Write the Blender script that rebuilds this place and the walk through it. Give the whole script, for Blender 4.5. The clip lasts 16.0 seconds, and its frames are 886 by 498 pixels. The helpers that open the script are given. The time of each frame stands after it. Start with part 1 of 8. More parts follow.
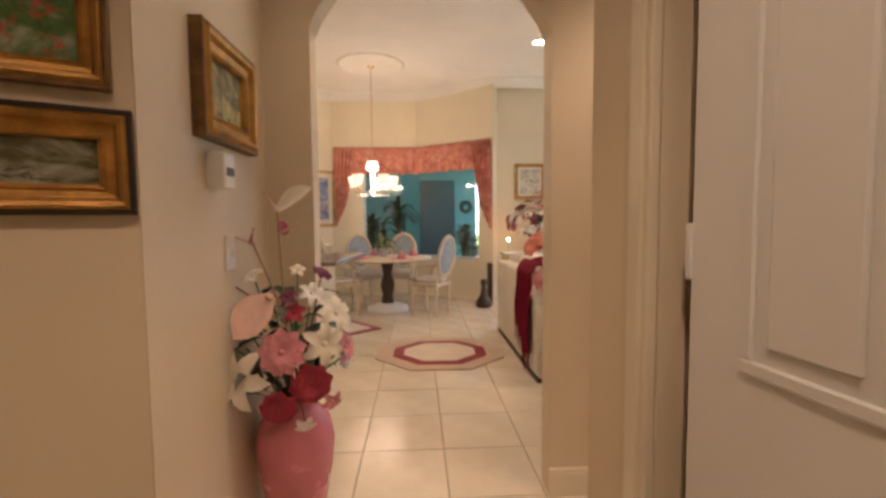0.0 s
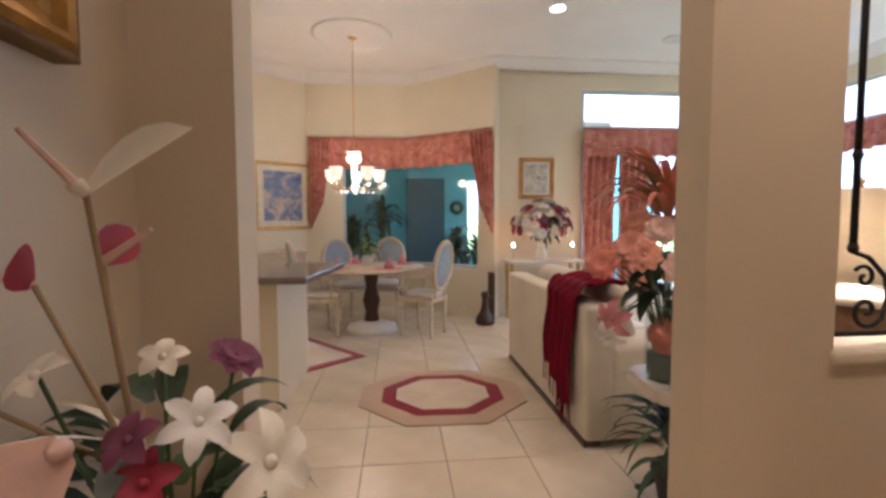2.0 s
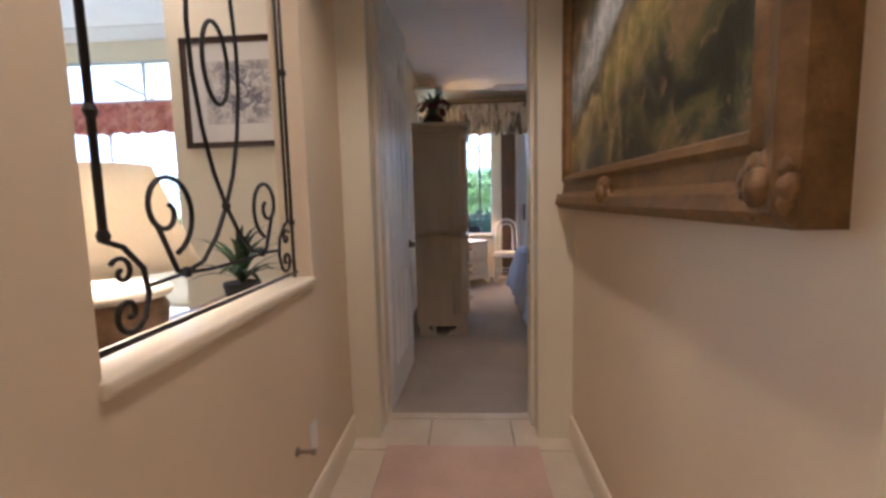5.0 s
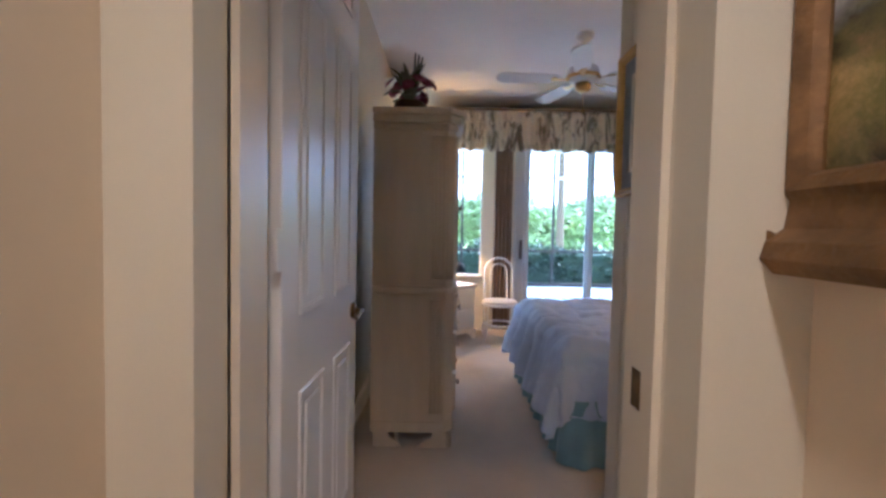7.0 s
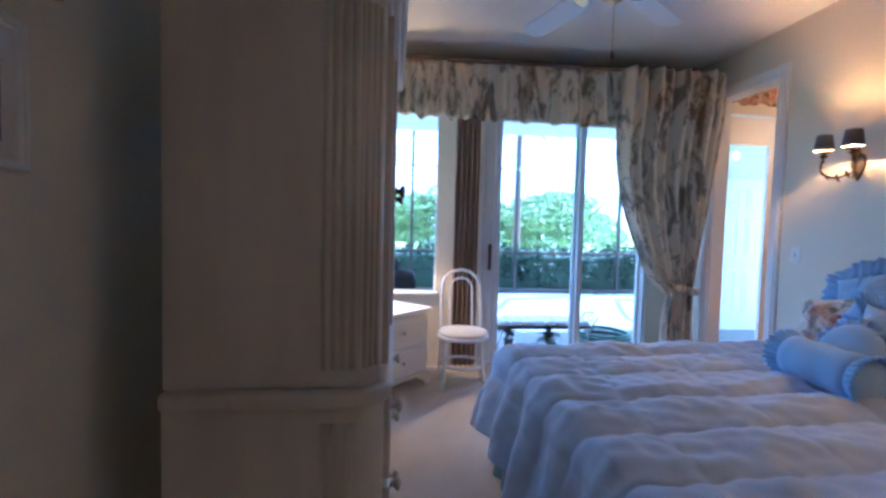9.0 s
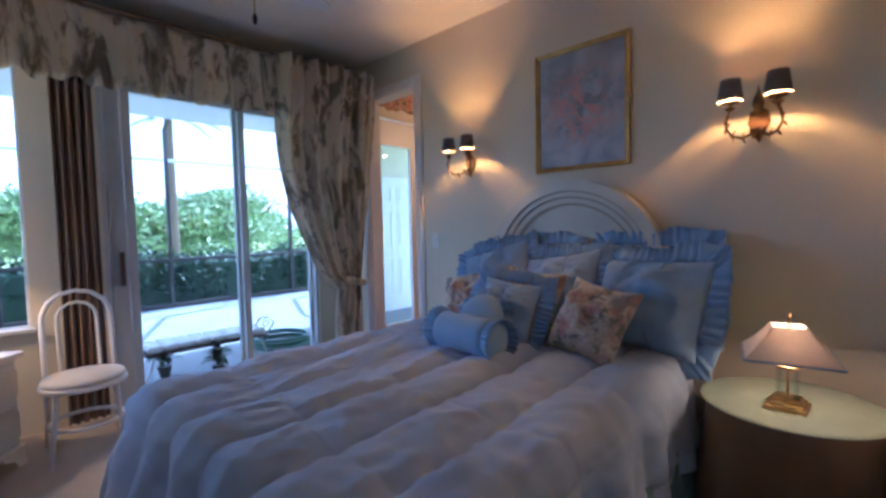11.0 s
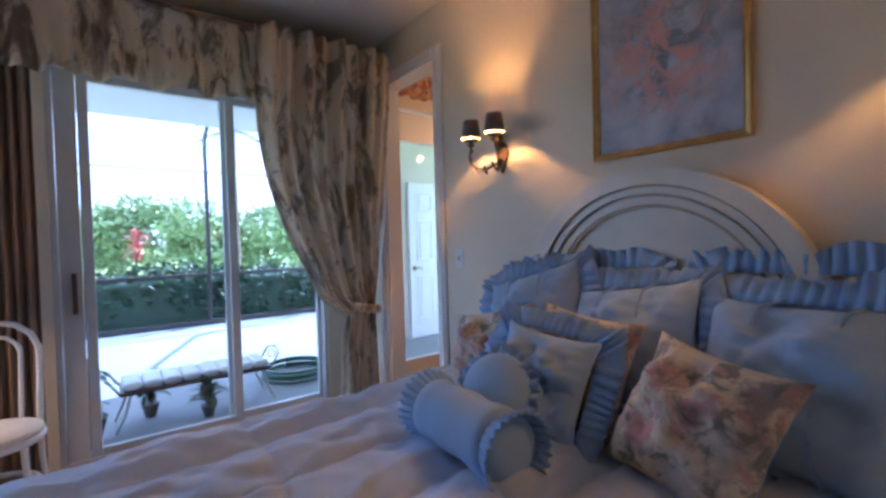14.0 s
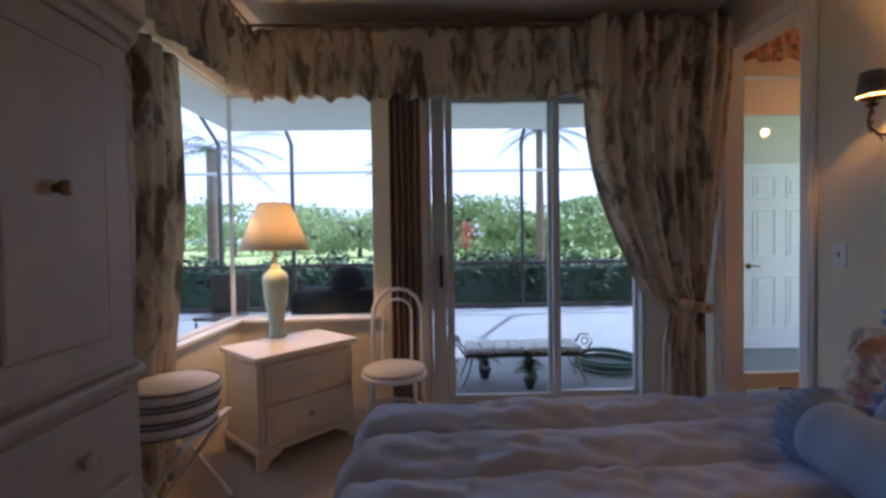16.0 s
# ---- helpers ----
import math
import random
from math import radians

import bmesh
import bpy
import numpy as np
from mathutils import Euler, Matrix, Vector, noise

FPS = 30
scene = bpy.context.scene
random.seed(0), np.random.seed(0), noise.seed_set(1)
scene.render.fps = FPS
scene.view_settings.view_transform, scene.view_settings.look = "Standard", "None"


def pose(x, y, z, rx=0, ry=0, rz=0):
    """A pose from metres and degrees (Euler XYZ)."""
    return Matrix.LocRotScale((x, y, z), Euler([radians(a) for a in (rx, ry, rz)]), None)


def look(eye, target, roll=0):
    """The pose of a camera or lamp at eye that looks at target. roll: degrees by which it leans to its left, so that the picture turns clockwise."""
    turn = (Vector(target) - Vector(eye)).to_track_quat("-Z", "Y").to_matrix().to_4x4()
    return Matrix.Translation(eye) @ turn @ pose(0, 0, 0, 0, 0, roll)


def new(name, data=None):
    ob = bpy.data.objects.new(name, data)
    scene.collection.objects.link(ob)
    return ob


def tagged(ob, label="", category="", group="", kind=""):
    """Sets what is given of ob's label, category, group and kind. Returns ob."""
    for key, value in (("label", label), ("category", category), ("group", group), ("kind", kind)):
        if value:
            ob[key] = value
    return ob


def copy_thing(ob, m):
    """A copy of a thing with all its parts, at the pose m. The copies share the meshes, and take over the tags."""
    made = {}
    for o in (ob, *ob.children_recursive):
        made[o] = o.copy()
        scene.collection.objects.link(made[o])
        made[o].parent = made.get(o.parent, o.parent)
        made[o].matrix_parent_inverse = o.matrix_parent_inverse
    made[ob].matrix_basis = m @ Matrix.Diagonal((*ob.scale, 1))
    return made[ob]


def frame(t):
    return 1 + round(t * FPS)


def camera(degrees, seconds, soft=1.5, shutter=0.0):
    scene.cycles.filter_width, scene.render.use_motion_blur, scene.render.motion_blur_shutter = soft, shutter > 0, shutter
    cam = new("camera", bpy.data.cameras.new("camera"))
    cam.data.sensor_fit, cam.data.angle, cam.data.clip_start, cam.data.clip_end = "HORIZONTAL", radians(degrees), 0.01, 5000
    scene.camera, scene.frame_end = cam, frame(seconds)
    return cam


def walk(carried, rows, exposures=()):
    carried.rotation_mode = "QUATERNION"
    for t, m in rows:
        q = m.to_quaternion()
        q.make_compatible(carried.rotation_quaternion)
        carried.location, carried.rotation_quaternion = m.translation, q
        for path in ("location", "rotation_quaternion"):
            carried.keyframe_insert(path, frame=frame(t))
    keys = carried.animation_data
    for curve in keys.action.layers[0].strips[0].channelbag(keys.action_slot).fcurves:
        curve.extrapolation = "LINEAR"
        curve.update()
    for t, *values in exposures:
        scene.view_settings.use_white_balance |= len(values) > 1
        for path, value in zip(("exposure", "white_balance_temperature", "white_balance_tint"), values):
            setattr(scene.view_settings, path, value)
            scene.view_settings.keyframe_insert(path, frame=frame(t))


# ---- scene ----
cam = camera(89.2, 16.0, soft=3.0)
# seconds, x, y, z, yaw, pitch, roll
PATH = [
    (0.0, 0.002, 0.003, 1.254, -3.29, -3.69, 0.47),
    (0.5, -0.050, 0.181, 1.266, -0.59, -3.97, 0.13),
    (1.0, -0.071, 0.405, 1.254, -0.61, -3.48, 0.26),
    (1.5, -0.062, 0.712, 1.260, -1.35, -3.61, -0.09),
    (2.0, -0.113, 0.988, 1.258, -5.79, -3.46, 0.17),
    (2.5, -0.093, 1.223, 1.257, -14.02, -3.79, 0.15),
    (3.0, 0.001, 1.332, 1.269, -27.86, -4.10, 0.47),
    (3.5, 0.040, 1.347, 1.274, -47.82, -4.46, 0.28),
    (4.0, 0.109, 1.328, 1.271, -66.34, -5.08, 0.34),
    (4.5, 0.162, 1.302, 1.257, -79.60, -5.68, 0.62),
    (5.0, 0.214, 1.314, 1.243, -86.83, -6.25, 1.37),
    (7.5, 2.176, 1.427, 1.256, -90.53, -1.83, -1.12),
    (8.0, 2.564, 1.456, 1.273, -92.26, -2.14, -0.15),
    (8.5, 2.954, 1.385, 1.277, -92.20, -2.65, -0.91),
    (9.0, 3.252, 1.311, 1.291, -95.98, -2.86, -1.48),
    (9.5, 3.376, 1.286, 1.284, -106.94, -2.59, -0.59),
    (10.0, 3.424, 1.287, 1.271, -119.50, -3.54, 0.19),
    (12.5, 3.775, 0.597, 1.289, -147.46, -1.22, 1.85),
    (13.0, 3.913, 0.427, 1.300, -149.61, -1.29, 1.07),
    (13.5, 3.938, 0.333, 1.297, -140.97, -1.40, 1.58),
    (14.0, 3.950, 0.324, 1.282, -127.49, -1.29, 1.56),
    (14.5, 3.966, 0.370, 1.284, -114.88, -1.27, 1.82),
    (15.0, 3.978, 0.438, 1.273, -103.96, -1.19, 1.02),
    (15.5, 3.980, 0.481, 1.269, -96.60, -1.16, 0.87),
    (16.0, 3.980, 0.486, 1.267, -91.03, -1.38, 0.89),
]
EXPOSURES = [(0.0, 1.9, 5600, 23), (1.5, 1.65, 5100, 22), (3.0, 1.65, 4900, 21), (5.0, 1.95, 4700, 20), (7.5, 2.35, 4250, 18), (8.5, 2.25, 3900, 17), (9.5, 1.75, 3850, 17), (12.5, 1.3, 4400, 22), (13.5, 1.55, 4400, 22), (14.5, 1.35, 4500, 22), (16.0, 0.45, 4950, 24)]
walk(cam, [(t, pose(x, y, z, 90 + pitch, roll, yaw)) for t, x, y, z, yaw, pitch, roll in PATH], EXPOSURES)

# ---- world and lights ----
world = bpy.data.worlds.new("sky")
scene.world = world
world.use_nodes = True
wn = world.node_tree
sky = wn.nodes.new("ShaderNodeTexSky")
sky.sky_type = "NISHITA"
sky.sun_disc = False
sky.sun_elevation = radians(48)
sky.sun_rotation = radians(160)
sky.dust_density, sky.ozone_density, sky.air_density = 3.0, 0.6, 0.9
# bright haze: the sky's blue is veiled by white
haze = wn.nodes.new("ShaderNodeMix")
haze.data_type = "RGBA"
haze.inputs[0].default_value = 0.70
haze.inputs[7].default_value = (9.2, 9.5, 10.0, 1)
wn.links.new(sky.outputs[0], haze.inputs[6])
wn.links.new(haze.outputs[2], wn.nodes["Background"].inputs[0])
wn.nodes["Background"].inputs[1].default_value = 0.15

sun_data = bpy.data.lights.new("sun", "SUN")
sun_data.energy, sun_data.angle, sun_data.color = 5.0, radians(0.6), (1.0, 0.95, 0.86)
sun = new("sun", sun_data)
sun.matrix_world = look((0, 0, 0), (-math.sin(radians(160)) * math.cos(radians(48)), -math.cos(radians(160)) * math.cos(radians(48)), -math.sin(radians(48))))

WARM = (1.0, 0.47, 0.14)
SOFT = (1.0, 0.70, 0.40)


def point_lamp(name, place, watts, colour=WARM, radius=0.025):
    data = bpy.data.lights.new(name, "POINT")
    data.energy, data.color, data.shadow_soft_size = watts, colour, radius
    ob = new(name, data)
    ob.matrix_world = Matrix.Translation(place)
    return ob


def spot_lamp(name, place, target, watts, angle=100, colour=SOFT, blend=0.6, radius=0.05):
    data = bpy.data.lights.new(name, "SPOT")
    data.energy, data.color, data.spot_size, data.spot_blend, data.shadow_soft_size = watts, colour, radians(angle), blend, radius
    ob = new(name, data)
    ob.matrix_world = look(place, target)
    return ob


# the nook and foyer lights are unseen, added to brighten those rooms
DOWNLIGHTS = [(1.47, 5.39, 3.33, 20), (3.6, 4.6, 3.33, 20), (2.4, 3.2, 3.33, 18), (-1.6, 3.6, 3.33, 26), (0.05, 2.9, 3.33, 22), (-2.75, 7.8, 3.33, 140),
              (0.0, 1.25, 2.88, 6), (1.35, 1.36, 2.88, 26), (-0.1, -0.3, 2.88, 24)]
for x, y, z, watts in DOWNLIGHTS:
    spot_lamp("downlight_lamp", (x, y, z - 0.02), (x, y, 0), 0.75 * watts, 112)
SCONCES = [(3.91, -1.42), (5.67, -1.42)]
for x, y in SCONCES:
    for side in (-0.088, 0.088):
        point_lamp("sconce_lamp", (x + side, y + 0.15, 1.845), 4.6, (1.0, 0.40, 0.07), 0.010)
point_lamp("bedside_lamp_bulb", (3.73, -0.90, 0.812), 1.15, (1.0, 0.56, 0.22))
point_lamp("dresser_lamp_bulb", (6.97, 1.545, 1.34), 14.0, (1.0, 0.50, 0.13), 0.04)
point_lamp("living_lamp_bulb", (1.42, 2.34, 1.20), 2.6, SOFT, 0.05)
for k in range(5):
    a = k * math.tau / 5 + 0.3
    point_lamp("chandelier_bulb", (-0.60 + 0.29 * math.cos(a), 6.25 + 0.29 * math.sin(a), 1.90), 1.8, SOFT, 0.04)
# unseen lamp without a fixture, added to brighten the bathroom
point_lamp("bath_fill", (6.6, -2.6, 2.2), 6.0, WARM, 0.03)

# ---- materials ----
MATS = {}


def node(m, kind, **inputs):
    n = m.node_tree.nodes.new(kind)
    for key, value in inputs.items():
        n.inputs[key].default_value = value
    return n


def mix_rgb(m, fac, a, b, blend="MIX"):
    n = m.node_tree.nodes.new("ShaderNodeMix")
    n.data_type, n.blend_type = "RGBA", blend
    for slot, value in ((0, fac), (6, a), (7, b)):
        if isinstance(value, bpy.types.NodeSocket):
            m.node_tree.links.new(value, n.inputs[slot])
        else:
            n.inputs[slot].default_value = value if slot == 0 else (*value[:3], 1)
    return n.outputs[2]


def ramp(m, fac, stops, smooth=False):
    n = m.node_tree.nodes.new("ShaderNodeValToRGB")
    if smooth:
        n.color_ramp.interpolation = "EASE"
    e = n.color_ramp.elements
    while len(e) < len(stops):
        e.new(0.5)
    for el, (p, c) in zip(e, stops):
        el.position = p
        el.color = (*c, 1) if isinstance(c, tuple) else (c, c, c, 1)
    m.node_tree.links.new(fac, n.inputs[0])
    return n.outputs[0]


def coords(m, scale=(1, 1, 1), turn=(0, 0, 0), shift=(0, 0, 0)):
    t = m.node_tree.nodes.new("ShaderNodeTexCoord")
    mp = m.node_tree.nodes.new("ShaderNodeMapping")
    mp.inputs["Scale"].default_value, mp.inputs["Rotation"].default_value, mp.inputs["Location"].default_value = scale, turn, shift
    m.node_tree.links.new(t.outputs["Object"], mp.inputs[0])
    return mp.outputs[0]


def noise_tex(m, vec, scale, detail=4.0, rough=0.55, distort=0.0):
    n = node(m, "ShaderNodeTexNoise", Scale=scale, Detail=detail, Roughness=rough, Distortion=distort)
    m.node_tree.links.new(vec, n.inputs["Vector"])
    return n.outputs[0]


def base(name, rough=0.5, metal=0.0, spec=0.5):
    m = bpy.data.materials.new(name)
    m.use_nodes = True
    b = m.node_tree.nodes["Principled BSDF"]
    b.inputs["Roughness"].default_value, b.inputs["Metallic"].default_value = rough, metal
    b.inputs["Specular IOR Level"].default_value = spec
    MATS[name] = m
    return m, b


def bump(m, b, height, strength=0.2, distance=0.01):
    n = node(m, "ShaderNodeBump", Strength=strength, Distance=distance)
    m.node_tree.links.new(height, n.inputs["Height"])
    m.node_tree.links.new(n.outputs[0], b.inputs["Normal"])


def surface(name, colour, rough=0.5, metal=0.0, vary=0.12, scale=3.0, fine=60.0, relief=0.15, depth=0.003, stretch=(1, 1, 1), spec=0.5, rough_vary=0.12, tint=None):
    """A surface with broad and fine variation of colour, gloss and relief."""
    m, b = base(name, rough, metal, spec)
    v = coords(m, stretch)
    broad, grain = noise_tex(m, v, scale, 5.0), noise_tex(m, v, fine, 6.0, 0.65)
    dark = tuple(c * (1 - vary) for c in colour) if tint is None else tint
    light = tuple(min(1, c * (1 + vary * 0.6)) for c in colour)
    col = mix_rgb(m, ramp(m, broad, [(0.3, 0.0), (0.7, 1.0)]), dark, light)
    col = mix_rgb(m, ramp(m, grain, [(0.35, 0.0), (0.7, 0.35)]), col, tuple(c * (1 - vary * 0.8) for c in colour))
    m.node_tree.links.new(col, b.inputs["Base Color"])
    r = node(m, "ShaderNodeMapRange", **{"To Min": max(0.02, rough - rough_vary), "To Max": min(1, rough + rough_vary)})
    m.node_tree.links.new(broad, r.inputs[0])
    m.node_tree.links.new(r.outputs[0], b.inputs["Roughness"])
    if relief:
        bump(m, b, grain, relief, depth)
    return m


surface("wall_cream", (0.72, 0.61, 0.44), 0.6, vary=0.06, scale=1.3, fine=90, relief=0.25, depth=0.002)
surface("wall_living", (0.82, 0.74, 0.56), 0.6, vary=0.06, scale=1.3, fine=90, relief=0.2, depth=0.002)
surface("wall_bedroom", (0.74, 0.68, 0.53), 0.65, vary=0.06, scale=1.2, fine=90, relief=0.25, depth=0.002)
surface("ceiling_white", (0.84, 0.82, 0.78), 0.8, vary=0.05, scale=2, fine=140, relief=0.4, depth=0.003)
surface("trim_paint", (0.80, 0.72, 0.56), 0.35, vary=0.05, scale=3, fine=50, relief=0.06)
surface("door_paint", (0.80, 0.79, 0.76), 0.34, vary=0.025, rough_vary=0.02, scale=2, fine=(40), relief=0.06)
surface("floor_tile", (0.76, 0.68, 0.54), 0.22, vary=0.10, scale=4, fine=25, relief=0.05, tint=(0.66, 0.57, 0.43))
surface("grout", (0.40, 0.33, 0.24), 0.85, vary=0.2, scale=9, fine=120, relief=0.4)
surface("carpet", (0.52, 0.45, 0.36), 0.95, vary=0.14, scale=2.2, fine=420, relief=0.9, depth=0.006, spec=0.1)
surface("deck", (0.24, 0.26, 0.27), 0.8, vary=0.12, scale=2.0, fine=70, relief=0.2)
surface("lawn_ground", (0.42, 0.50, 0.19), 0.95, vary=0.35, scale=0.7, fine=30, relief=0.8, depth=0.05, spec=0.1)
surface("counter_stone", (0.20, 0.17, 0.14), 0.18, vary=0.3, scale=14, fine=120, relief=0.03)
surface("white_plastic", (0.78, 0.77, 0.73), 0.35, vary=0.04, relief=0)
surface("alu_white", (0.62, 0.64, 0.64), 0.35, vary=0.05, relief=0.03)
surface("bronze_frame", (0.06, 0.055, 0.05), 0.4, metal=0.5, vary=0.2, relief=0.05)


def pane_glass(name, tint=(0.97, 0.99, 0.99)):
    """A clear pane: mostly see-through, with a thin gloss."""
    m = bpy.data.materials.new(name)
    m.use_nodes = True
    t = m.node_tree
    t.nodes.remove(t.nodes["Principled BSDF"])
    out = t.nodes["Material Output"]
    clear, gloss, mixer = t.nodes.new("ShaderNodeBsdfTransparent"), t.nodes.new("ShaderNodeBsdfGlossy"), t.nodes.new("ShaderNodeMixShader")
    clear.inputs[0].default_value = (*tint, 1)
    gloss.inputs["Roughness"].default_value = 0.02
    mixer.inputs[0].default_value = 0.03
    t.links.new(clear.outputs[0], mixer.inputs[1])
    t.links.new(gloss.outputs[0], mixer.inputs[2])
    t.links.new(mixer.outputs[0], out.inputs[0])
    MATS[name] = m
    return m


pane_glass("window_glass")
pane_glass("clear_glass", (0.93, 0.96, 0.95))


def vary_pieces(name, amount=0.16):
    """Each piece of its own takes a slightly other shade."""
    m = MATS[name]
    b = m.node_tree.nodes["Principled BSDF"]
    info = m.node_tree.nodes.new("ShaderNodeObjectInfo")
    old = b.inputs["Base Color"].links[0].from_socket
    fac = node(m, "ShaderNodeMath")
    fac.operation = "MULTIPLY"
    m.node_tree.links.new(info.outputs["Random"], fac.inputs[0])
    fac.inputs[1].default_value = amount * 2
    m.node_tree.links.new(mix_rgb(m, fac.outputs[0], old, (0.60, 0.50, 0.36)), b.inputs["Base Color"])


vary_pieces("floor_tile")


def fabric(name, colour, vary=0.15, scale=3.0, weave=500.0, sheen=0.3, rough=0.9):
    m = surface(name, colour, rough, vary=vary, scale=scale, fine=weave, relief=0.35, depth=0.0015, spec=0.15)
    m.node_tree.nodes["Principled BSDF"].inputs["Sheen Weight"].default_value = sheen
    return m


def floral(name, ground, blooms, scale=5.0, stretch=(1, 1, 1), rough=0.9, cover=0.52, sheer=0.0):
    """Printed cloth: sprays of blooms and leaves over a ground colour."""
    m, b = base(name, rough, spec=0.15)
    v = coords(m, stretch)
    col = ground
    for k, (c, s) in enumerate(blooms):
        spot = noise_tex(m, coords(m, stretch, shift=(3.1 * k, 1.7 * k, 2.3 * k)), scale * s, 5.0, 0.62, 0.6)
        col = mix_rgb(m, ramp(m, spot, [(cover, 0.0), (cover + 0.07, 0.9)]), col, c)
    fine = noise_tex(m, v, 300, 3.0)
    col = mix_rgb(m, ramp(m, fine, [(0.4, 0.0), (0.7, 0.25)]), col, tuple(x * 0.7 for x in ground))
    m.node_tree.links.new(col, b.inputs["Base Color"])
    b.inputs["Sheen Weight"].default_value = 0.1
    bump(m, b, fine, 0.3, 0.001)
    if sheer:
        t = m.node_tree
        back, mixer = t.nodes.new("ShaderNodeBsdfTranslucent"), t.nodes.new("ShaderNodeMixShader")
        t.links.new(col, back.inputs[0])
        mixer.inputs[0].default_value = sheer
        t.links.new(b.outputs[0], mixer.inputs[1])
        t.links.new(back.outputs[0], mixer.inputs[2])
        t.links.new(mixer.outputs[0], t.nodes["Material Output"].inputs[0])
    return m


def painting(name, stops, scale=4.0, stretch=(1, 1, 1), extra=None, rough=0.5, focus=0.0, more=None):
    """A painted picture: broad brushed masses of colour with smaller dabs."""
    m, b = base(name, rough, spec=0.3)
    v = coords(m, stretch)
    masses = noise_tex(m, v, scale, 6.0, 0.6, 1.2)
    col = ramp(m, masses, stops)
    if extra:
        dab = noise_tex(m, coords(m, stretch, shift=(5, 2, 9)), scale * 3.2, 4.0, 0.7, 0.8)
        fac = ramp(m, dab, [(0.55, 0.0), (0.63, 0.85)])
        if focus:
            far = m.node_tree.nodes.new("ShaderNodeVectorMath")
            far.operation = "LENGTH"
            m.node_tree.links.new(v, far.inputs[0])
            near = ramp(m, far.outputs["Value"], [(focus * 0.35, 1.0), (focus, 0.0)])
            spray = noise_tex(m, coords(m, stretch, shift=(1, 7, 4)), scale * 2.4, 5.0, 0.7, 0.9)
            col = mix_rgb(m, mix_rgb(m, near, (0, 0, 0), ramp(m, spray, [(0.46, 0.0), (0.54, 0.9)])), col, more)
            fac = mix_rgb(m, near, (0, 0, 0), ramp(m, dab, [(0.47, 0.0), (0.56, 0.95)]))
        col = mix_rgb(m, fac, col, extra)
    m.node_tree.links.new(col, b.inputs["Base Color"])
    bump(m, b, noise_tex(m, v, 120, 3.0), 0.3, 0.002)
    return m


def lit_shade(name, colour, glow, strength):
    """A surface with its own glow: bulbs, and the lining, shade glass or crystal they would light."""
    m, b = base(name, 0.9, spec=0.1)
    b.inputs["Base Color"].default_value = (*colour, 1)
    b.inputs["Emission Color"].default_value = (*glow, 1)
    weave = noise_tex(m, coords(m), 160, 3.0)
    r = node(m, "ShaderNodeMapRange", **{"To Min": strength * 0.85, "To Max": strength * 1.15})
    m.node_tree.links.new(weave, r.inputs[0])
    m.node_tree.links.new(r.outputs[0], b.inputs["Emission Strength"])
    bump(m, b, weave, 0.3, 0.001)
    return m


def shade_cloth(name, colour, through_light):
    """Lamp shade cloth that lets part of the bulb's light through."""
    m = bpy.data.materials.new(name)
    m.use_nodes = True
    t = m.node_tree
    t.nodes.remove(t.nodes["Principled BSDF"])
    weave = noise_tex(m, coords(m, (1, 1, 0.15)), 220, 3.0)
    col = mix_rgb(m, weave, tuple(c * 0.86 for c in colour), colour)
    front, back, mixer = t.nodes.new("ShaderNodeBsdfDiffuse"), t.nodes.new("ShaderNodeBsdfTranslucent"), t.nodes.new("ShaderNodeMixShader")
    t.links.new(col, front.inputs[0])
    t.links.new(col, back.inputs[0])
    mixer.inputs[0].default_value = through_light
    t.links.new(front.outputs[0], mixer.inputs[1])
    t.links.new(back.outputs[0], mixer.inputs[2])
    t.links.new(mixer.outputs[0], t.nodes["Material Output"].inputs[0])
    MATS[name] = m
    return m


surface("gilt", (0.55, 0.30, 0.07), 0.38, metal=0.75, vary=0.45, scale=14, fine=90, relief=0.5, depth=0.004, rough_vary=0.2)
surface("gilt_dark", (0.23, 0.13, 0.045), 0.45, metal=0.5, vary=0.5, scale=16, fine=80, relief=0.7, depth=0.006)
surface("gilt_thin", (0.62, 0.42, 0.14), 0.35, metal=0.8, vary=0.3, scale=12, fine=60, relief=0.2)
surface("ebony_edge", (0.03, 0.018, 0.012), 0.4, vary=0.3, relief=0.1)
surface("linen_mat", (0.78, 0.75, 0.70), 0.85, vary=0.05, relief=0.2)
surface("blue_mat", (0.36, 0.42, 0.50), 0.85, vary=0.08, relief=0.2)
painting("art_landscape", [(0.3, (0.03, 0.035, 0.02)), (0.45, (0.12, 0.11, 0.05)), (0.58, (0.30, 0.30, 0.22)), (0.75, (0.45, 0.50, 0.50))], 5, (1, 1, 3), (0.05, 0.05, 0.02))
painting("art_garden", [(0.3, (0.02, 0.05, 0.02)), (0.5, (0.10, 0.20, 0.06)), (0.62, (0.35, 0.40, 0.25)), (0.75, (0.50, 0.55, 0.60))], 8, (1, 1, 1), (0.55, 0.08, 0.05))
painting("art_yellow", [(0.3, (0.05, 0.05, 0.03)), (0.45, (0.22, 0.20, 0.08)), (0.6, (0.62, 0.52, 0.16)), (0.75, (0.75, 0.70, 0.40))], 6, (1, 1, 1), (0.10, 0.10, 0.08))
painting("art_blue", [(0.3, (0.08, 0.12, 0.30)), (0.48, (0.25, 0.32, 0.50)), (0.58, (0.60, 0.50, 0.45)), (0.72, (0.62, 0.58, 0.56))], 3, (1, 1, 1.6), (0.14, 0.17, 0.28))
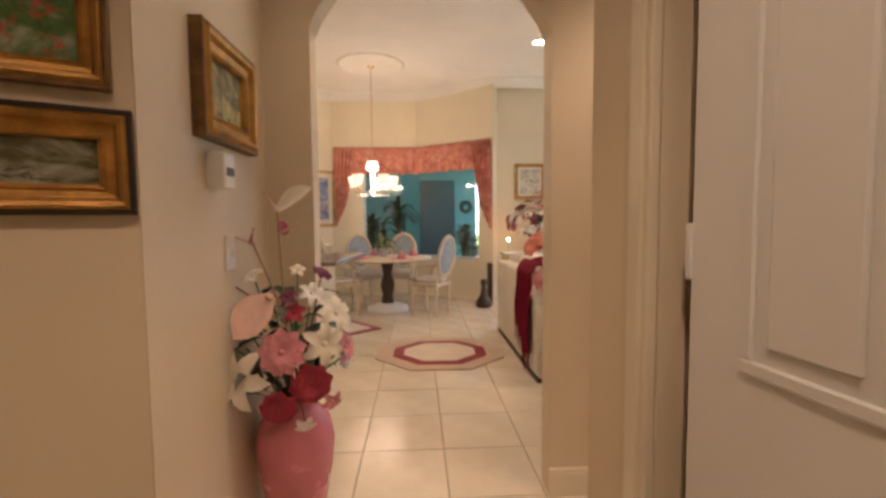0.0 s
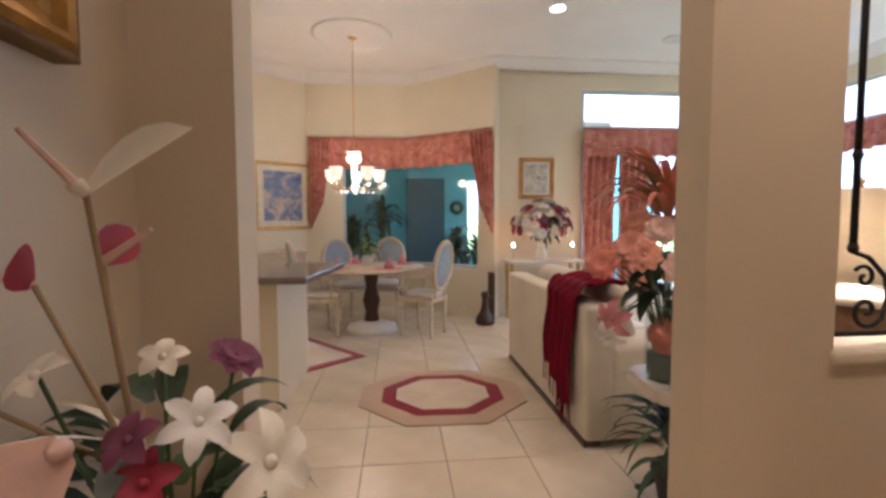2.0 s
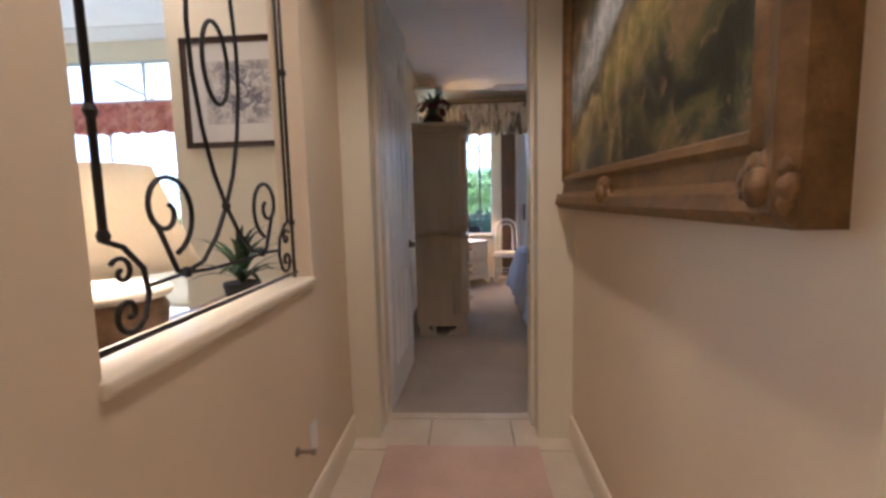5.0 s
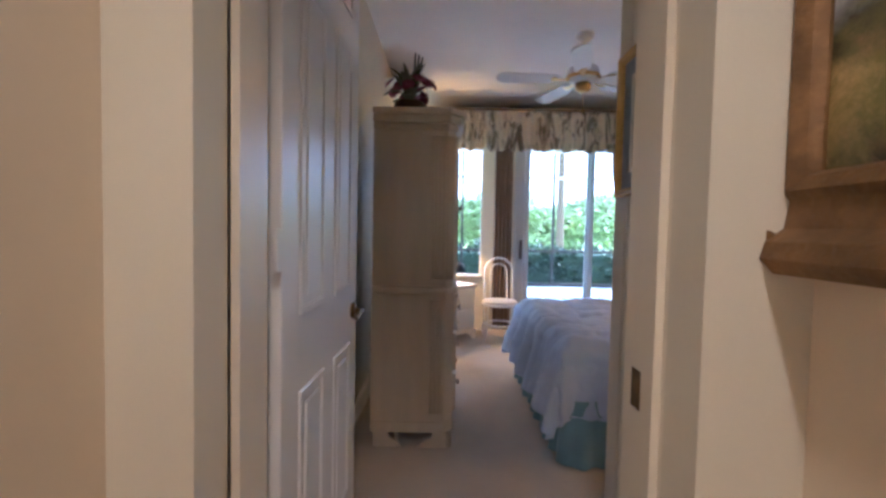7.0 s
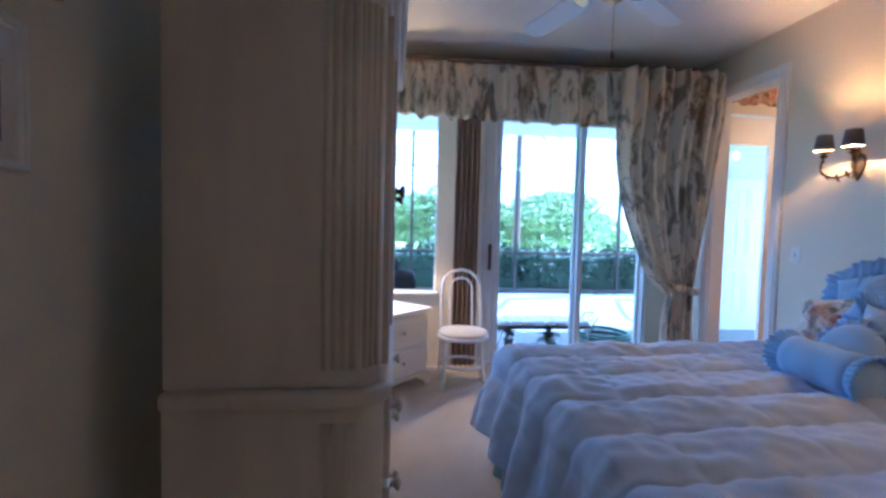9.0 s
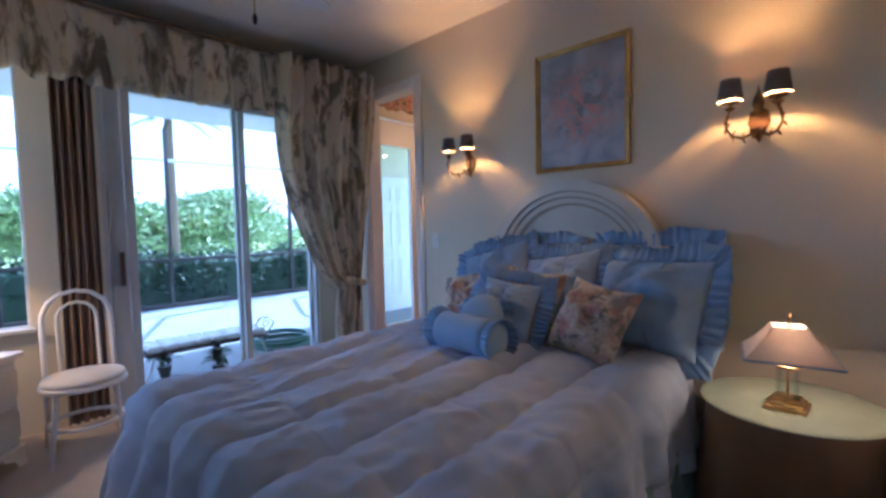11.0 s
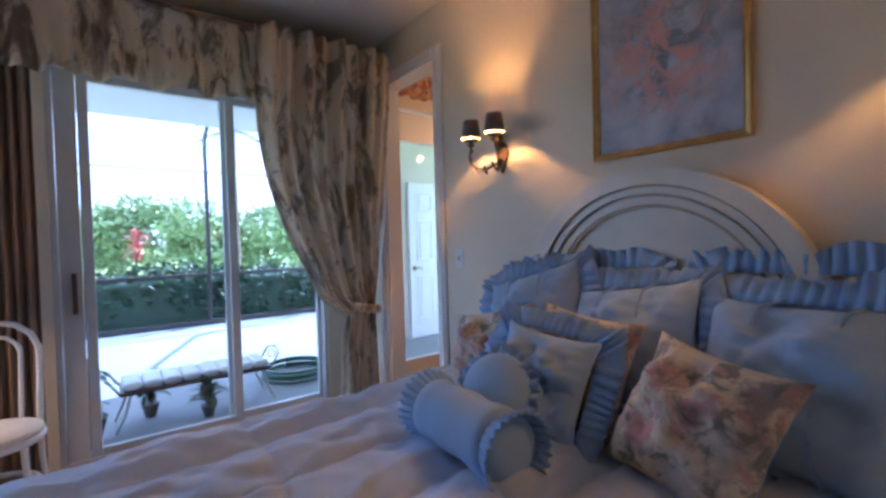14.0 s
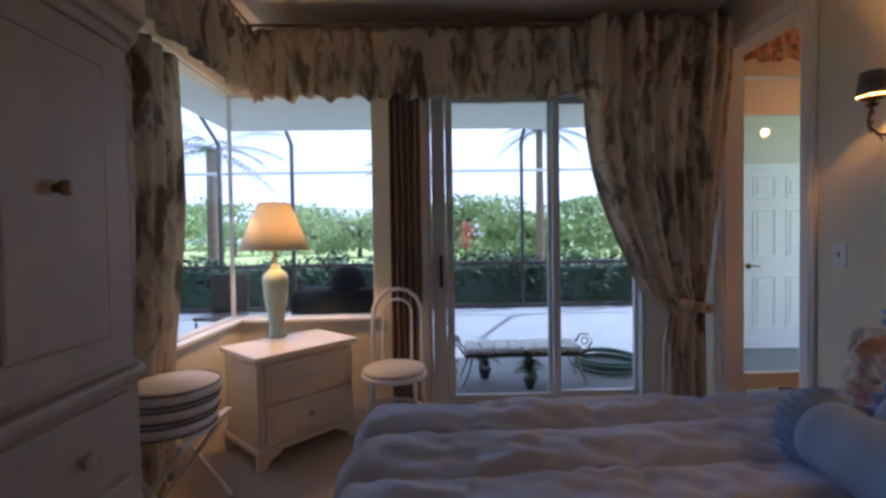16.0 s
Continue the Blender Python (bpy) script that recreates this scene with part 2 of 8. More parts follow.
painting("art_flowers", [(0.32, (0.28, 0.30, 0.40)), (0.5, (0.44, 0.47, 0.56)), (0.62, (0.52, 0.55, 0.62)), (0.75, (0.60, 0.62, 0.66))], 3.5, (1, 1, 1), (0.66, 0.36, 0.33), focus=0.30, more=(0.22, 0.24, 0.26))
painting("art_birds", [(0.35, (0.60, 0.56, 0.52)), (0.55, (0.72, 0.69, 0.64)), (0.75, (0.78, 0.75, 0.70))], 6, (1, 1, 1), (0.16, 0.15, 0.20), focus=0.3, more=(0.40, 0.36, 0.34))
painting("art_botanic", [(0.35, (0.45, 0.44, 0.36)), (0.55, (0.70, 0.67, 0.58)), (0.75, (0.75, 0.72, 0.64))], 7, (1, 1, 1), (0.15, 0.18, 0.12))


def waterfall_art():
    """A dim valley with a pale stream, hills and rocks, on an upright canvas that faces +y."""
    m, b = base("art_waterfall", 0.32, spec=0.5)
    v = coords(m)
    sep = m.node_tree.nodes.new("ShaderNodeSeparateXYZ")
    m.node_tree.links.new(v, sep.inputs[0])
    masses = noise_tex(m, v, 4.2, 8.0, 0.66, 0.5)
    col = ramp(m, masses, [(0.32, (0.010, 0.010, 0.007)), (0.44, (0.04, 0.035, 0.018)), (0.52, (0.11, 0.10, 0.03)), (0.60, (0.22, 0.14, 0.06)), (0.70, (0.46, 0.38, 0.26))])
    dabs = noise_tex(m, v, 11, 5.0, 0.7, 0.6)
    col = mix_rgb(m, ramp(m, dabs, [(0.56, 0.0), (0.66, 0.6)]), col, (0.34, 0.21, 0.10))
    # a sunlit slope and a stream run aslant through the valley
    slant = m.node_tree.nodes.new("ShaderNodeVectorMath")
    slant.operation = "DOT_PRODUCT"
    m.node_tree.links.new(v, slant.inputs[0])
    slant.inputs[1].default_value = (0.32, 0.0, -0.95)
    wob = node(m, "ShaderNodeMath")
    wob.operation = "MULTIPLY_ADD"
    m.node_tree.links.new(noise_tex(m, v, 5.5, 5.0), wob.inputs[0])
    wob.inputs[1].default_value = 0.30
    m.node_tree.links.new(slant.outputs["Value"], wob.inputs[2])
    shift = node(m, "ShaderNodeMapRange", **{"From Min": -0.7, "From Max": 1.0, "To Min": 0.0, "To Max": 1.0})
    m.node_tree.links.new(wob.outputs[0], shift.inputs[0])
    slope = ramp(m, shift.outputs[0], [(0.54, 0.0), (0.57, 0.8), (0.61, 0.5), (0.66, 0.0)])
    col = mix_rgb(m, slope, col, mix_rgb(m, ramp(m, dabs, [(0.4, 0.0), (0.6, 1.0)]), (0.22, 0.20, 0.04), (0.55, 0.38, 0.13)))
    band = ramp(m, shift.outputs[0], [(0.36, 0.0), (0.41, 0.85), (0.47, 0.85), (0.52, 0.0)])
    foam = mix_rgb(m, ramp(m, dabs, [(0.35, 0.0), (0.6, 1.0)]), (0.22, 0.27, 0.32), (0.74, 0.76, 0.76))
    col = mix_rgb(m, band, col, foam)
    m.node_tree.links.new(col, b.inputs["Base Color"])
    bump(m, b, noise_tex(m, v, 140, 3.0), 0.35, 0.002)


waterfall_art()
surface("iron_black", (0.018, 0.016, 0.014), 0.5, metal=0.4, vary=0.3, scale=20, relief=0.3)
surface("brass", (0.62, 0.42, 0.16), 0.28, metal=1.0, vary=0.2, relief=0.05)
surface("antique_brass", (0.22, 0.14, 0.06), 0.4, metal=0.9, vary=0.4, scale=25, relief=0.2)
surface("nickel", (0.5, 0.47, 0.42), 0.3, metal=1.0, vary=0.15, relief=0.05)
surface("vase_pink", (0.62, 0.20, 0.24), 0.25, vary=0.15, scale=5, relief=0.05)
surface("petal_pink", (0.72, 0.30, 0.33), 0.7, vary=0.25, scale=12, fine=80, relief=0.2)
surface("petal_blush", (0.80, 0.55, 0.47), 0.7, vary=0.2, scale=12, fine=80, relief=0.2)
surface("petal_salmon", (0.74, 0.34, 0.24), 0.7, vary=0.25, scale=12, fine=80, relief=0.2)
surface("petal_cream", (0.82, 0.76, 0.62), 0.7, vary=0.15, scale=12, fine=80, relief=0.2)
surface("petal_white", (0.84, 0.82, 0.78), 0.7, vary=0.1, scale=12, fine=80, relief=0.2)
surface("petal_red", (0.38, 0.03, 0.06), 0.6, vary=0.3, scale=12, fine=80, relief=0.2)
surface("petal_coral", (0.78, 0.28, 0.20), 0.7, vary=0.25, scale=12, fine=80, relief=0.2)
surface("petal_plum", (0.22, 0.06, 0.12), 0.7, vary=0.3, scale=12, fine=80, relief=0.2)
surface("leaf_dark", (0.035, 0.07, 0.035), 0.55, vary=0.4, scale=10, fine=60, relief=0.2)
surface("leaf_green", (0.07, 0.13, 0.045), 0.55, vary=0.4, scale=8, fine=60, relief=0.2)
# leaf tone raised so the shrubs and trees outside look strongly sunlit
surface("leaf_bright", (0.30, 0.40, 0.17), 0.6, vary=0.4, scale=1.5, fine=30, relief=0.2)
surface("leaf_grey", (0.16, 0.18, 0.16), 0.7, vary=0.3, scale=10, fine=60, relief=0.2)
surface("stem_tan", (0.40, 0.28, 0.14), 0.7, vary=0.3, relief=0.2)
surface("bark", (0.16, 0.12, 0.09), 0.9, vary=0.35, scale=9, fine=60, relief=0.8, depth=0.02)
surface("sofa_cloth", (0.72, 0.66, 0.54), 0.9, vary=0.1, scale=2.5, fine=380, relief=0.35, depth=0.002, spec=0.15)
fabric("throw_red", (0.16, 0.004, 0.018), 0.25, 8, 500, 0.0)
fabric("rug_cream", (0.66, 0.56, 0.44), 0.12, 4, 240)
fabric("rug_beige", (0.52, 0.38, 0.27), 0.14, 4, 240)
fabric("rug_red", (0.25, 0.008, 0.03), 0.2, 4, 240)
fabric("runner_rose", (0.62, 0.44, 0.34), 0.15, 4, 240)
surface("marble", (0.74, 0.70, 0.62), 0.2, vary=0.18, scale=6, fine=14, relief=0.02)
surface("carved_wood", (0.30, 0.19, 0.10), 0.5, vary=0.5, scale=18, fine=60, relief=0.8, depth=0.012)
surface("wood_dark", (0.07, 0.035, 0.018), 0.4, vary=0.35, scale=5, fine=60, stretch=(8, 8, 1), relief=0.15)
surface("chair_paint", (0.70, 0.59, 0.42), 0.45, vary=0.2, scale=8, fine=60, relief=0.15)
fabric("chair_seat", (0.76, 0.70, 0.60), 0.1)
surface("chair_cane", (0.34, 0.40, 0.46), 0.7, vary=0.2, scale=12, relief=0.3)
floral("valance_pink", (0.56, 0.22, 0.16), [((0.66, 0.34, 0.24), 1.0), ((0.40, 0.13, 0.11), 1.4)], 6, (1, 1, 1))
floral("toile", (0.80, 0.72, 0.56), [((0.46, 0.38, 0.27), 0.8), ((0.18, 0.14, 0.10), 1.0), ((0.26, 0.24, 0.17), 1.5)], 6.0, (1, 1, 0.42), cover=0.55, sheer=0.35)
floral("floral_pillow", (0.72, 0.64, 0.50), [((0.50, 0.42, 0.36), 0.7), ((0.30, 0.26, 0.27), 1.0), ((0.56, 0.30, 0.28), 1.3), ((0.20, 0.22, 0.18), 1.8)], 8, cover=0.54)
floral("bath_floral", (0.45, 0.30, 0.18), [((0.10, 0.08, 0.06), 1.0), ((0.40, 0.10, 0.06), 1.3)], 14)
fabric("comforter", (0.54, 0.63, 0.82), 0.10, 2.0, 420, 0.15)
fabric("sham_blue", (0.38, 0.53, 0.76), 0.10, 3.0, 420, 0.15)
fabric("ruffle_blue", (0.32, 0.47, 0.73), 0.15, 5.0, 420, 0.15)
fabric("bedskirt_teal", (0.20, 0.34, 0.42), 0.18, 4.0, 420, 0.4)
fabric("drape_brown", (0.26, 0.17, 0.11), 0.2, 4.0, 300, 0.2)
surface("armoire_paint", (0.56, 0.48, 0.36), 0.45, vary=0.14, scale=2.5, fine=60, stretch=(3, 3, 0.6), relief=0.12)
surface("dresser_paint", (0.78, 0.67, 0.48), 0.38, vary=0.08, scale=3, fine=60, stretch=(1, 3, 3), relief=0.1)
surface("headboard_paint", (0.70, 0.66, 0.56), 0.4, vary=0.12, scale=4, fine=60, relief=0.12)
surface("headboard_gilt", (0.40, 0.33, 0.22), 0.45, metal=0.2, vary=0.3, scale=10, relief=0.2)
surface("celadon", (0.46, 0.56, 0.48), 0.15, vary=0.12, scale=6, relief=0.03)
surface("glass_green", (0.42, 0.50, 0.38), 0.08, vary=0.15, scale=3, relief=0)
# lamplight on the sconce lining is put in as glow
lit_shade("lining_glow", (0.80, 0.66, 0.42), (1.0, 0.45, 0.11), 0.8)
shade_cloth("shade_cream", (0.80, 0.70, 0.52), 0.5)
shade_cloth("shade_white", (0.86, 0.80, 0.66), 0.28)
shade_cloth("shade_silk", (0.86, 0.76, 0.64), 0.3)
lit_shade("bulb_glow", (1.0, 0.9, 0.7), (1.0, 0.62, 0.25), 6.0)
lit_shade("bulb_white", (1.0, 0.95, 0.85), (1.0, 0.86, 0.62), 4.0)
# glow stands in for bulb light in the chandelier's shades and cut glass
lit_shade("frosted_glow", (0.9, 0.84, 0.72), (1.0, 0.72, 0.40), 0.30)
lit_shade("crystal_glow", (0.9, 0.85, 0.75), (1.0, 0.80, 0.50), 1.0)
surface("shade_black", (0.13, 0.115, 0.11), 0.6, vary=0.2, relief=0.2)
surface("fan_white", (0.72, 0.70, 0.66), 0.4, vary=0.06, relief=0.05)
# the sunroom's teal light is put into these wall and door colours
surface("teal_wall", (0.15, 0.42, 0.45), 0.7, vary=0.12, scale=1.5, relief=0.1)
surface("teal_dark", (0.035, 0.10, 0.125), 0.5, vary=0.2, relief=0.05)
surface("hose_green", (0.03, 0.12, 0.07), 0.45, vary=0.2, relief=0.05)
surface("pot_dark", (0.05, 0.05, 0.045), 0.7, vary=0.3, relief=0.2)
surface("cover_black", (0.012, 0.012, 0.014), 0.9, spec=0.1, vary=0.3, scale=6, relief=0.3, depth=0.01)
surface("bench_cloth", (0.80, 0.79, 0.77), 0.35, vary=0.15, scale=10, relief=0.4)
surface("house_wall", (0.70, 0.66, 0.58), 0.8, vary=0.06, relief=0.1)

# ---- building blocks ----


def mesh_of(name, bm, material, smooth=False):
    me = bpy.data.meshes.new(name)
    bmesh.ops.recalc_face_normals(bm, faces=bm.faces)
    bm.to_mesh(me)
    bm.free()
    for one in material if isinstance(material, (list, tuple)) else [material]:
        me.materials.append(MATS[one])
    if smooth:
        for p in me.polygons:
            p.use_smooth = True
    return me


def part(name, bm, material, parent=None, label="", smooth=False):
    ob = new(name, mesh_of(name, bm, material, smooth))
    if parent is not None:
        ob.parent = parent
        ob.matrix_parent_inverse = parent.matrix_basis.inverted()
    return tagged(ob, label) if label else ob


def thing(name, place, label, category, group="", turn=0.0, kind=""):
    ob = new(name)
    ob.empty_display_size = 0.1
    ob.matrix_basis = pose(*place, 0, 0, turn)
    return tagged(ob, label, category, group, kind)


def structure(name, bm, material, label, category="", smooth=False):
    return tagged(new(name, mesh_of(name, bm, material, smooth)), label, category or name.split("_")[0], "", "structure")


def put(bm, m):
    bmesh.ops.transform(bm, matrix=m, verts=bm.verts)
    return bm


def box(x0, y0, z0, x1, y1, z1, bevel=0.0, segments=2, bm=None):
    bm2 = bmesh.new()
    bmesh.ops.create_cube(bm2, size=1)
    bmesh.ops.scale(bm2, vec=(abs(x1 - x0), abs(y1 - y0), abs(z1 - z0)), verts=bm2.verts)
    bmesh.ops.translate(bm2, vec=((x0 + x1) / 2, (y0 + y1) / 2, (z0 + z1) / 2), verts=bm2.verts)
    if bevel:
        bmesh.ops.bevel(bm2, geom=bm2.edges[:], offset=bevel, segments=segments, affect="EDGES", profile=0.5)
    return join(bm, bm2) if bm is not None else bm2


def join(bm, other):
    me = bpy.data.meshes.new("tmp")
    other.to_mesh(me)
    other.free()
    bm.from_mesh(me)
    bpy.data.meshes.remove(me)
    return bm


def lathe(profile, steps=24, place=(0, 0, 0), closed=True):
    """Turn a profile of (radius, height) about the upright axis."""
    bm = bmesh.new()
    rings = []
    for r, z in profile:
        rings.append([bm.verts.new((place[0] + r * math.cos(k * math.tau / steps), place[1] + r * math.sin(k * math.tau / steps), place[2] + z)) for k in range(steps)])
    for a, b in zip(rings, rings[1:]):
        for k in range(steps):
            bm.faces.new((a[k], a[(k + 1) % steps], b[(k + 1) % steps], b[k]))
    if closed:
        bm.faces.new(rings[0][::-1])
        bm.faces.new(rings[-1])
    return bm


def tube(points, radius, steps=8, taper=1.0, bm=None):
    """A round bar along points."""
    bm = bm if bm is not None else bmesh.new()
    pts = [Vector(p) for p in points]
    rings = []
    side = None
    for i, p in enumerate(pts):
        d = (pts[min(i + 1, len(pts) - 1)] - pts[max(i - 1, 0)]).normalized()
        if side is None:
            side = d.orthogonal().normalized()
        side = (side - d * side.dot(d)).normalized()
        up = d.cross(side)
        r = radius * (1 + (taper - 1) * i / max(1, len(pts) - 1))
        rings.append([bm.verts.new(p + r * (math.cos(k * math.tau / steps) * side + math.sin(k * math.tau / steps) * up)) for k in range(steps)])
    for a, b in zip(rings, rings[1:]):
        for k in range(steps):
            bm.faces.new((a[k], a[(k + 1) % steps], b[(k + 1) % steps], b[k]))
    bm.faces.new(rings[0][::-1])
    bm.faces.new(rings[-1])
    return bm


def prism(outline, z0, z1, bevel=0.0):
    """An upright prism over an outline of (x, y)."""
    bm = bmesh.new()
    low = [bm.verts.new((x, y, z0)) for x, y in outline]
    high = [bm.verts.new((x, y, z1)) for x, y in outline]
    n = len(outline)
    bm.faces.new(low[::-1])
    bm.faces.new(high)
    for k in range(n):
        bm.faces.new((low[k], low[(k + 1) % n], high[(k + 1) % n], high[k]))
    if bevel:
        bmesh.ops.bevel(bm, geom=bm.edges[:], offset=bevel, segments=2, affect="EDGES", profile=0.5)
    return bm


def wall_mesh(p0, p1, thick, z0, z1, openings=()):
    """A wall from p0 to p1 (its face lies on that line, its body to the left of it), with openings (from, to, low, high)."""
    bm = bmesh.new()
    p0, p1 = Vector((*p0, 0)), Vector((*p1, 0))
    along = (p1 - p0).normalized()
    left = Vector((-along.y, along.x, 0))
    length = (p1 - p0).length
    us = sorted({0.0, length, *(o[0] for o in openings), *(o[1] for o in openings)})
    zs = sorted({z0, z1, *(o[2] for o in openings), *(o[3] for o in openings)})
    us, zs = [u for u in us if -1e-6 <= u <= length + 1e-6], [z for z in zs if z0 <= z <= z1]
    solid = {}
    for i in range(len(us) - 1):
        for j in range(len(zs) - 1):
            u, z = (us[i] + us[i + 1]) / 2, (zs[j] + zs[j + 1]) / 2
            solid[i, j] = not any(a < u < b and c < z < d for a, b, c, d in openings)
    verts = {}

    def vert(i, j, k):
        if (i, j, k) not in verts:
            verts[i, j, k] = bm.verts.new(p0 + along * us[i] + left * (thick * k) + Vector((0, 0, zs[j])))
        return verts[i, j, k]
    for (i, j), full in solid.items():
        if not full:
            continue
        for k in (0, 1):
            bm.faces.new([vert(*c, k) for c in ((i, j), (i + 1, j), (i + 1, j + 1), (i, j + 1))])
        for (di, dj), (a, b) in {(-1, 0): ((i, j), (i, j + 1)), (1, 0): ((i + 1, j), (i + 1, j + 1)), (0, -1): ((i, j), (i + 1, j)), (0, 1): ((i, j + 1), (i + 1, j + 1))}.items():
            if not solid.get((i + di, j + dj), False):
                bm.faces.new((vert(*a, 0), vert(*b, 0), vert(*b, 1), vert(*a, 1)))
    return bm


def swept(profile, path, closed=False):
    """A moulding: a profile of (out, up) carried along a level path of (x, y, z); out is to the right of the way."""
    bm = bmesh.new()
    pts = [Vector(p) for p in path]
    n = len(pts)
    rings = []
    for i, p in enumerate(pts):
        back = (p - pts[i - 1]) if (i or closed) else (pts[1] - p)
        fore = (pts[(i + 1) % n] - p) if (i < n - 1 or closed) else back
        back, fore = back.normalized(), fore.normalized()
        r1, r2 = Vector((back.y, -back.x, 0)), Vector((fore.y, -fore.x, 0))
        mid = (r1 + r2)
        mid = mid / max(0.3, mid.length_squared / 2)
        rings.append([bm.verts.new(p + mid * o + Vector((0, 0, u))) for o, u in profile])
    m = len(profile)
    for i in range(n if closed else n - 1):
        a, b = rings[i], rings[(i + 1) % n]
        for k in range(m):
            bm.faces.new((a[k], a[(k + 1) % m], b[(k + 1) % m], b[k]))
    if not closed:
        bm.faces.new(rings[0][::-1])
        bm.faces.new(rings[-1])
    return bm

# ---- the setting ----
HALL_Y, HALL_R, THR, REC = 1.94, 0.80, 2.575, 0.75
RX, LX, BY, BW = 3.44, 7.33, -1.42, 1.95
CEIL_L, CEIL_F, CEIL_B = 3.35, 2.9, 2.77

# floors
structure("floor_hall", prism([(-6.0, -3.0), (2.70, -3.0), (2.70, 2.0), (6.2, 2.0), (6.2, 9.5), (-6.0, 9.5)], -0.12, -0.006), "grout", "sanded grey-brown grout bed under cream floor tiles", "floor")
structure("floor_bedroom", box(2.70, -3.6, -0.12, 7.42, 2.0, 0.004), "carpet", "plain beige cut-pile carpet of the bedroom", "floor")

# the wall with the archway and the grille opening
wall = structure("wall_arch", wall_mesh((-3.4, HALL_Y), (THR + 0.13, HALL_Y), 0.12, 0, CEIL_L,
                 [(3.4 - 0.435, 3.4 + 0.585, -1, 2.42), (3.4 + 0.915, 3.4 + 1.955, 0.95, 2.35)]), "wall_cream", "cream painted wall with a cut-corner archway and a grille opening", "wall")
for x, s in ((-0.435, 1), (0.585, -1)):
    bm = bmesh.new()
    loop = [(x, 2.05), (x + s * 0.03, 2.12), (x + s * 0.10, 2.22), (x + s * 0.20, 2.32), (x + s * 0.34, 2.40), (x + s * 0.46, 2.42), (x, 2.42)]
    a = [bm.verts.new((u, HALL_Y, z)) for u, z in loop]
    b = [bm.verts.new((u, HALL_Y + 0.12, z)) for u, z in loop]
    bm.faces.new(a)
    bm.faces.new(b)
    for k in range(len(loop)):
        bm.faces.new((a[k], a[(k + 1) % 7], b[(k + 1) % 7], b[k]))
    structure("wall_arch_corner", bm, "wall_cream", "curved upper corner of the archway", "wall")
structure("trim_sill", box(0.905, HALL_Y - 0.014, 0.915, 1.965, HALL_Y + 0.15, 0.952, 0.012, 3), "trim_paint", "cream painted rounded sill of the grille opening", "trim")

# foyer: west side wall, the slanted wall, closing walls
structure("wall_foyer_west", wall_mesh((-0.63, 1.075), (-0.63, HALL_Y), 0.12, 0, CEIL_F), "wall_cream", "cream painted foyer wall", "wall")
structure("wall_foyer_slant", wall_mesh((-1.60, 0.57), (-0.632, 1.072), 0.12, 0, CEIL_F), "wall_cream", "cream painted slanted foyer wall", "wall")
structure("wall_foyer_far_west", wall_mesh((-1.60, -2.4), (-1.60, 0.57), 0.12, 0, CEIL_F), "wall_cream", "cream painted wall behind the entrance", "wall")
structure("wall_foyer_south", wall_mesh((0.60, -2.4), (-1.60, -2.4), 0.12, 0, CEIL_F), "wall_cream", "cream painted entrance wall", "wall")
structure("wall_foyer_east", wall_mesh((0.46, 0.98), (0.46, -2.4), 0.055, 0, CEIL_F, [(0.15, 1.00, -1, 2.42)]), "wall_cream", "cream painted wall with a side doorway", "wall")
structure("wall_hall_slant", wall_mesh((0.60, HALL_R), (0.46, 1.09), 0.04, 0, CEIL_F), "wall_cream", "cream painted slanted corner wall", "wall")
structure("wall_hall_south", wall_mesh((THR + 0.13, HALL_R), (0.60, HALL_R), 0.12, 0, CEIL_F), "wall_cream", "cream painted hall wall", "wall")
structure("wall_closet", wall_mesh((2.2, 0.66), (2.2, -1.2), 0.1, 0, CEIL_F), "wall_cream", "plain wall of the side room", "wall")
structure("wall_closet_south", wall_mesh((2.2, -1.2), (0.62, -1.2), 0.1, 0, CEIL_F), "wall_cream", "plain wall of the side room", "wall")
structure("ceiling_foyer", box(-1.75, -2.55, CEIL_F, THR + 0.14, HALL_Y - 0.002, CEIL_F + 0.1), "ceiling_white", "flat white foyer ceiling", "ceiling")

# bedroom walls
D0, D1 = 0.975, 1.795
structure("wall_bedroom_door", wall_mesh((THR, BW + 0.1), (THR, HALL_R - 0.16), -0.13, 0, CEIL_F, [(BW + 0.1 - D1, BW + 0.1 - D0, -1, 2.42)]), "wall_bedroom", "painted wall with the bedroom doorway", "wall")
structure("wall_bedroom_north", wall_mesh((THR + 0.131, BW), (LX, BW), 0.13, 0, CEIL_B, [(6.28 - THR - 0.131, LX - THR - 0.131 + 0.0, 0.69, 2.35)]), "wall_bedroom", "pale painted wall with a corner window", "wall")
structure("wall_bedroom_east", wall_mesh((LX, BW + 0.13), (LX, -3.5), 0.13, 0, CEIL_B,
          [(0.0, BW + 0.13 - 0.94, 0.69, 2.35), (BW + 0.13 - 0.54, BW + 0.13 + 1.10, -1, 2.35), (BW + 0.13 + 1.62, BW + 0.13 + 2.45, -1, 2.45)]), "wall_bedroom", "pale painted outer wall with window and sliding door openings", "wall")
structure("wall_bedroom_head", wall_mesh((LX, BY), (RX - 0.1, BY), 0.12, 0, CEIL_B, [(0.42, 1.06, -1, 2.42)]), "wall_bedroom", "pale painted headboard wall with a cased opening", "wall")
structure("wall_bedroom_west", wall_mesh((RX, BY), (RX, REC), 0.1, 0, CEIL_B), "wall_bedroom", "pale painted bedroom wall", "wall")
structure("wall_recess", wall_mesh((RX - 0.1, REC - 0.002), (THR + 0.131, REC - 0.002), 0.11, 0, CEIL_B), "wall_bedroom", "pale painted wall of the entry recess", "wall")
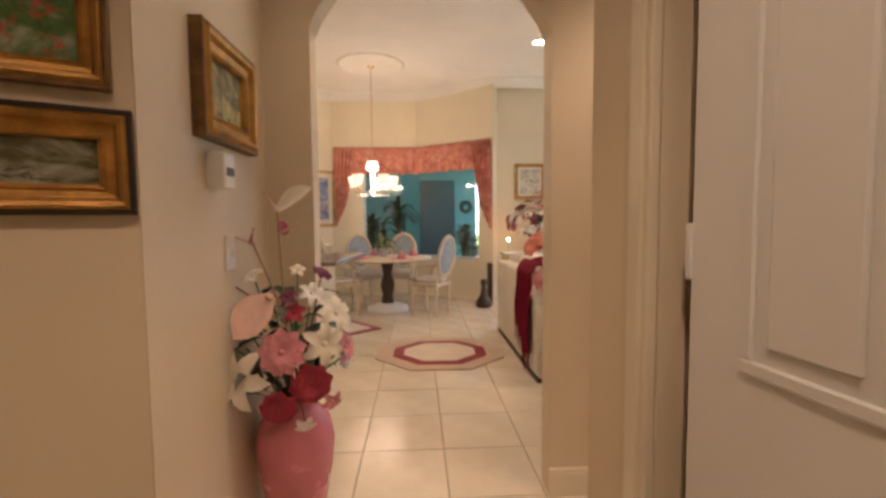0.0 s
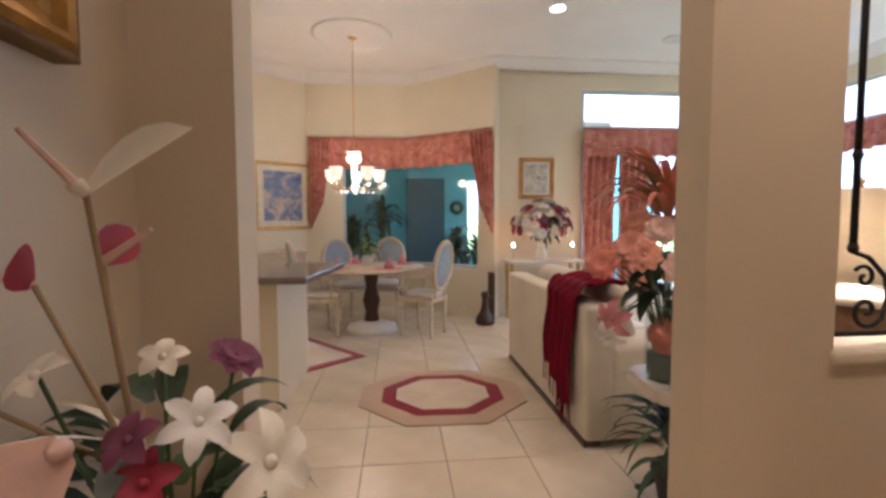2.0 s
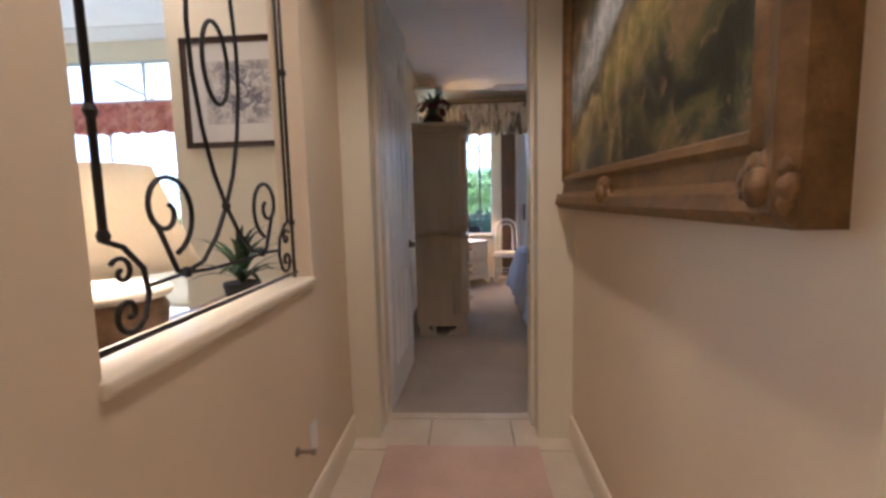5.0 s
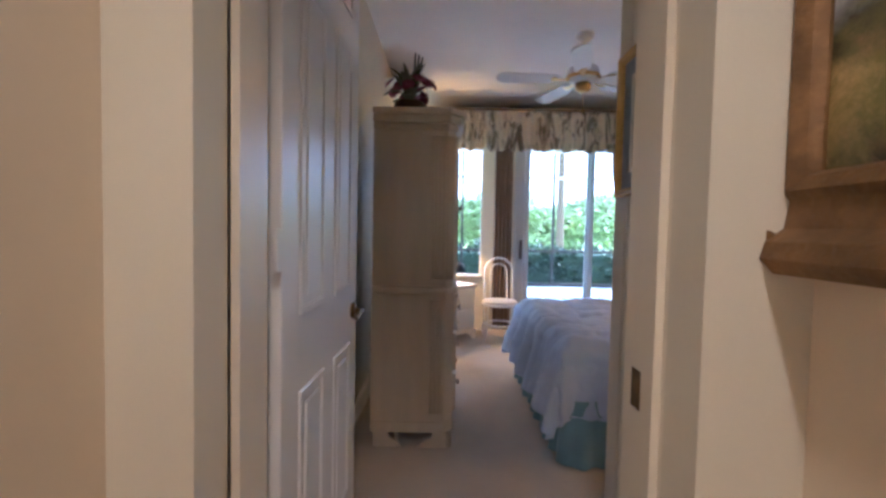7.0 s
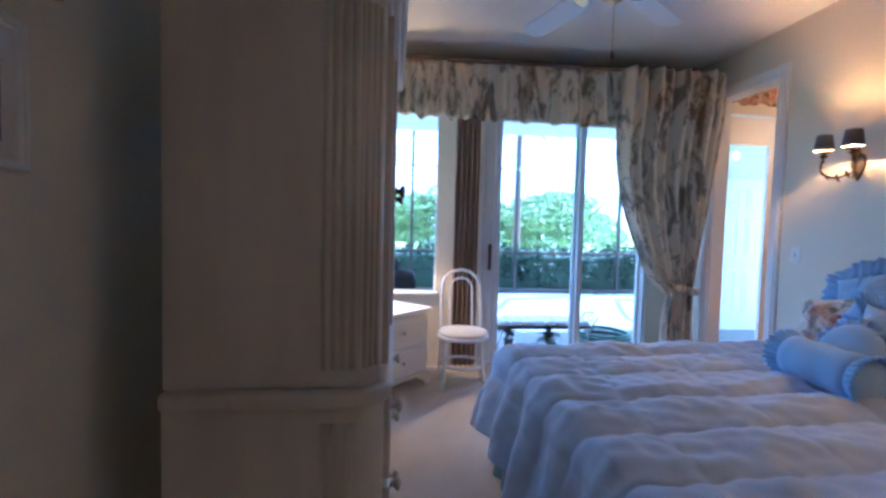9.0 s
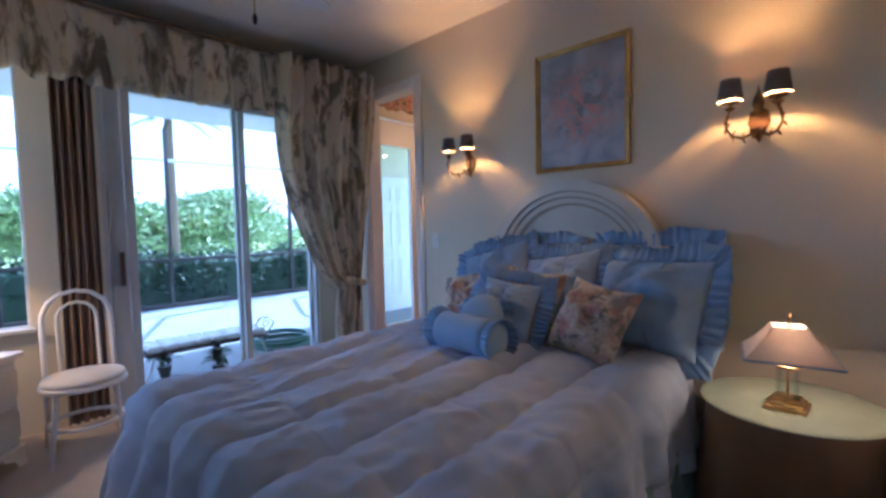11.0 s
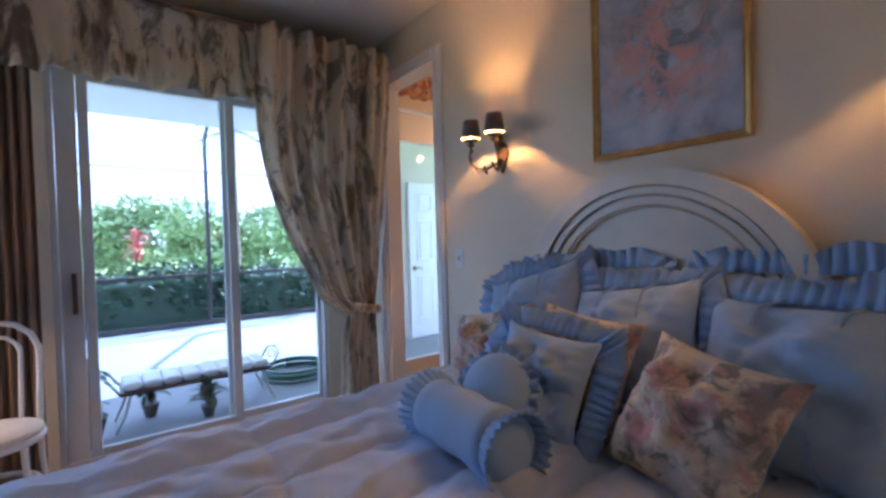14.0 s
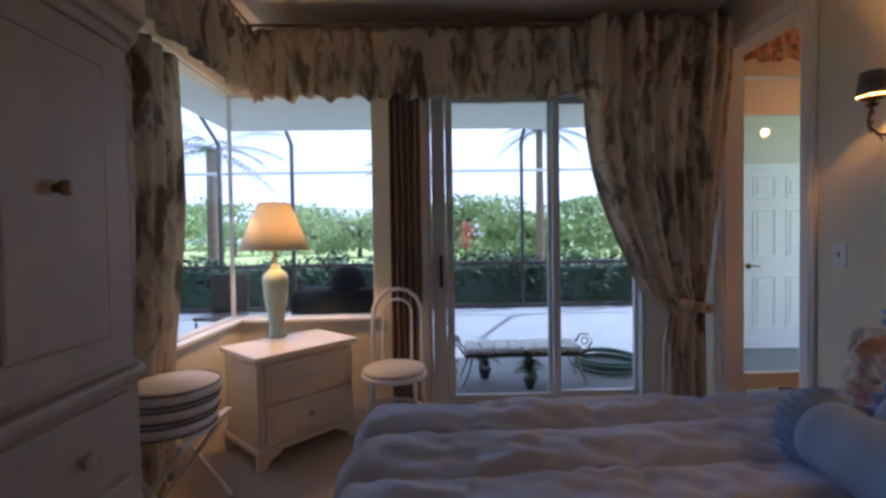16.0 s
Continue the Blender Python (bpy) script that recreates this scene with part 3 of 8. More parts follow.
structure("wall_bath", wall_mesh((LX, -3.4), (5.2, -3.4), 0.1, 0, CEIL_B), "wall_cream", "plain wall of the adjoining bathroom", "wall")
structure("wall_bath_west", wall_mesh((5.2, -3.4), (5.2, BY - 0.12), 0.1, 0, CEIL_B), "wall_cream", "plain wall of the adjoining bathroom", "wall")
structure("ceiling_bedroom", box(THR + 0.131, -3.5, CEIL_B, LX + 0.13, BW + 0.13, CEIL_B + 0.1), "ceiling_white", "flat off-white bedroom ceiling", "ceiling")

# living room and dining bay
structure("wall_living_east", wall_mesh((3.0, 3.15), (3.0, HALL_Y + 0.12), 0.12, 0, CEIL_L), "wall_living", "cream painted living room wall", "wall")
structure("wall_living_jog", wall_mesh((5.6, 3.15), (3.12, 3.15), 0.12, 0, CEIL_L), "wall_living", "cream painted living room wall", "wall")
structure("wall_living_bay", wall_mesh((5.6, 6.87), (5.6, 3.15), 0.12, 0, CEIL_L, [(0.12, 3.3, 0.5, 2.3), (0.12, 3.3, 2.5, 3.0)]), "wall_living", "cream painted wall with windows and a clerestory", "wall")
structure("wall_living_north", wall_mesh((1.14, 6.85), (5.6, 6.85), 0.12, 0, CEIL_L, [(1.2, 4.3, 0.3, 2.3), (1.2, 4.3, 2.5, 3.0)]), "wall_living", "cream painted wall with windows and a clerestory", "wall")
structure("wall_dining_slant", wall_mesh((0.0, 7.62), (1.14, 6.73), 0.12, 0, CEIL_L, [(0.0, 1.20, 0.62, 2.15)]), "wall_living", "cream painted dining bay wall with a large window", "wall")
structure("wall_dining_north", wall_mesh((-1.40, 7.62), (0.0, 7.62), 0.12, 0, CEIL_L, [(0.50, 1.40, 0.62, 2.15)]), "wall_living", "cream painted dining bay wall with a large window", "wall")
structure("wall_dining_west", wall_mesh((-2.6, 6.75), (-1.40, 7.62), 0.12, 0, CEIL_L, [(0.05, 0.58, -1, 2.72)]), "wall_living", "cream painted slanted dining wall", "wall")
structure("wall_kitchen", wall_mesh((-2.6, 5.0), (-2.6, 6.75), 0.12, 0, CEIL_L), "wall_living", "cream painted wall beside the kitchen", "wall")
structure("wall_nook_south", wall_mesh((-3.8, 6.63), (-2.72, 6.63), 0.12, 0, CEIL_L), "wall_living", "cream painted breakfast nook wall", "wall")
structure("wall_nook_west", wall_mesh((-3.8, 6.75), (-3.8, 9.0), 0.12, 0, CEIL_L), "wall_living", "cream painted breakfast nook wall", "wall")
structure("wall_nook_north", wall_mesh((-3.8, 9.0), (-1.50, 9.0), 0.12, 0, CEIL_L), "wall_living", "cream painted breakfast nook wall", "wall")
structure("wall_nook_east", wall_mesh((-1.50, 9.0), (-1.50, 7.70), 0.12, 0, CEIL_L), "wall_living", "cream painted breakfast nook wall", "wall")
structure("ceiling_nook", box(-3.95, 7.901, CEIL_L, -1.35, 9.15, CEIL_L + 0.1), "ceiling_white", "flat white breakfast nook ceiling", "ceiling")
structure("wall_kitchen_back", wall_mesh((-4.6, 5.0), (-2.72, 5.0), 0.12, 0, CEIL_L), "wall_living", "cream painted kitchen wall", "wall")
structure("wall_kitchen_west", wall_mesh((-4.6, HALL_Y + 0.12), (-4.6, 5.0), 0.12, 0, CEIL_L), "wall_living", "cream painted kitchen wall", "wall")
structure("wall_kitchen_south", wall_mesh((-3.4, HALL_Y + 0.12), (-4.6, HALL_Y + 0.12), 0.12, 0, CEIL_L), "wall_living", "cream painted kitchen wall", "wall")
structure("ceiling_living", box(-4.8, HALL_Y + 0.12, CEIL_L, 5.75, 7.9, CEIL_L + 0.1), "ceiling_white", "flat white living room ceiling", "ceiling")

# outside
structure("ground", box(-300, -300, -0.3, 300, 300, -0.16), "lawn_ground", "sunlit mown lawn reaching to the horizon", "ground")
structure("pavement_lanai", box(LX + 0.13, -6.0, -0.155, 12.2, 12.0, -0.02), "deck", "pale concrete lanai deck", "pavement")
structure("roof_lanai", box(LX + 0.131, -6.0, 2.62, 9.6, 3.0, 2.75), "ceiling_white", "painted lanai soffit over the deck", "roof")

# ---- trim, doors and windows ----
BASE = [(0, 0), (0.016, 0), (0.016, 0.10), (0.010, 0.125), (0, 0.13)]
for path in ([(THR, HALL_Y, 0), (0.585, HALL_Y, 0)], [(0.60, HALL_R, 0), (THR, HALL_R, 0)], [(-0.435, HALL_Y, 0), (-0.63, HALL_Y, 0), (-0.63, 1.075, 0), (-1.60, 0.57, 0)]):
    structure("baseboard", swept(BASE, path[::-1]), "trim_paint", "cream painted moulded baseboard", "baseboard")
for path in ([(LX, BW, 0), (THR + 0.135, BW, 0)], [(RX, REC, 0), (RX, BY, 0), (6.20, BY, 0)]):
    structure("baseboard", swept(BASE, path[::-1]), "trim_paint", "painted moulded baseboard on the carpet", "baseboard")
CROWN = [(0, 0), (0.02, 0), (0.05, 0.03), (0.10, 0.09), (0.12, 0.11), (0.12, 0.13), (0, 0.13)]
structure("trim_crown", swept(CROWN, [(-2.6, 5.0, CEIL_L - 0.13), (-2.6, 6.75, CEIL_L - 0.13), (-1.40, 7.62, CEIL_L - 0.13), (0, 7.62, CEIL_L - 0.13), (1.14, 6.80, CEIL_L - 0.13), (5.6, 6.85, CEIL_L - 0.13), (5.6, 3.15, CEIL_L - 0.13)]), "ceiling_white", "white moulded crown cornice under the ceiling", "trim")


def casing(name, axis, at, lo, hi, top, side, width=0.085, thick=0.022, label="cream painted moulded door casing", material="trim_paint"):
    """Three mitred boards round an opening in a wall across 'axis' at 'at'; side is the way they stand out."""
    ob = thing(name, (0, 0, 0), label, "door casing", "", 0, "structure")
    for kind, a, b, z0, z1 in (("upright", lo - width, lo, 0, top + width), ("upright", hi, hi + width, 0, top + width), ("head", lo, hi, top, top + width)):
        for inset, more in ((0, 0), (0.018, 0.009)):
            aa, bb, za, zb = a + inset, b - inset, z0, z1 - inset
            if kind == "head":
                aa, bb, za = a, b, z0 + inset
            d0, d1 = at, at + side * (thick + more)
            bm = box(*((d0, aa, za, d1, bb, zb) if axis == "x" else (aa, d0, za, bb, d1, zb)), bevel=0.005)
            part(kind if not inset else kind + "_bead", bm, material, ob)
    return ob


def six_panel_door(name, hinge, length, height, open_angle, label, handle_side=1, flip=1):
    """A leaf along local +x from the hinge at the origin, moulded panels on both faces."""
    ob = thing(name, (0, 0, 0), label, "door")
    t = 0.0175
    part("leaf", box(0, -t, 0.012, length, t, height, 0.003), "door_paint", ob)
    cols = [(0.115, length / 2 - 0.055), (length / 2 + 0.055, length - 0.115)]
    rows = [(0.24, 0.82), (1.02, height - 0.50), (height - 0.38, height - 0.13)]
    for a, b in cols:
        for c, d in rows:
            for s in (-1, 1):
                bm = bmesh.new()
                for x0, z0, x1, z1 in ((a, c, b, c + 0.022), (a, d - 0.022, b, d), (a, c + 0.022, a + 0.022, d - 0.022), (b - 0.022, c + 0.022, b, d - 0.022)):
                    box(x0, s * (t - 0.001), z0, x1, s * (t + 0.007), z1, 0.003, 1, bm)
                box(a + 0.045, s * (t - 0.001), c + 0.045, b - 0.045, s * (t + 0.006), d - 0.045, 0.005, 1, bm)
                part("panel", bm, "door_paint", ob)
    for s in (-1, 1):
        x = length - 0.065
        h = part("handle", lathe([(0.0, 0), (0.030, 0), (0.032, 0.006), (0.026, 0.012), (0.012, 0.016), (0.011, 0.045), (0.0, 0.047)], 16), "antique_brass", ob, "aged brass lever handle")
        h.matrix_basis = pose(x, s * t, 0.93, -90 * s, 0, 0)
        part("lever", put(tube([(0, 0, 0), (-0.03, 0, 0.004), (-0.07, 0, 0.0), (-0.105, 0, -0.012)], 0.0095, 8, 0.8), pose(x, s * (t + 0.042), 0.93)), "antique_brass", ob)
    for z in (0.25, height / 2, height - 0.22):
        part("hinge", box(-0.034 if name == "door_1" else -0.012, -t - 0.004, z - 0.05, 0.003, -t + 0.008, z + 0.05, 0.002, 1), "door_paint", ob, "painted steel butt hinge")
    ob.matrix_basis = pose(*hinge, 0, 0, open_angle)
    return ob


# bedroom door, swung in against the wall
casing("door_casing", "x", THR, D0, D1, 2.42, -1)
casing("door_casing", "x", THR + 0.13, D0, D1, 2.42, 1)
for y0, y1 in ((D0 - 0.001, D0 + 0.016), (D1 - 0.016, D1 + 0.001)):
    structure("trim_jamb", box(THR - 0.002, y0, 0, THR + 0.132, y1, 2.42), "trim_paint", "cream painted door jamb", "trim")
structure("trim_jamb_head", box(THR - 0.002, D0 + 0.016, 2.404, THR + 0.132, D1 - 0.016, 2.421), "trim_paint", "cream painted door jamb head", "trim")
structure("trim_strike", box(THR + 0.05, D0 + 0.0155, 0.89, THR + 0.09, D0 + 0.0175, 0.97), "antique_brass", "aged brass strike plate in the jamb", "trim")
six_panel_door("door_1", (THR + 0.190, D1 - 0.008, 0), 0.755, 2.39, -2.0, "white painted six-panel door, wide open")
structure("trim_threshold", box(THR + 0.07, D0, -0.004, THR + 0.135, D1, 0.010, 0.004), "floor_tile", "pale stone door threshold", "trim")

# side door of the foyer
casing("door_casing", "x", 0.46, -0.02, 0.83, 2.42, -1)
six_panel_door("door_2", (0.500, 0.766, 0), 0.775, 2.39, -84.0, "white painted six-panel door, standing slightly ajar")

# cased opening to the bathroom
casing("door_casing", "y", BY, LX - 1.06, LX - 0.42, 2.42, 1, 0.085, 0.022, "white painted casing of the bathroom opening", "door_paint")
for x0, x1 in ((LX - 1.061, LX - 1.045), (LX - 0.435, LX - 0.419)):
    structure("trim_jamb", box(x0, BY - 0.121, 0, x1, BY + 0.002, 2.42), "door_paint", "white painted jamb lining", "trim")

# glass bathroom door in the outer wall
g = thing("door_3", (0, 0, 0), "white painted bathroom door with a tall glass pane", "door")
y0, y1 = -2.45, -1.62
for a, b, c, d in ((y0, y0 + 0.13, 0.02, 2.43), (y1 - 0.13, y1, 0.02, 2.43), (y0 + 0.13, y1 - 0.13, 0.02, 0.20), (y0 + 0.13, y1 - 0.13, 2.16, 2.43)):
    part("rail", box(LX + 0.02, a, c, LX + 0.062, b, d, 0.004), "door_paint", g)
pane = part("pane", box(LX + 0.036, y0 + 0.13, 0.20, LX + 0.044, y1 - 0.13, 2.16), "window_glass", g)
pane.visible_shadow = False
h = part("handle", lathe([(0, 0), (0.027, 0), (0.027, 0.008), (0.011, 0.012), (0.011, 0.05), (0, 0.05)], 14), "antique_brass", g, "aged brass door handle")
h.matrix_basis = pose(LX + 0.02, y1 - 0.06, 0.93, 0, -90, 0)
part("lever", tube([(LX - 0.025, y1 - 0.06, 0.93), (LX - 0.027, y1 - 0.10, 0.93), (LX - 0.025, y1 - 0.15, 0.925)], 0.009), "antique_brass", g)
part("deadbolt", put(lathe([(0, 0), (0.026, 0), (0.024, 0.014), (0, 0.016)], 14), pose(LX + 0.02, y1 - 0.06, 1.04, 0, -90, 0)), "antique_brass", g)
# the white door across the lanai, seen through the glass
structure("wall_wing", wall_mesh((8.9, -2.15), (8.9, -6.0), 0.12, -0.02, 2.62), "house_wall", "pale painted wall of the house wing", "wall")
six_panel_door("door_4", (8.875, -3.75, -0.02), 0.86, 2.05, 90.0, "white painted six-panel door across the lanai")


def frame_rect(name_parts, parent, axis, at, a0, a1, z0, z1, w, depth, material):
    for lo, hi, c, d in ((a0, a0 + w, z0, z1), (a1 - w, a1, z0, z1), (a0 + w, a1 - w, z0, z0 + w), (a0 + w, a1 - w, z1 - w, z1)):
        part(name_parts, box(*((at, lo, c, at + depth, hi, d) if axis == "x" else (lo, at, c, hi, at + depth, d)), bevel=0.004), material, parent)


def window(name, axis, at, a0, a1, z0, z1, label, material="alu_white", w=0.04, depth=0.06, bars=(), group=""):
    ob = thing(name, (0, 0, 0), label, "window", group, 0, "structure")
    frame_rect("window_frame", ob, axis, at, a0, a1, z0, z1, w, depth, material)
    for b in bars:
        part("mullion", box(*((at + 0.004, b - w / 2, z0 + w, at + depth - 0.004, b + w / 2, z1 - w) if axis == "x" else (b - w / 2, at + 0.004, z0 + w, b + w / 2, at + depth - 0.004, z1 - w)), bevel=0.003), material, ob)
    edges = [a0 + w, *bars, a1 - w]
    for lo, hi in zip(edges, edges[1:]):
        p = part("pane", box(*((at + depth / 2 - 0.003, lo, z0 + w, at + depth / 2 + 0.003, hi, z1 - w) if axis == "x" else (lo, at + depth / 2 - 0.003, z0 + w, hi, at + depth / 2 + 0.003, z1 - w))), "window_glass", ob)
        p.visible_shadow = False
    return ob


window("window_1", "x", LX + 0.03, 0.94, BW + 0.07, 0.69, 2.35, "corner window pane in a slim white frame", w=0.012, depth=0.03)
window("window_2", "y", BW + 0.03, 6.28, LX + 0.025, 0.69, 2.35, "side corner window in a slim white frame", w=0.012, depth=0.03)
structure("trim_stool", box(LX - 0.05, 0.92, 0.668, LX + 0.02, BW, 0.694, 0.006), "door_paint", "white painted window stool", "trim")
structure("trim_stool_side", box(6.26, BW - 0.04, 0.668, LX - 0.05, BW + 0.02, 0.694, 0.006), "door_paint", "white painted window stool", "trim")
sl = thing("sliding_door", (0, 0, 0), "white aluminium sliding glass door, two tall panels", "sliding door")
for a, b, off in ((-1.10, -0.38, 0.075), (-0.46, 0.40, 0.025)):
    frame_rect("panel_frame", sl, "x", LX + off, a, b, 0.02, 2.33, 0.055, 0.04, "alu_white")
    p = part("pane", box(LX + off + 0.017, a + 0.055, 0.075, LX + off + 0.023, b - 0.055, 2.275), "window_glass", sl)
    p.visible_shadow = False
frame_rect("door_frame", sl, "x", LX + 0.012, -1.10, 0.54, 0.0, 2.35, 0.03, 0.118, "alu_white")
part("stacked_panel", box(LX + 0.03, 0.405, 0.03, LX + 0.11, 0.505, 2.31, 0.004), "alu_white", sl)
part("pull", box(LX - 0.02, 0.43, 0.90, LX + 0.03, 0.455, 1.14, 0.006), "wood_dark", sl, "dark vertical pull handle")

# living room windows
window("window_3", "y", 6.87, 2.35, 5.42, 0.3, 2.3, "tall living room window in a white frame", bars=(3.4, 4.4))
window("window_4", "y", 6.87, 2.35, 5.42, 2.5, 3.0, "clerestory window above the valance", bars=(3.9,))
window("window_5", "x", 5.62, 3.60, 6.73, 0.5, 2.3, "tall living room window in a white frame", bars=(4.6, 5.7))
window("window_6", "x", 5.62, 3.60, 6.73, 2.5, 3.0, "clerestory window above the valance", bars=(5.2,))
for nm, a, b, u0, u1 in (("window_7", (-1.40, 7.62), (0.0, 7.62), 0.50, 1.40), ("window_8", (0.0, 7.62), (1.14, 6.73), 0.0, 1.20)):
    ob = thing(nm, (0, 0, 0), "dining bay window with mitred glass corner", "window", "", 0, "structure")
    length = math.dist(a, b)
    ang = math.degrees(math.atan2(b[1] - a[1], b[0] - a[0]))
    for lo, hi, c, d in ((u0, u0 + 0.04, 0.62, 2.15), (u1 - 0.02, u1, 0.62, 2.15), (u0 + 0.04, u1 - 0.02, 0.62, 0.67), (u0 + 0.04, u1 - 0.02, 2.10, 2.15)):
        if (nm == "window_8" and hi == u0 + 0.04) or (nm == "window_7" and hi == u1 and lo == u1 - 0.02):
            continue
        part("window_frame", put(box(lo, 0.03, c, hi, 0.09, d, 0.004), pose(a[0], a[1], 0, 0, 0, ang)), "alu_white", ob)
    p = part("pane", put(box(u0 + 0.02, 0.055, 0.66, u1 - 0.01, 0.062, 2.12), pose(a[0], a[1], 0, 0, 0, ang)), "window_glass", ob)
    p.visible_shadow = False


def wall_plate(name, place, turn, label, kind):
    """A cover plate in the local xz plane, facing local -y."""
    ob = thing(name, (0, 0, 0), label, kind)
    part("plate", box(-0.037, -0.007, -0.058, 0.037, 0, 0.058, 0.003), "white_plastic", ob)
    if kind == "switch":
        part("toggle", box(-0.008, -0.018, -0.012, 0.008, -0.006, 0.014, 0.002), "white_plastic", ob)
    else:
        for z in (-0.022, 0.022):
            part("socket", put(lathe([(0, 0), (0.016, 0), (0.016, 0.003), (0, 0.003)], 12), pose(0, -0.007, z, 90, 0, 0)), "white_plastic", ob)
    ob.matrix_basis = pose(*place, 0, 0, turn)
    return ob


wall_plate("light_switch", (6.06, BY, 1.16), 180, "white plastic light switch beside the cased opening", "switch")
wall_plate("light_switch", (-0.63, 1.55, 1.15), 90, "white plastic light switch under the thermostat", "switch")
wall_plate("light_switch", (3.20, REC, 1.19), 180, "white plastic light switch on the recess wall", "switch")
wall_plate("wall_outlet", (1.86, HALL_Y, 0.33), 0, "ivory plastic wall outlet low in the hall", "outlet")
th = thing("thermostat", (-0.63, 1.44, 1.41), "ivory plastic wall thermostat with a small dark display", "thermostat")
part("case", box(-0.63, 1.40, 1.355, -0.572, 1.475, 1.465, 0.006), "white_plastic", th)
part("display", box(-0.5735, 1.412, 1.395, -0.570, 1.463, 1.42), "ebony_edge", th)
ds = thing("door_stop", (1.70, HALL_Y, 0.36), "small brass-tipped wall door stop near the baseboard", "door stop")
part("stem", put(lathe([(0, 0), (0.016, 0), (0.016, 0.006), (0.007, 0.01), (0.007, 0.05), (0.011, 0.055), (0.011, 0.07), (0, 0.072)], 12), pose(1.70, HALL_Y, 0.36, 90, 0, 0)), "nickel", ds)
for x, y, z, _ in DOWNLIGHTS:
    d = thing("downlight", (x, y, z), "round white recessed ceiling downlight, switched on, some added unseen", "downlight", "ceiling downlights")
    part("trim_ring", lathe([(0.075, 0.018), (0.10, 0.018), (0.10, 0.010), (0.09, 0.004), (0.07, 0.012)], 24, (x, y, z), False), "white_plastic", d)
    part("bulb", lathe([(0.0, 0.012), (0.068, 0.012), (0.068, 0.019), (0.0, 0.019)], 20, (x, y, z)), "bulb_white", d)

# ---- bedroom ----


def cloth_grid(nu, nv, f):
    """A sheet of nu by nv cells through f(u, v), u and v from 0 to 1."""
    bm = bmesh.new()
    vs = [[bm.verts.new(f(i / nu, j / nv)) for j in range(nv + 1)] for i in range(nu + 1)]
    for i in range(nu):
        for j in range(nv):
            bm.faces.new((vs[i][j], vs[i + 1][j], vs[i + 1][j + 1], vs[i][j + 1]))
    return bm


def solid(ob, thickness=0.004):
    s = ob.modifiers.new("thickness", "SOLIDIFY")
    s.thickness, s.offset = thickness, 0
    return ob


BX, BED_TOP, FOOT = 4.86, 0.63, 0.70
bed = thing("bed", (BX, -0.3, 0), "queen bed with a pale blue quilted comforter and ruffled skirt", "bed")
part("mattress", box(BX - 0.715, -1.33, 0.30, BX + 0.74, FOOT - 0.04, BED_TOP - 0.04, 0.05, 3), "sham_blue", bed)
part("box_spring", box(BX - 0.74, -1.33, 0.12, BX + 0.74, FOOT - 0.05, 0.295, 0.02), "bedskirt_teal", bed)
for sx in (-0.62, 0.62):
    for y in (-1.2, FOOT - 0.2):
        part("leg", lathe([(0.025, 0), (0.03, 0.03), (0.03, 0.12)], 10, (BX + sx, y, 0)), "wood_dark", bed)


def comforter(u, v):
    a, b = (u - 0.5) * 2 * 1.13, -1.02 + v * 2.16
    half, edge, flare = (0.70, FOOT - 0.03, 0.06) if a < 0 else (0.73, FOOT - 0.03, 0.20)

    def bend(d, out=0.20):
        if d <= 0:
            return d, 0.0
        r = 0.075
        if d < r * 1.57:
            return r * math.sin(d / r), r * (1 - math.cos(d / r))
        rest = d - r * 1.57
        return r + rest * out, r + rest * 0.97
    sx, dx = bend(abs(a) - half, flare)
    sy, dy = bend(b - edge)
    x = BX + math.copysign(half + sx, a) if abs(a) > half else BX + a
    y = edge + sy
    qa, qb = (a + 0.03 * math.sin(b * 2.6)) / 0.27, (b + 0.05 * math.sin(a * 3.1)) / 0.44
    seam_a, seam_b = abs(math.sin(math.pi * qa)), abs(math.sin(math.pi * qb))
    puff = seam_a ** 0.36 * (0.50 + 0.50 * seam_b ** 0.32)
    # cloth drawn up along the stitching
    draw = math.exp(-seam_a * 3.2) * math.sin(b * 52 + 5 * noise.noise(Vector((a * 6, b * 3, 2.0)))) * 0.005
    draw += math.exp(-seam_b * 4.0) * math.sin(a * 60 + 4 * noise.noise(Vector((a * 3, b * 6, 7.0)))) * 0.003
    n = noise.noise(Vector((a * 8, b * 4, 0.3))) * 0.020 + noise.noise(Vector((a * 17, b * 13, 4.1))) * 0.014
    lift = 0.042 * puff + n * (0.4 + 0.6 * puff) + draw
    drop = max(dx, dy) + 0.22 * min(dx, dy)
    z = BED_TOP + 0.005 - drop
    if dx > 0.02 or dy > 0.02:
        wave = 0.028 * math.sin((b if dx > dy else a) * 19 + a) * min(1, drop / 0.25)
        lift *= 0.5
        x += math.copysign(lift * (1 if dx > 0.02 else 0) + (wave if dx > dy else 0), a)
        y += lift * (1 if dy > 0.02 else 0) + (wave if dy >= dx else 0)
        z += lift * 0.3
    else:
        z += lift
    return x, y, max(z, 0.16)


cv = part("comforter", cloth_grid(230, 230, comforter), "comforter", bed, "pale blue channel-quilted comforter", True)
solid(cv, 0.012)


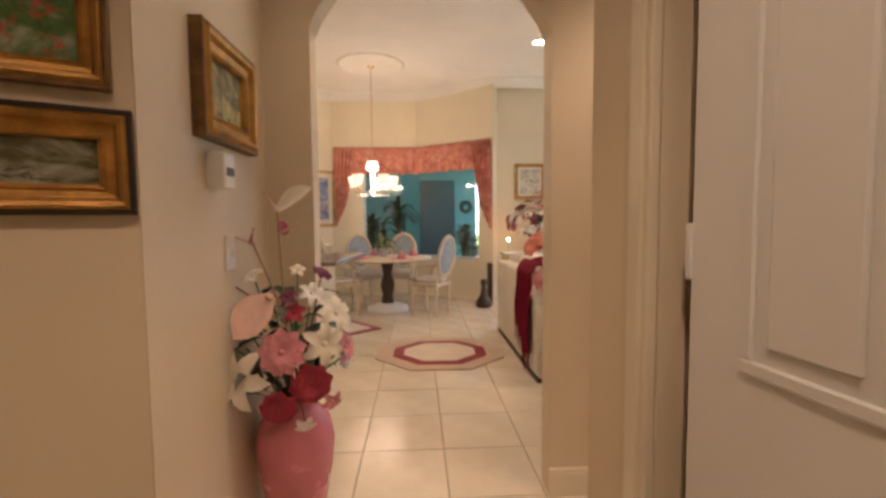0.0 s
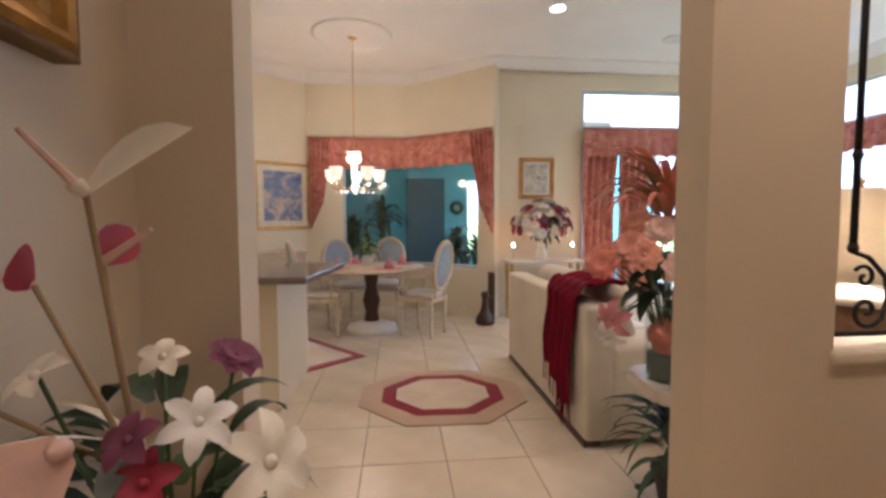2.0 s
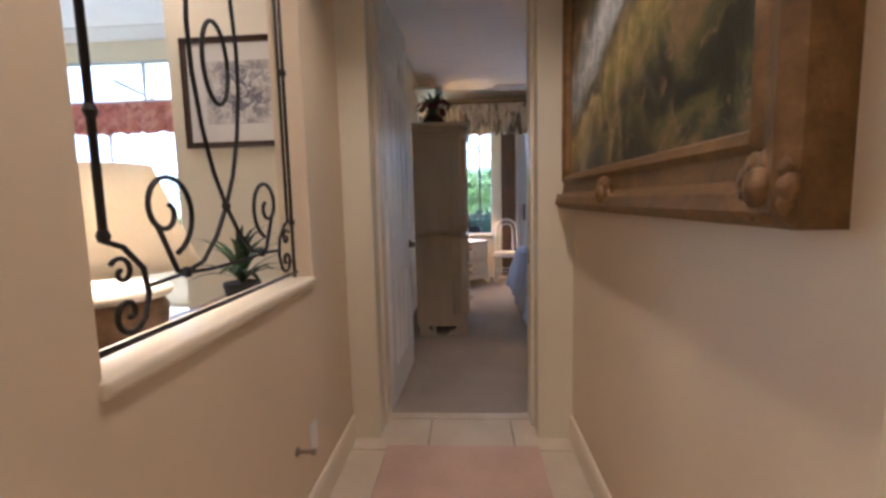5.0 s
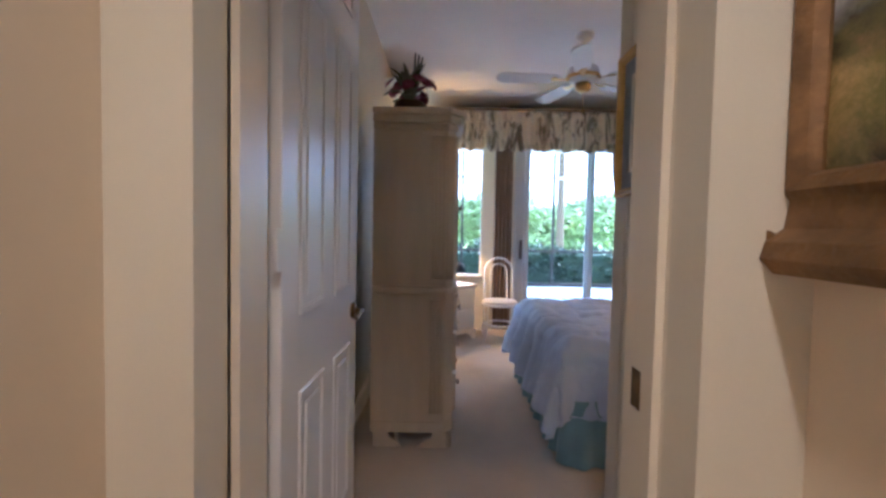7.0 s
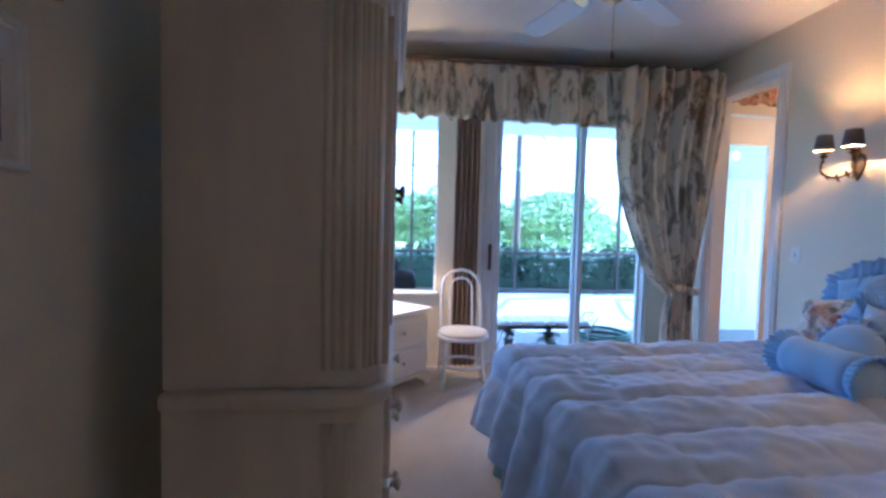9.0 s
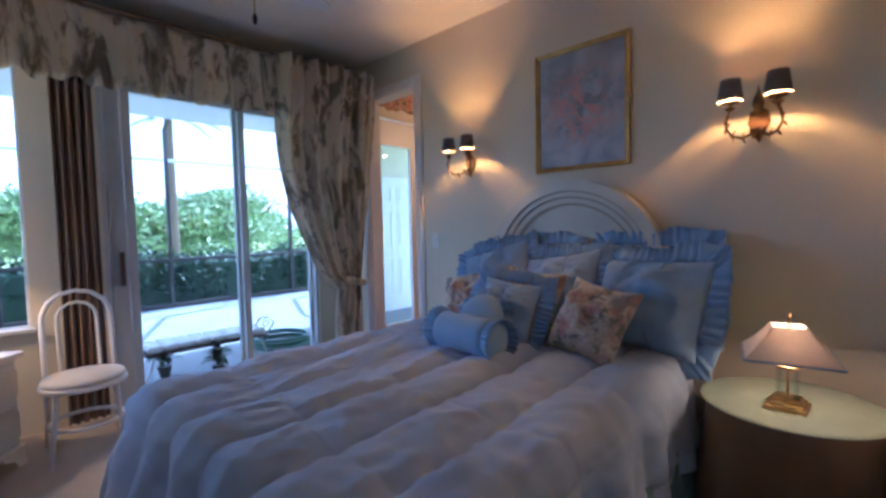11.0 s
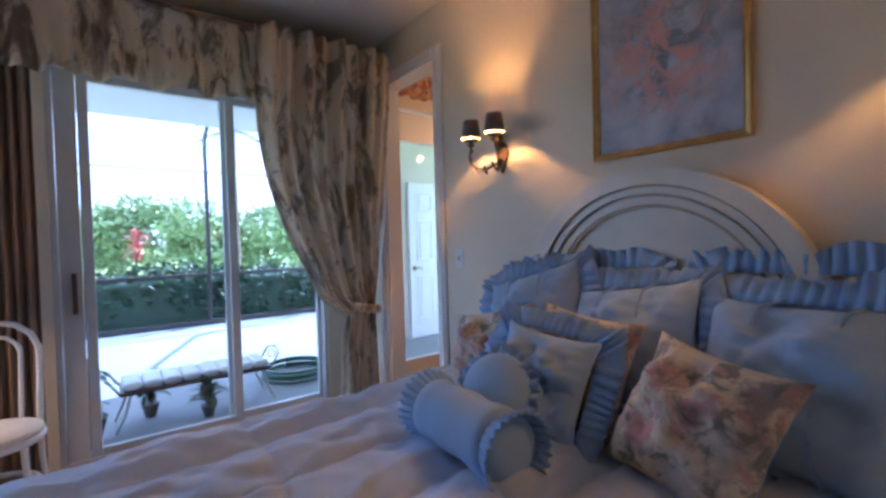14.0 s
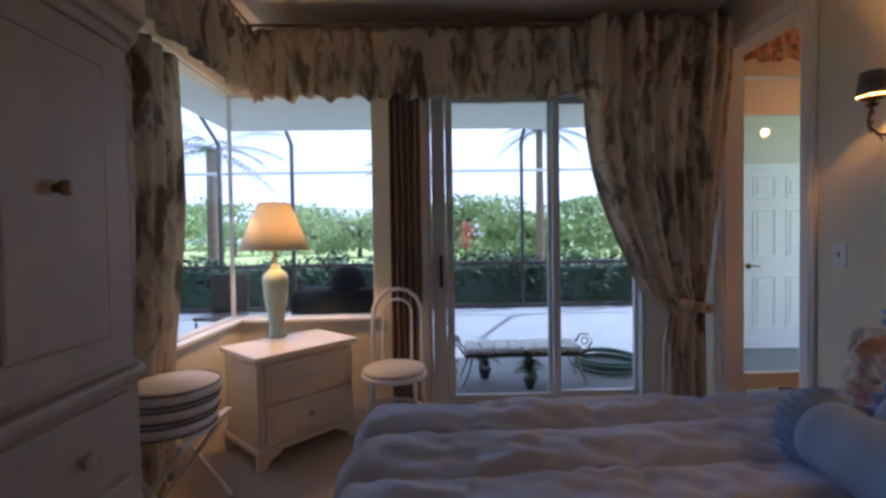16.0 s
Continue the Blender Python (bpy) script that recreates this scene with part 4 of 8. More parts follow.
def skirt(u, v):
    # round three sides: along one side, the foot, and back
    w, l = 0.80, FOOT + 0.03 + 1.30
    total = 2 * l + 2 * w
    s = u * total
    if s < l:
        p, n = Vector((BX - w, -1.30 + s, 0)), Vector((-1, 0, 0))
    elif s < l + 2 * w:
        p, n = Vector((BX - w + s - l, FOOT + 0.03, 0)), Vector((0, 1, 0))
    else:
        p, n = Vector((BX + w, FOOT + 0.03 - (s - l - 2 * w), 0)), Vector((1, 0, 0))
    fold = math.sin(s * 46) * 0.018 + 0.01 * math.sin(s * 17)
    p += n * (fold * (0.3 + 0.7 * v) + 0.03 * v)
    p.z = 0.36 - 0.345 * v
    return p


part("bed_skirt", cloth_grid(420, 5, skirt), "bedskirt_teal", bed, "gathered teal-blue bed skirt", True)


def ring_arch(r0, r1, y0, y1, cz, sx, sz, steps=40):
    """An arched band between two radii, standing in the xz plane."""
    bm = bmesh.new()
    rows = []
    for k in range(steps + 1):
        a = math.pi * k / steps
        rows.append([bm.verts.new((BX + r * sx * math.cos(a), y, cz + r * sz * math.sin(a))) for r, y in ((r0, y0), (r0, y1), (r1, y1), (r1, y0))])
    for p, q in zip(rows, rows[1:]):
        for k in range(4):
            bm.faces.new((p[k], p[(k + 1) % 4], q[(k + 1) % 4], q[k]))
    bm.faces.new(rows[0])
    bm.faces.new(rows[-1][::-1])
    return bm


hb = thing("headboard", (BX, BY + 0.05, 0), "cream painted arched headboard with gilt lines", "headboard")
cz, RW, RH = 1.00, 0.57, 0.53
bm = ring_arch(0.0, 0.72, BY + 0.012, BY + 0.035, cz, RW, RH)
part("back_panel", bm, "headboard_paint", hb)
part("lower_panel", box(BX - 0.76, BY + 0.012, 0.25, BX + 0.76, BY + 0.04, cz, 0.004), "headboard_paint", hb)
for r0, r1, d, mt in ((0.72, 0.745, 0.050, "headboard_gilt"), (0.745, 0.80, 0.058, "headboard_paint"), (0.80, 0.82, 0.050, "headboard_gilt"), (0.82, 0.87, 0.070, "headboard_paint"), (0.87, 0.885, 0.060, "headboard_gilt"), (0.885, 1.0, 0.085, "headboard_paint")):
    part("arch_band", ring_arch(r0, r1, BY + 0.010, BY + d, cz, RW, RH), mt, hb)
for sx in (-1, 1):
    part("post", box(BX + sx * 0.73 - 0.04, BY + 0.008, 0, BX + sx * 0.73 + 0.04, BY + 0.065, 1.0, 0.008), "headboard_paint", hb)


def pillow_bm(w, h, t, n=32, slump=0.0):
    bm = bmesh.new()
    for side in (-1, 1):
        vs = []
        for i in range(n + 1):
            row = []
            for j in range(n + 1):
                u, v = i / n * 2 - 1, j / n * 2 - 1
                pinch = 1 - 0.07 * (1 - abs(u) ** 2) * 0 - 0.11 * (abs(v) ** 2 * (1 - u * u))
                x, z = u * w / 2 * (1 - 0.10 * (1 - v * v) * abs(u)), v * h / 2 * pinch
                puff = max(0.0, (1 - abs(u) ** 2.4) * (1 - abs(v) ** 2.4)) ** 0.72 * 1.25
                wr = noise.noise(Vector((u * 2.2 + w * 9, v * 2.2, side * 2.0))) * 0.05 + noise.noise(Vector((u * 5 + 2 * v, v * 9 + h * 5, side * 5.0))) * 0.022 + noise.noise(Vector((u * 15, v * 11 + w * 7, side * 3.0))) * 0.007
                row.append(bm.verts.new((x, side * (t / 2 * puff + wr * puff), z - slump * t * puff * (v > 0))))
            vs.append(row)
        for i in range(n):
            for j in range(n):
                bm.faces.new((vs[i][j], vs[i + 1][j], vs[i + 1][j + 1], vs[i][j + 1]))
    bmesh.ops.remove_doubles(bm, verts=bm.verts, dist=1e-4)
    return bm


def ruffle_bm(w, h, width, waves=50, amp=0.012):
    """A gathered flange round a w by h pillow, in the xz plane."""
    n = 400
    bm = bmesh.new()
    per = 2 * (w + h)
    rows = []
    for k in range(n):
        s = k / n * per
        if s < w:
            p, o = (-w / 2 + s, -h / 2), (0, -1)
        elif s < w + h:
            p, o = (w / 2, -h / 2 + s - w), (1, 0)
        elif s < 2 * w + h:
            p, o = (w / 2 - (s - w - h), h / 2), (0, 1)
        else:
            p, o = (-w / 2, h / 2 - (s - 2 * w - h)), (-1, 0)
        corner = min(abs(abs(p[0]) - w / 2) / 0.06 + abs(abs(p[1]) - h / 2) / 0.06, 1)
        d = Vector((p[0] / (w / 2), p[1] / (h / 2))).normalized() if corner < 1 else Vector(o)
        row = []
        for q in range(4):
            f = q / 3
            wob = amp * (0.35 + 0.65 * f) * math.sin(s / per * math.tau * waves + 1.4 * math.sin(s * 9)) + 0.022 * f * f * math.sin(s * 5.3 + w * 20)
            row.append(bm.verts.new((p[0] * 0.96 + d[0] * width * f, wob - 0.006, p[1] * 0.96 + d[1] * width * f * (1 + 0.18 * math.sin(s * 13)) + 0.010 * f * math.sin(s * 31))))
        rows.append(row)
    for k in range(n):
        a, b = rows[k], rows[(k + 1) % n]
        for q in range(3):
            bm.faces.new((a[q], a[q + 1], b[q + 1], b[q]))
    return bm


def pillow(name, place, w, h, t, lean, turn, roll, cloth, label, ruffle=0.0, ruffle_cloth="ruffle_blue", seams=0):
    ob = thing(name, (0, 0, 0), label, "pillow", "bed pillows")
    part("cushion", pillow_bm(w, h, t), cloth, ob, "", True)
    if ruffle:
        solid(part("ruffle", ruffle_bm(w, h, ruffle), ruffle_cloth, ob, "gathered blue ruffle", True), 0.003)
    for k in range(seams):
        x = (k + 1) / (seams + 1) * w - w / 2
        bm = tube([(x + 0.01 * math.sin(j * 0.7), t / 2 * max(0.0, 1 - abs(2 * x / w) ** 4) ** 0.6 * max(0.0, 1 - abs(j / 8 * 2 - 1) ** 4) ** 0.6 + 0.002, (j / 8 - 0.5) * h * 0.98) for j in range(9)], 0.005, 6)
        part("seam", bm, "ruffle_blue", ob, "", True)
    ob.matrix_basis = pose(*place, lean, roll, turn)
    return ob


LEAN = "pale blue ruffled pillow sham leaning on the headboard"
pillow("pillow_sham", (5.27, -1.19, 0.92), 0.50, 0.44, 0.20, 20, 8, 17, "sham_blue", LEAN, 0.075, seams=2)
pillow("pillow_sham", (4.82, -1.17, 0.885), 0.50, 0.46, 0.22, 24, -2, 9, "sham_blue", LEAN, 0.075, seams=2)
pillow("pillow_sham", (4.31, -1.10, 0.87), 0.58, 0.48, 0.24, 27, -12, 2, "sham_blue", LEAN, 0.09, seams=2)
pillow("pillow_sham", (5.10, -1.31, 0.93), 0.66, 0.44, 0.12, 9, 1, 2, "sham_blue", "pale blue ruffled pillow sham standing behind the others", 0.07)
pillow("pillow_sham", (4.36, -1.30, 0.93), 0.60, 0.46, 0.12, 9, -4, 1, "sham_blue", "pale blue ruffled pillow sham standing behind the others", 0.08)
pillow("throw_pillow", (5.26, -0.91, 0.82), 0.40, 0.38, 0.15, 26, 14, 12, "floral_pillow", "square floral-print throw pillow behind the blue ones")
pillow("throw_pillow", (4.86, -0.91, 0.84), 0.40, 0.40, 0.13, 22, -4, -4, "floral_pillow", "square floral-print throw pillow partly hidden", 0.0)
pillow("throw_pillow", (4.90, -0.77, 0.82), 0.34, 0.34, 0.14, 25, 8, -6, "sham_blue", "square pale blue throw pillow with a wide ruffle", 0.085)
pillow("throw_pillow", (4.44, -0.80, 0.82), 0.38, 0.38, 0.17, 30, -14, -7, "floral_pillow", "square floral-print throw pillow leaning on a sham")
rp = thing("round_pillow", (0, 0, 0), "small round pale blue pillow with a gathered edge", "pillow", "bed pillows")
part("cushion", put(lathe([(0.0, -0.06), (0.05, -0.058), (0.09, -0.045), (0.118, -0.022), (0.125, 0.0), (0.118, 0.022), (0.09, 0.045), (0.05, 0.058), (0.0, 0.06)], 28, closed=False), pose(0, 0, 0, 90, 0, 0)), "sham_blue", rp, "", True)


def round_ruffle(u, v):
    a = u * math.tau
    rad = 0.118 + 0.034 * v * (1 + 0.12 * math.sin(a * 5))
    return rad * math.cos(a), 0.014 * (0.3 + 0.7 * v) * math.sin(a * 23 + math.sin(a * 3)), rad * math.sin(a)


solid(part("ruffle", cloth_grid(200, 4, round_ruffle), "ruffle_blue", rp, "gathered blue ruffle", True), 0.003)
rp.matrix_basis = pose(4.96, -0.64, 0.80, 28, 0, 8)
bo = thing("bolster_pillow", (0, 0, 0), "pale blue bolster pillow with ruffled striped ends", "pillow", "bed pillows")
prof = [(0.0, -0.215), (0.06, -0.212), (0.095, -0.20), (0.105, -0.17)] + [(0.108 + 0.004 * math.sin(k * 1.3), -0.17 + k * 0.034) for k in range(11)] + [(0.105, 0.17), (0.095, 0.20), (0.06, 0.212), (0.0, 0.215)]
part("cushion", put(lathe(prof, 30, closed=False), pose(0, 0, 0, 0, 90, 0)), "sham_blue", bo, "", True)
for sx in (-1, 1):
    def flare(u, v, sx=sx):
        a = u * math.tau
        r = 0.098 + 0.028 * v + 0.008 * v * math.sin(a * 26)
        return sx * (0.165 + 0.07 * v + 0.006 * v * math.cos(a * 26)), r * math.cos(a), r * math.sin(a)
    solid(part("ruffle", cloth_grid(208, 4, flare), "ruffle_blue", bo, "gathered blue ruffle", True), 0.003)
bo.matrix_basis = pose(4.93, -0.50, 0.745, 0, 0, -5) @ Matrix.Diagonal((0.95, 0.84, 0.84, 1))


def picture(name, centre, turn, w, h, fw, depth, frame_mat, art_mat, label, mats=(), edge=None, group="", tilt=0.0):
    """A framed picture in the local xz plane, facing local -y, its back on local y = 0."""
    ob = thing(name, (0, 0, 0), label, "picture", group)
    steps = [(0.0, 0.0), (0.0, depth * 0.75), (fw * 0.15, depth), (fw * 0.32, depth * 0.92), (fw * 0.45, depth * 0.60), (fw * 0.72, depth * 0.52), (fw * 0.82, depth * 0.66), (fw * 0.95, depth * 0.5), (fw, depth * 0.30), (fw, 0.0)]
    corners = [(-1, -1), (1, -1), (1, 1), (-1, 1)]
    for k in range(4):
        bm = bmesh.new()
        c0, c1 = corners[k], corners[(k + 1) % 4]
        ra = [bm.verts.new((c0[0] * (w / 2 - i), -d, c0[1] * (h / 2 - i))) for i, d in steps]
        rb = [bm.verts.new((c1[0] * (w / 2 - i), -d, c1[1] * (h / 2 - i))) for i, d in steps]
        for j in range(len(steps) - 1):
            bm.faces.new((ra[j], ra[j + 1], rb[j + 1], rb[j]))
        part("frame_bar", bm, frame_mat, ob)
    if edge:
        for x0, z0, x1, z1 in ((-w / 2 - 0.012, -h / 2 - 0.012, w / 2 + 0.012, -h / 2), (-w / 2 - 0.012, h / 2, w / 2 + 0.012, h / 2 + 0.012), (-w / 2 - 0.012, -h / 2, -w / 2, h / 2), (w / 2, -h / 2, w / 2 + 0.012, h / 2)):
            part("outer_edge", box(x0, -depth * 0.8, z0, x1, 0, z1, 0.002, 1), edge, ob)
    iw, ih, d = w / 2 - fw + 0.004, h / 2 - fw + 0.004, depth * 0.25
    for mt, mw in mats:
        bm = bmesh.new()
        outer = [bm.verts.new((x * iw, -d, z * ih)) for x, z in corners]
        inner = [bm.verts.new((x * (iw - mw), -d, z * (ih - mw))) for x, z in corners]
        lip = [bm.verts.new((x * (iw - mw + 0.002), -d + 0.003, z * (ih - mw + 0.002))) for x, z in corners]
        for k in range(4):
            q = (k + 1) % 4
            bm.faces.new((outer[k], outer[q], inner[q], inner[k]))
            bm.faces.new((inner[k], inner[q], lip[q], lip[k]))
        part("mat", bm, mt, ob)
        iw, ih, d = iw - mw, ih - mw, d - 0.002
    part("canvas", box(-iw - 0.003, -d + 0.001, -ih - 0.003, iw + 0.003, -d + 0.004, ih + 0.003), art_mat, ob)
    ob.matrix_basis = pose(*centre, 0, tilt, turn)
    return ob


picture("framed_picture", (4.806, BY, 1.967), 180, 0.60, 0.74, 0.028, 0.025, "gilt_thin", "art_flowers", "framed flower painting in a slim gilt frame above the bed")
picture("framed_picture", (3.24, REC, 1.63), 180, 0.31, 0.50, 0.03, 0.025, "gilt_thin", "art_botanic", "framed print with a blue mat in a gold wood frame", [("blue_mat", 0.055), ("linen_mat", 0.02)])
picture("framed_picture", (4.00, BW, 1.49), 0, 0.20, 0.25, 0.018, 0.015, "white_plastic", "art_birds", "small white-framed keepsake hung beside the armoire", [("linen_mat", 0.03)])
picture("framed_picture", (4.02, BW, 1.92), 0, 0.32, 0.46, 0.03, 0.02, "gilt_thin", "art_botanic", "gold-framed print hung beside the armoire", [("linen_mat", 0.04)])


def sconce(x):
    ob = thing("wall_sconce", (x, BY, 1.7), "antique brass two-arm wall sconce with dark shades, lit", "sconce", "bedroom sconces")
    y = BY + 0.15
    bm = prism([(0.0, 0.055), (0.035, 0.03), (0.045, -0.02), (0.02, -0.075), (0.0, -0.115), (-0.02, -0.075), (-0.045, -0.02), (-0.035, 0.03)], 0, 0.018, 0.003)
    part("backplate", put(bm, pose(x, BY, 1.74, 90, 0, 180)), "antique_brass", ob)
    part("finial", lathe([(0.0, 0), (0.016, 0.01), (0.024, 0.04), (0.016, 0.075), (0.006, 0.10), (0.0, 0.13)], 12, (x, BY + 0.035, 1.76)), "antique_brass", ob)
    for s in (-1, 1):
        sx = x + s * 0.088
        pts = [(x, BY + 0.015, 1.70), (x + s * 0.02, BY + 0.05, 1.665), (x + s * 0.05, BY + 0.09, 1.645), (x + s * 0.085, BY + 0.125, 1.655), (x + s * 0.105, y - 0.005, 1.69), (x + s * 0.100, y, 1.73), (sx, y, 1.765)]
        arm = part("arm", tube(pts, 0.006, 8), "antique_brass", ob, "", True)
        for k in range(1, 6):
            p = Vector(pts[k])
            for t in (-1, 1):
                part("leaf", put(prism([(0, 0), (0.010, 0.010), (0.004, 0.030), (-0.006, 0.018)], -0.001, 0.001), Matrix.Translation(p) @ pose(0, 0, 0, 70 * t, 25 * s, 40 * k)), "antique_brass", arm)
        part("candle_cup", lathe([(0.0, 0), (0.012, 0.0), (0.024, 0.012), (0.010, 0.016), (0.010, 0.045), (0.0, 0.045)], 14, (sx, y, 1.765)), "antique_brass", ob)
        part("bulb", lathe([(0.0, 0.0), (0.007, 0.004), (0.011, 0.018), (0.007, 0.034), (0.0, 0.045)], 10, (sx, y, 1.812)), "bulb_glow", ob, "", True).visible_shadow = False
        sh = part("shade", lathe([(0.052, 0.0), (0.038, 0.095)], 28, (sx, y, 1.808), False), "shade_black", ob, "dark tapered cloth shade", True)
        solid(sh, 0.002)
        part("shade_lining", lathe([(0.050, 0.001), (0.0365, 0.094)], 28, (sx, y, 1.808), False), "lining_glow", sh, "glowing cream lining", True)
        # unseen pan, added to shade the wall straight below each bulb
        part("drip_pan", lathe([(0.0, 0.0), (0.030, 0.0), (0.041, 0.006), (0.043, 0.010), (0.030, 0.006), (0.0, 0.005)], 20, (sx, y, 1.793)), "antique_brass", ob, "", True)
    return ob


for x, _ in SCONCES:
    sconce(x)


# bedside table with a round glass top
nt = thing("bedside_table", (3.73, -0.95, 0), "round draped bedside table with a pale green glass top", "table")
part("glass_top", lathe([(0.0, 0.0), (0.285, 0.0), (0.295, 0.005), (0.295, 0.010), (0.285, 0.014), (0.0, 0.014)], 48, (3.73, -0.97, 0.565)), "glass_green", nt, "pale green glass top")


def table_drape(u, v):
    a = u * math.tau
    r = 0.27 + 0.05 * v + 0.022 * v * math.sin(a * 13 + math.sin(a * 3))
    return 3.73 + r * math.cos(a), -0.97 + r * math.sin(a), 0.563 - 0.555 * v


part("table_skirt", cloth_grid(156, 8, table_drape), "drape_brown", nt, "dark gathered floor-length cloth", True)
part("table_core", lathe([(0.25, 0.0), (0.25, 0.56)], 24, (3.73, -0.97, 0.002)), "wood_dark", nt)

LMP = (3.73, -0.90)
bl = thing("bedside_lamp", (*LMP, 0.58), "brass and glass bedside lamp with a square pagoda shade, lit", "lamp")
z = 0.579
for half, h in ((0.062, 0.016), (0.050, 0.014), (0.040, 0.012)):
    part("base_step", box(LMP[0] - half, LMP[1] - half, z, LMP[0] + half, LMP[1] + half, z + h, 0.003), "brass", bl)
    z += h
for sx in (-1, 1):
    for sy in (-1, 1):
        part("glass_column", lathe([(0.008, 0), (0.008, 0.105)], 10, (LMP[0] + sx * 0.026, LMP[1] + sy * 0.026, z)), "clear_glass", bl)
part("rod", lathe([(0.004, 0), (0.004, 0.29)], 8, (*LMP, z)), "brass", bl)
part("cap", lathe([(0.0, 0), (0.036, 0.0), (0.036, 0.008), (0.014, 0.014), (0.014, 0.028), (0.0, 0.028)], 16, (*LMP, z + 0.105)), "brass", bl)
part("finial", lathe([(0.0, 0), (0.008, 0.004), (0.004, 0.012), (0.010, 0.022), (0.0, 0.034)], 12, (*LMP, 0.90)), "brass", bl)
bm = bmesh.new()
low, high = [], []
TW = radians(12)
for k in range(4):
    a = k * math.pi / 2 + math.pi / 4 + TW
    rows = []
    for r, zz in ((0.195, 0.772), (0.145, 0.808), (0.10, 0.85), (0.072, 0.882)):
        rows.append((r, zz, a))
    low.append(rows)
for k in range(4):
    p, q = low[k], low[(k + 1) % 4]
    vs = [[bm.verts.new((LMP[0] + r * math.cos(a), LMP[1] + r * math.sin(a), zz)) for r, zz, a in side] for side in (p, q)]
    for j in range(3):
        bm.faces.new((vs[0][j], vs[1][j], vs[1][j + 1], vs[0][j + 1]))
bmesh.ops.remove_doubles(bm, verts=bm.verts, dist=1e-4)
shade = part("shade", bm, "shade_silk", bl, "pleated cream silk pagoda shade")
solid(shade, 0.002)
for k in range(4):
    part("rib", tube([(LMP[0] + r * math.cos(a), LMP[1] + r * math.sin(a), zz) for r, zz, a in low[k]], 0.003, 6), "shade_cream", shade)
    a0, a1 = low[k][0][2], low[(k + 1) % 4][0][2]
    part("hem", tube([(LMP[0] + 0.195 * math.cos(a0), LMP[1] + 0.195 * math.sin(a0), 0.772), (LMP[0] + 0.195 * math.cos(a1), LMP[1] + 0.195 * math.sin(a1), 0.772)], 0.004, 6), "ruffle_blue", shade)

# the other bedside table
NX0, NX1, NY0, NY1, NZ = 5.81, 6.06, -1.38, -0.97, 0.53
n2 = thing("nightstand", (5.94, -1.17, 0), "gilt-edged nightstand with a glass top on the window side", "nightstand")
part("top", box(NX0, NY0, NZ - 0.016, NX1, NY1, NZ, 0.004), "glass_green", n2, "glass top")
part("apron", box(NX0 + 0.015, NY0 + 0.015, NZ - 0.075, NX1 - 0.015, NY1 - 0.015, NZ - 0.017, 0.004), "gilt_thin", n2)
part("shelf", box(NX0 + 0.03, NY0 + 0.03, 0.18, NX1 - 0.03, NY1 - 0.03, 0.20, 0.004), "wood_dark", n2)
for x in (NX0 + 0.03, NX1 - 0.03):
    for y in (NY0 + 0.03, NY1 - 0.03):
        part("leg", lathe([(0.012, 0), (0.018, 0.1), (0.014, 0.3), (0.02, NZ - 0.076)], 10, (x, y, 0)), "gilt_thin", n2)
ph = thing("telephone", (5.93, -1.12, NZ), "small black cordless telephone on the nightstand", "telephone")
part("handset", box(5.86, -1.15, NZ + 0.001, 6.02, -1.09, NZ + 0.028, 0.012, 3), "ebony_edge", ph)
for k in range(6):
    part("button", box(5.885 + 0.022 * (k % 3), -1.14 + 0.022 * (k // 3), NZ + 0.027, 5.899 + 0.022 * (k % 3), -1.126 + 0.022 * (k // 3), NZ + 0.031, 0.002, 1), "white_plastic", ph)

# armoire
A0, A1, AF, AB = 4.25, 5.30, 1.34, 1.80
ar = thing("armoire", (4.78, 1.6, 0), "cream painted two-part armoire with fluted corners", "armoire")


def cut_corner(g=0.0, c=0.045):
    return [(A0 - g, AB), (A0 - g, AF + c - g * 0.4), (A0 + c - g * 0.4, AF - g), (A1 - c + g * 0.4, AF - g), (A1 + g, AF + c - g * 0.4), (A1 + g, AB)]


part("plinth", prism(cut_corner(0.012), 0.09, 0.15, 0.004), "armoire_paint", ar)
for x in (A0 + 0.0, A1 - 0.16):
    for y in (AF - 0.008, AB - 0.16):
        bm = prism([(0, 0), (0.17, 0), (0.14, 0.04), (0.10, 0.06), (0.09, 0.09), (0, 0.09)] if x < 4.6 else [(0, 0), (0.17, 0), (0.17, 0.09), (0.08, 0.09), (0.07, 0.06), (0.03, 0.04)], 0, 0.02)
        part("foot", put(bm, pose(x, y + 0.02, 0, 90, 0, 0)), "armoire_paint", ar)
for y in (AF + 0.02, AB - 0.19):
    bm = prism([(0, 0), (0.17, 0), (0.13, 0.045), (0.09, 0.06), (0.08, 0.09), (0, 0.09)] if y < 1.5 else [(0, 0), (0.17, 0), (0.17, 0.09), (0.09, 0.09), (0.08, 0.06), (0.04, 0.045)], 0, 0.02)
    part("foot", put(bm, pose(A0 - 0.010, y, 0, 90, 0, 90)), "armoire_paint", ar)
part("lower_body", prism(cut_corner(0.008), 0.15, 0.885, 0.004), "armoire_paint", ar)
part("waist_moulding", prism(cut_corner(0.028), 0.885, 0.925, 0.012), "armoire_paint", ar)
part("upper_body", prism(cut_corner(0.0), 0.925, 1.80, 0.004), "armoire_paint", ar)
for z0, z1, g in ((1.80, 1.835, 0.012), (1.835, 1.88, 0.032), (1.88, 1.915, 0.05)):
    part("cornice", prism(cut_corner(g), z0, z1, 0.008), "armoire_paint", ar)
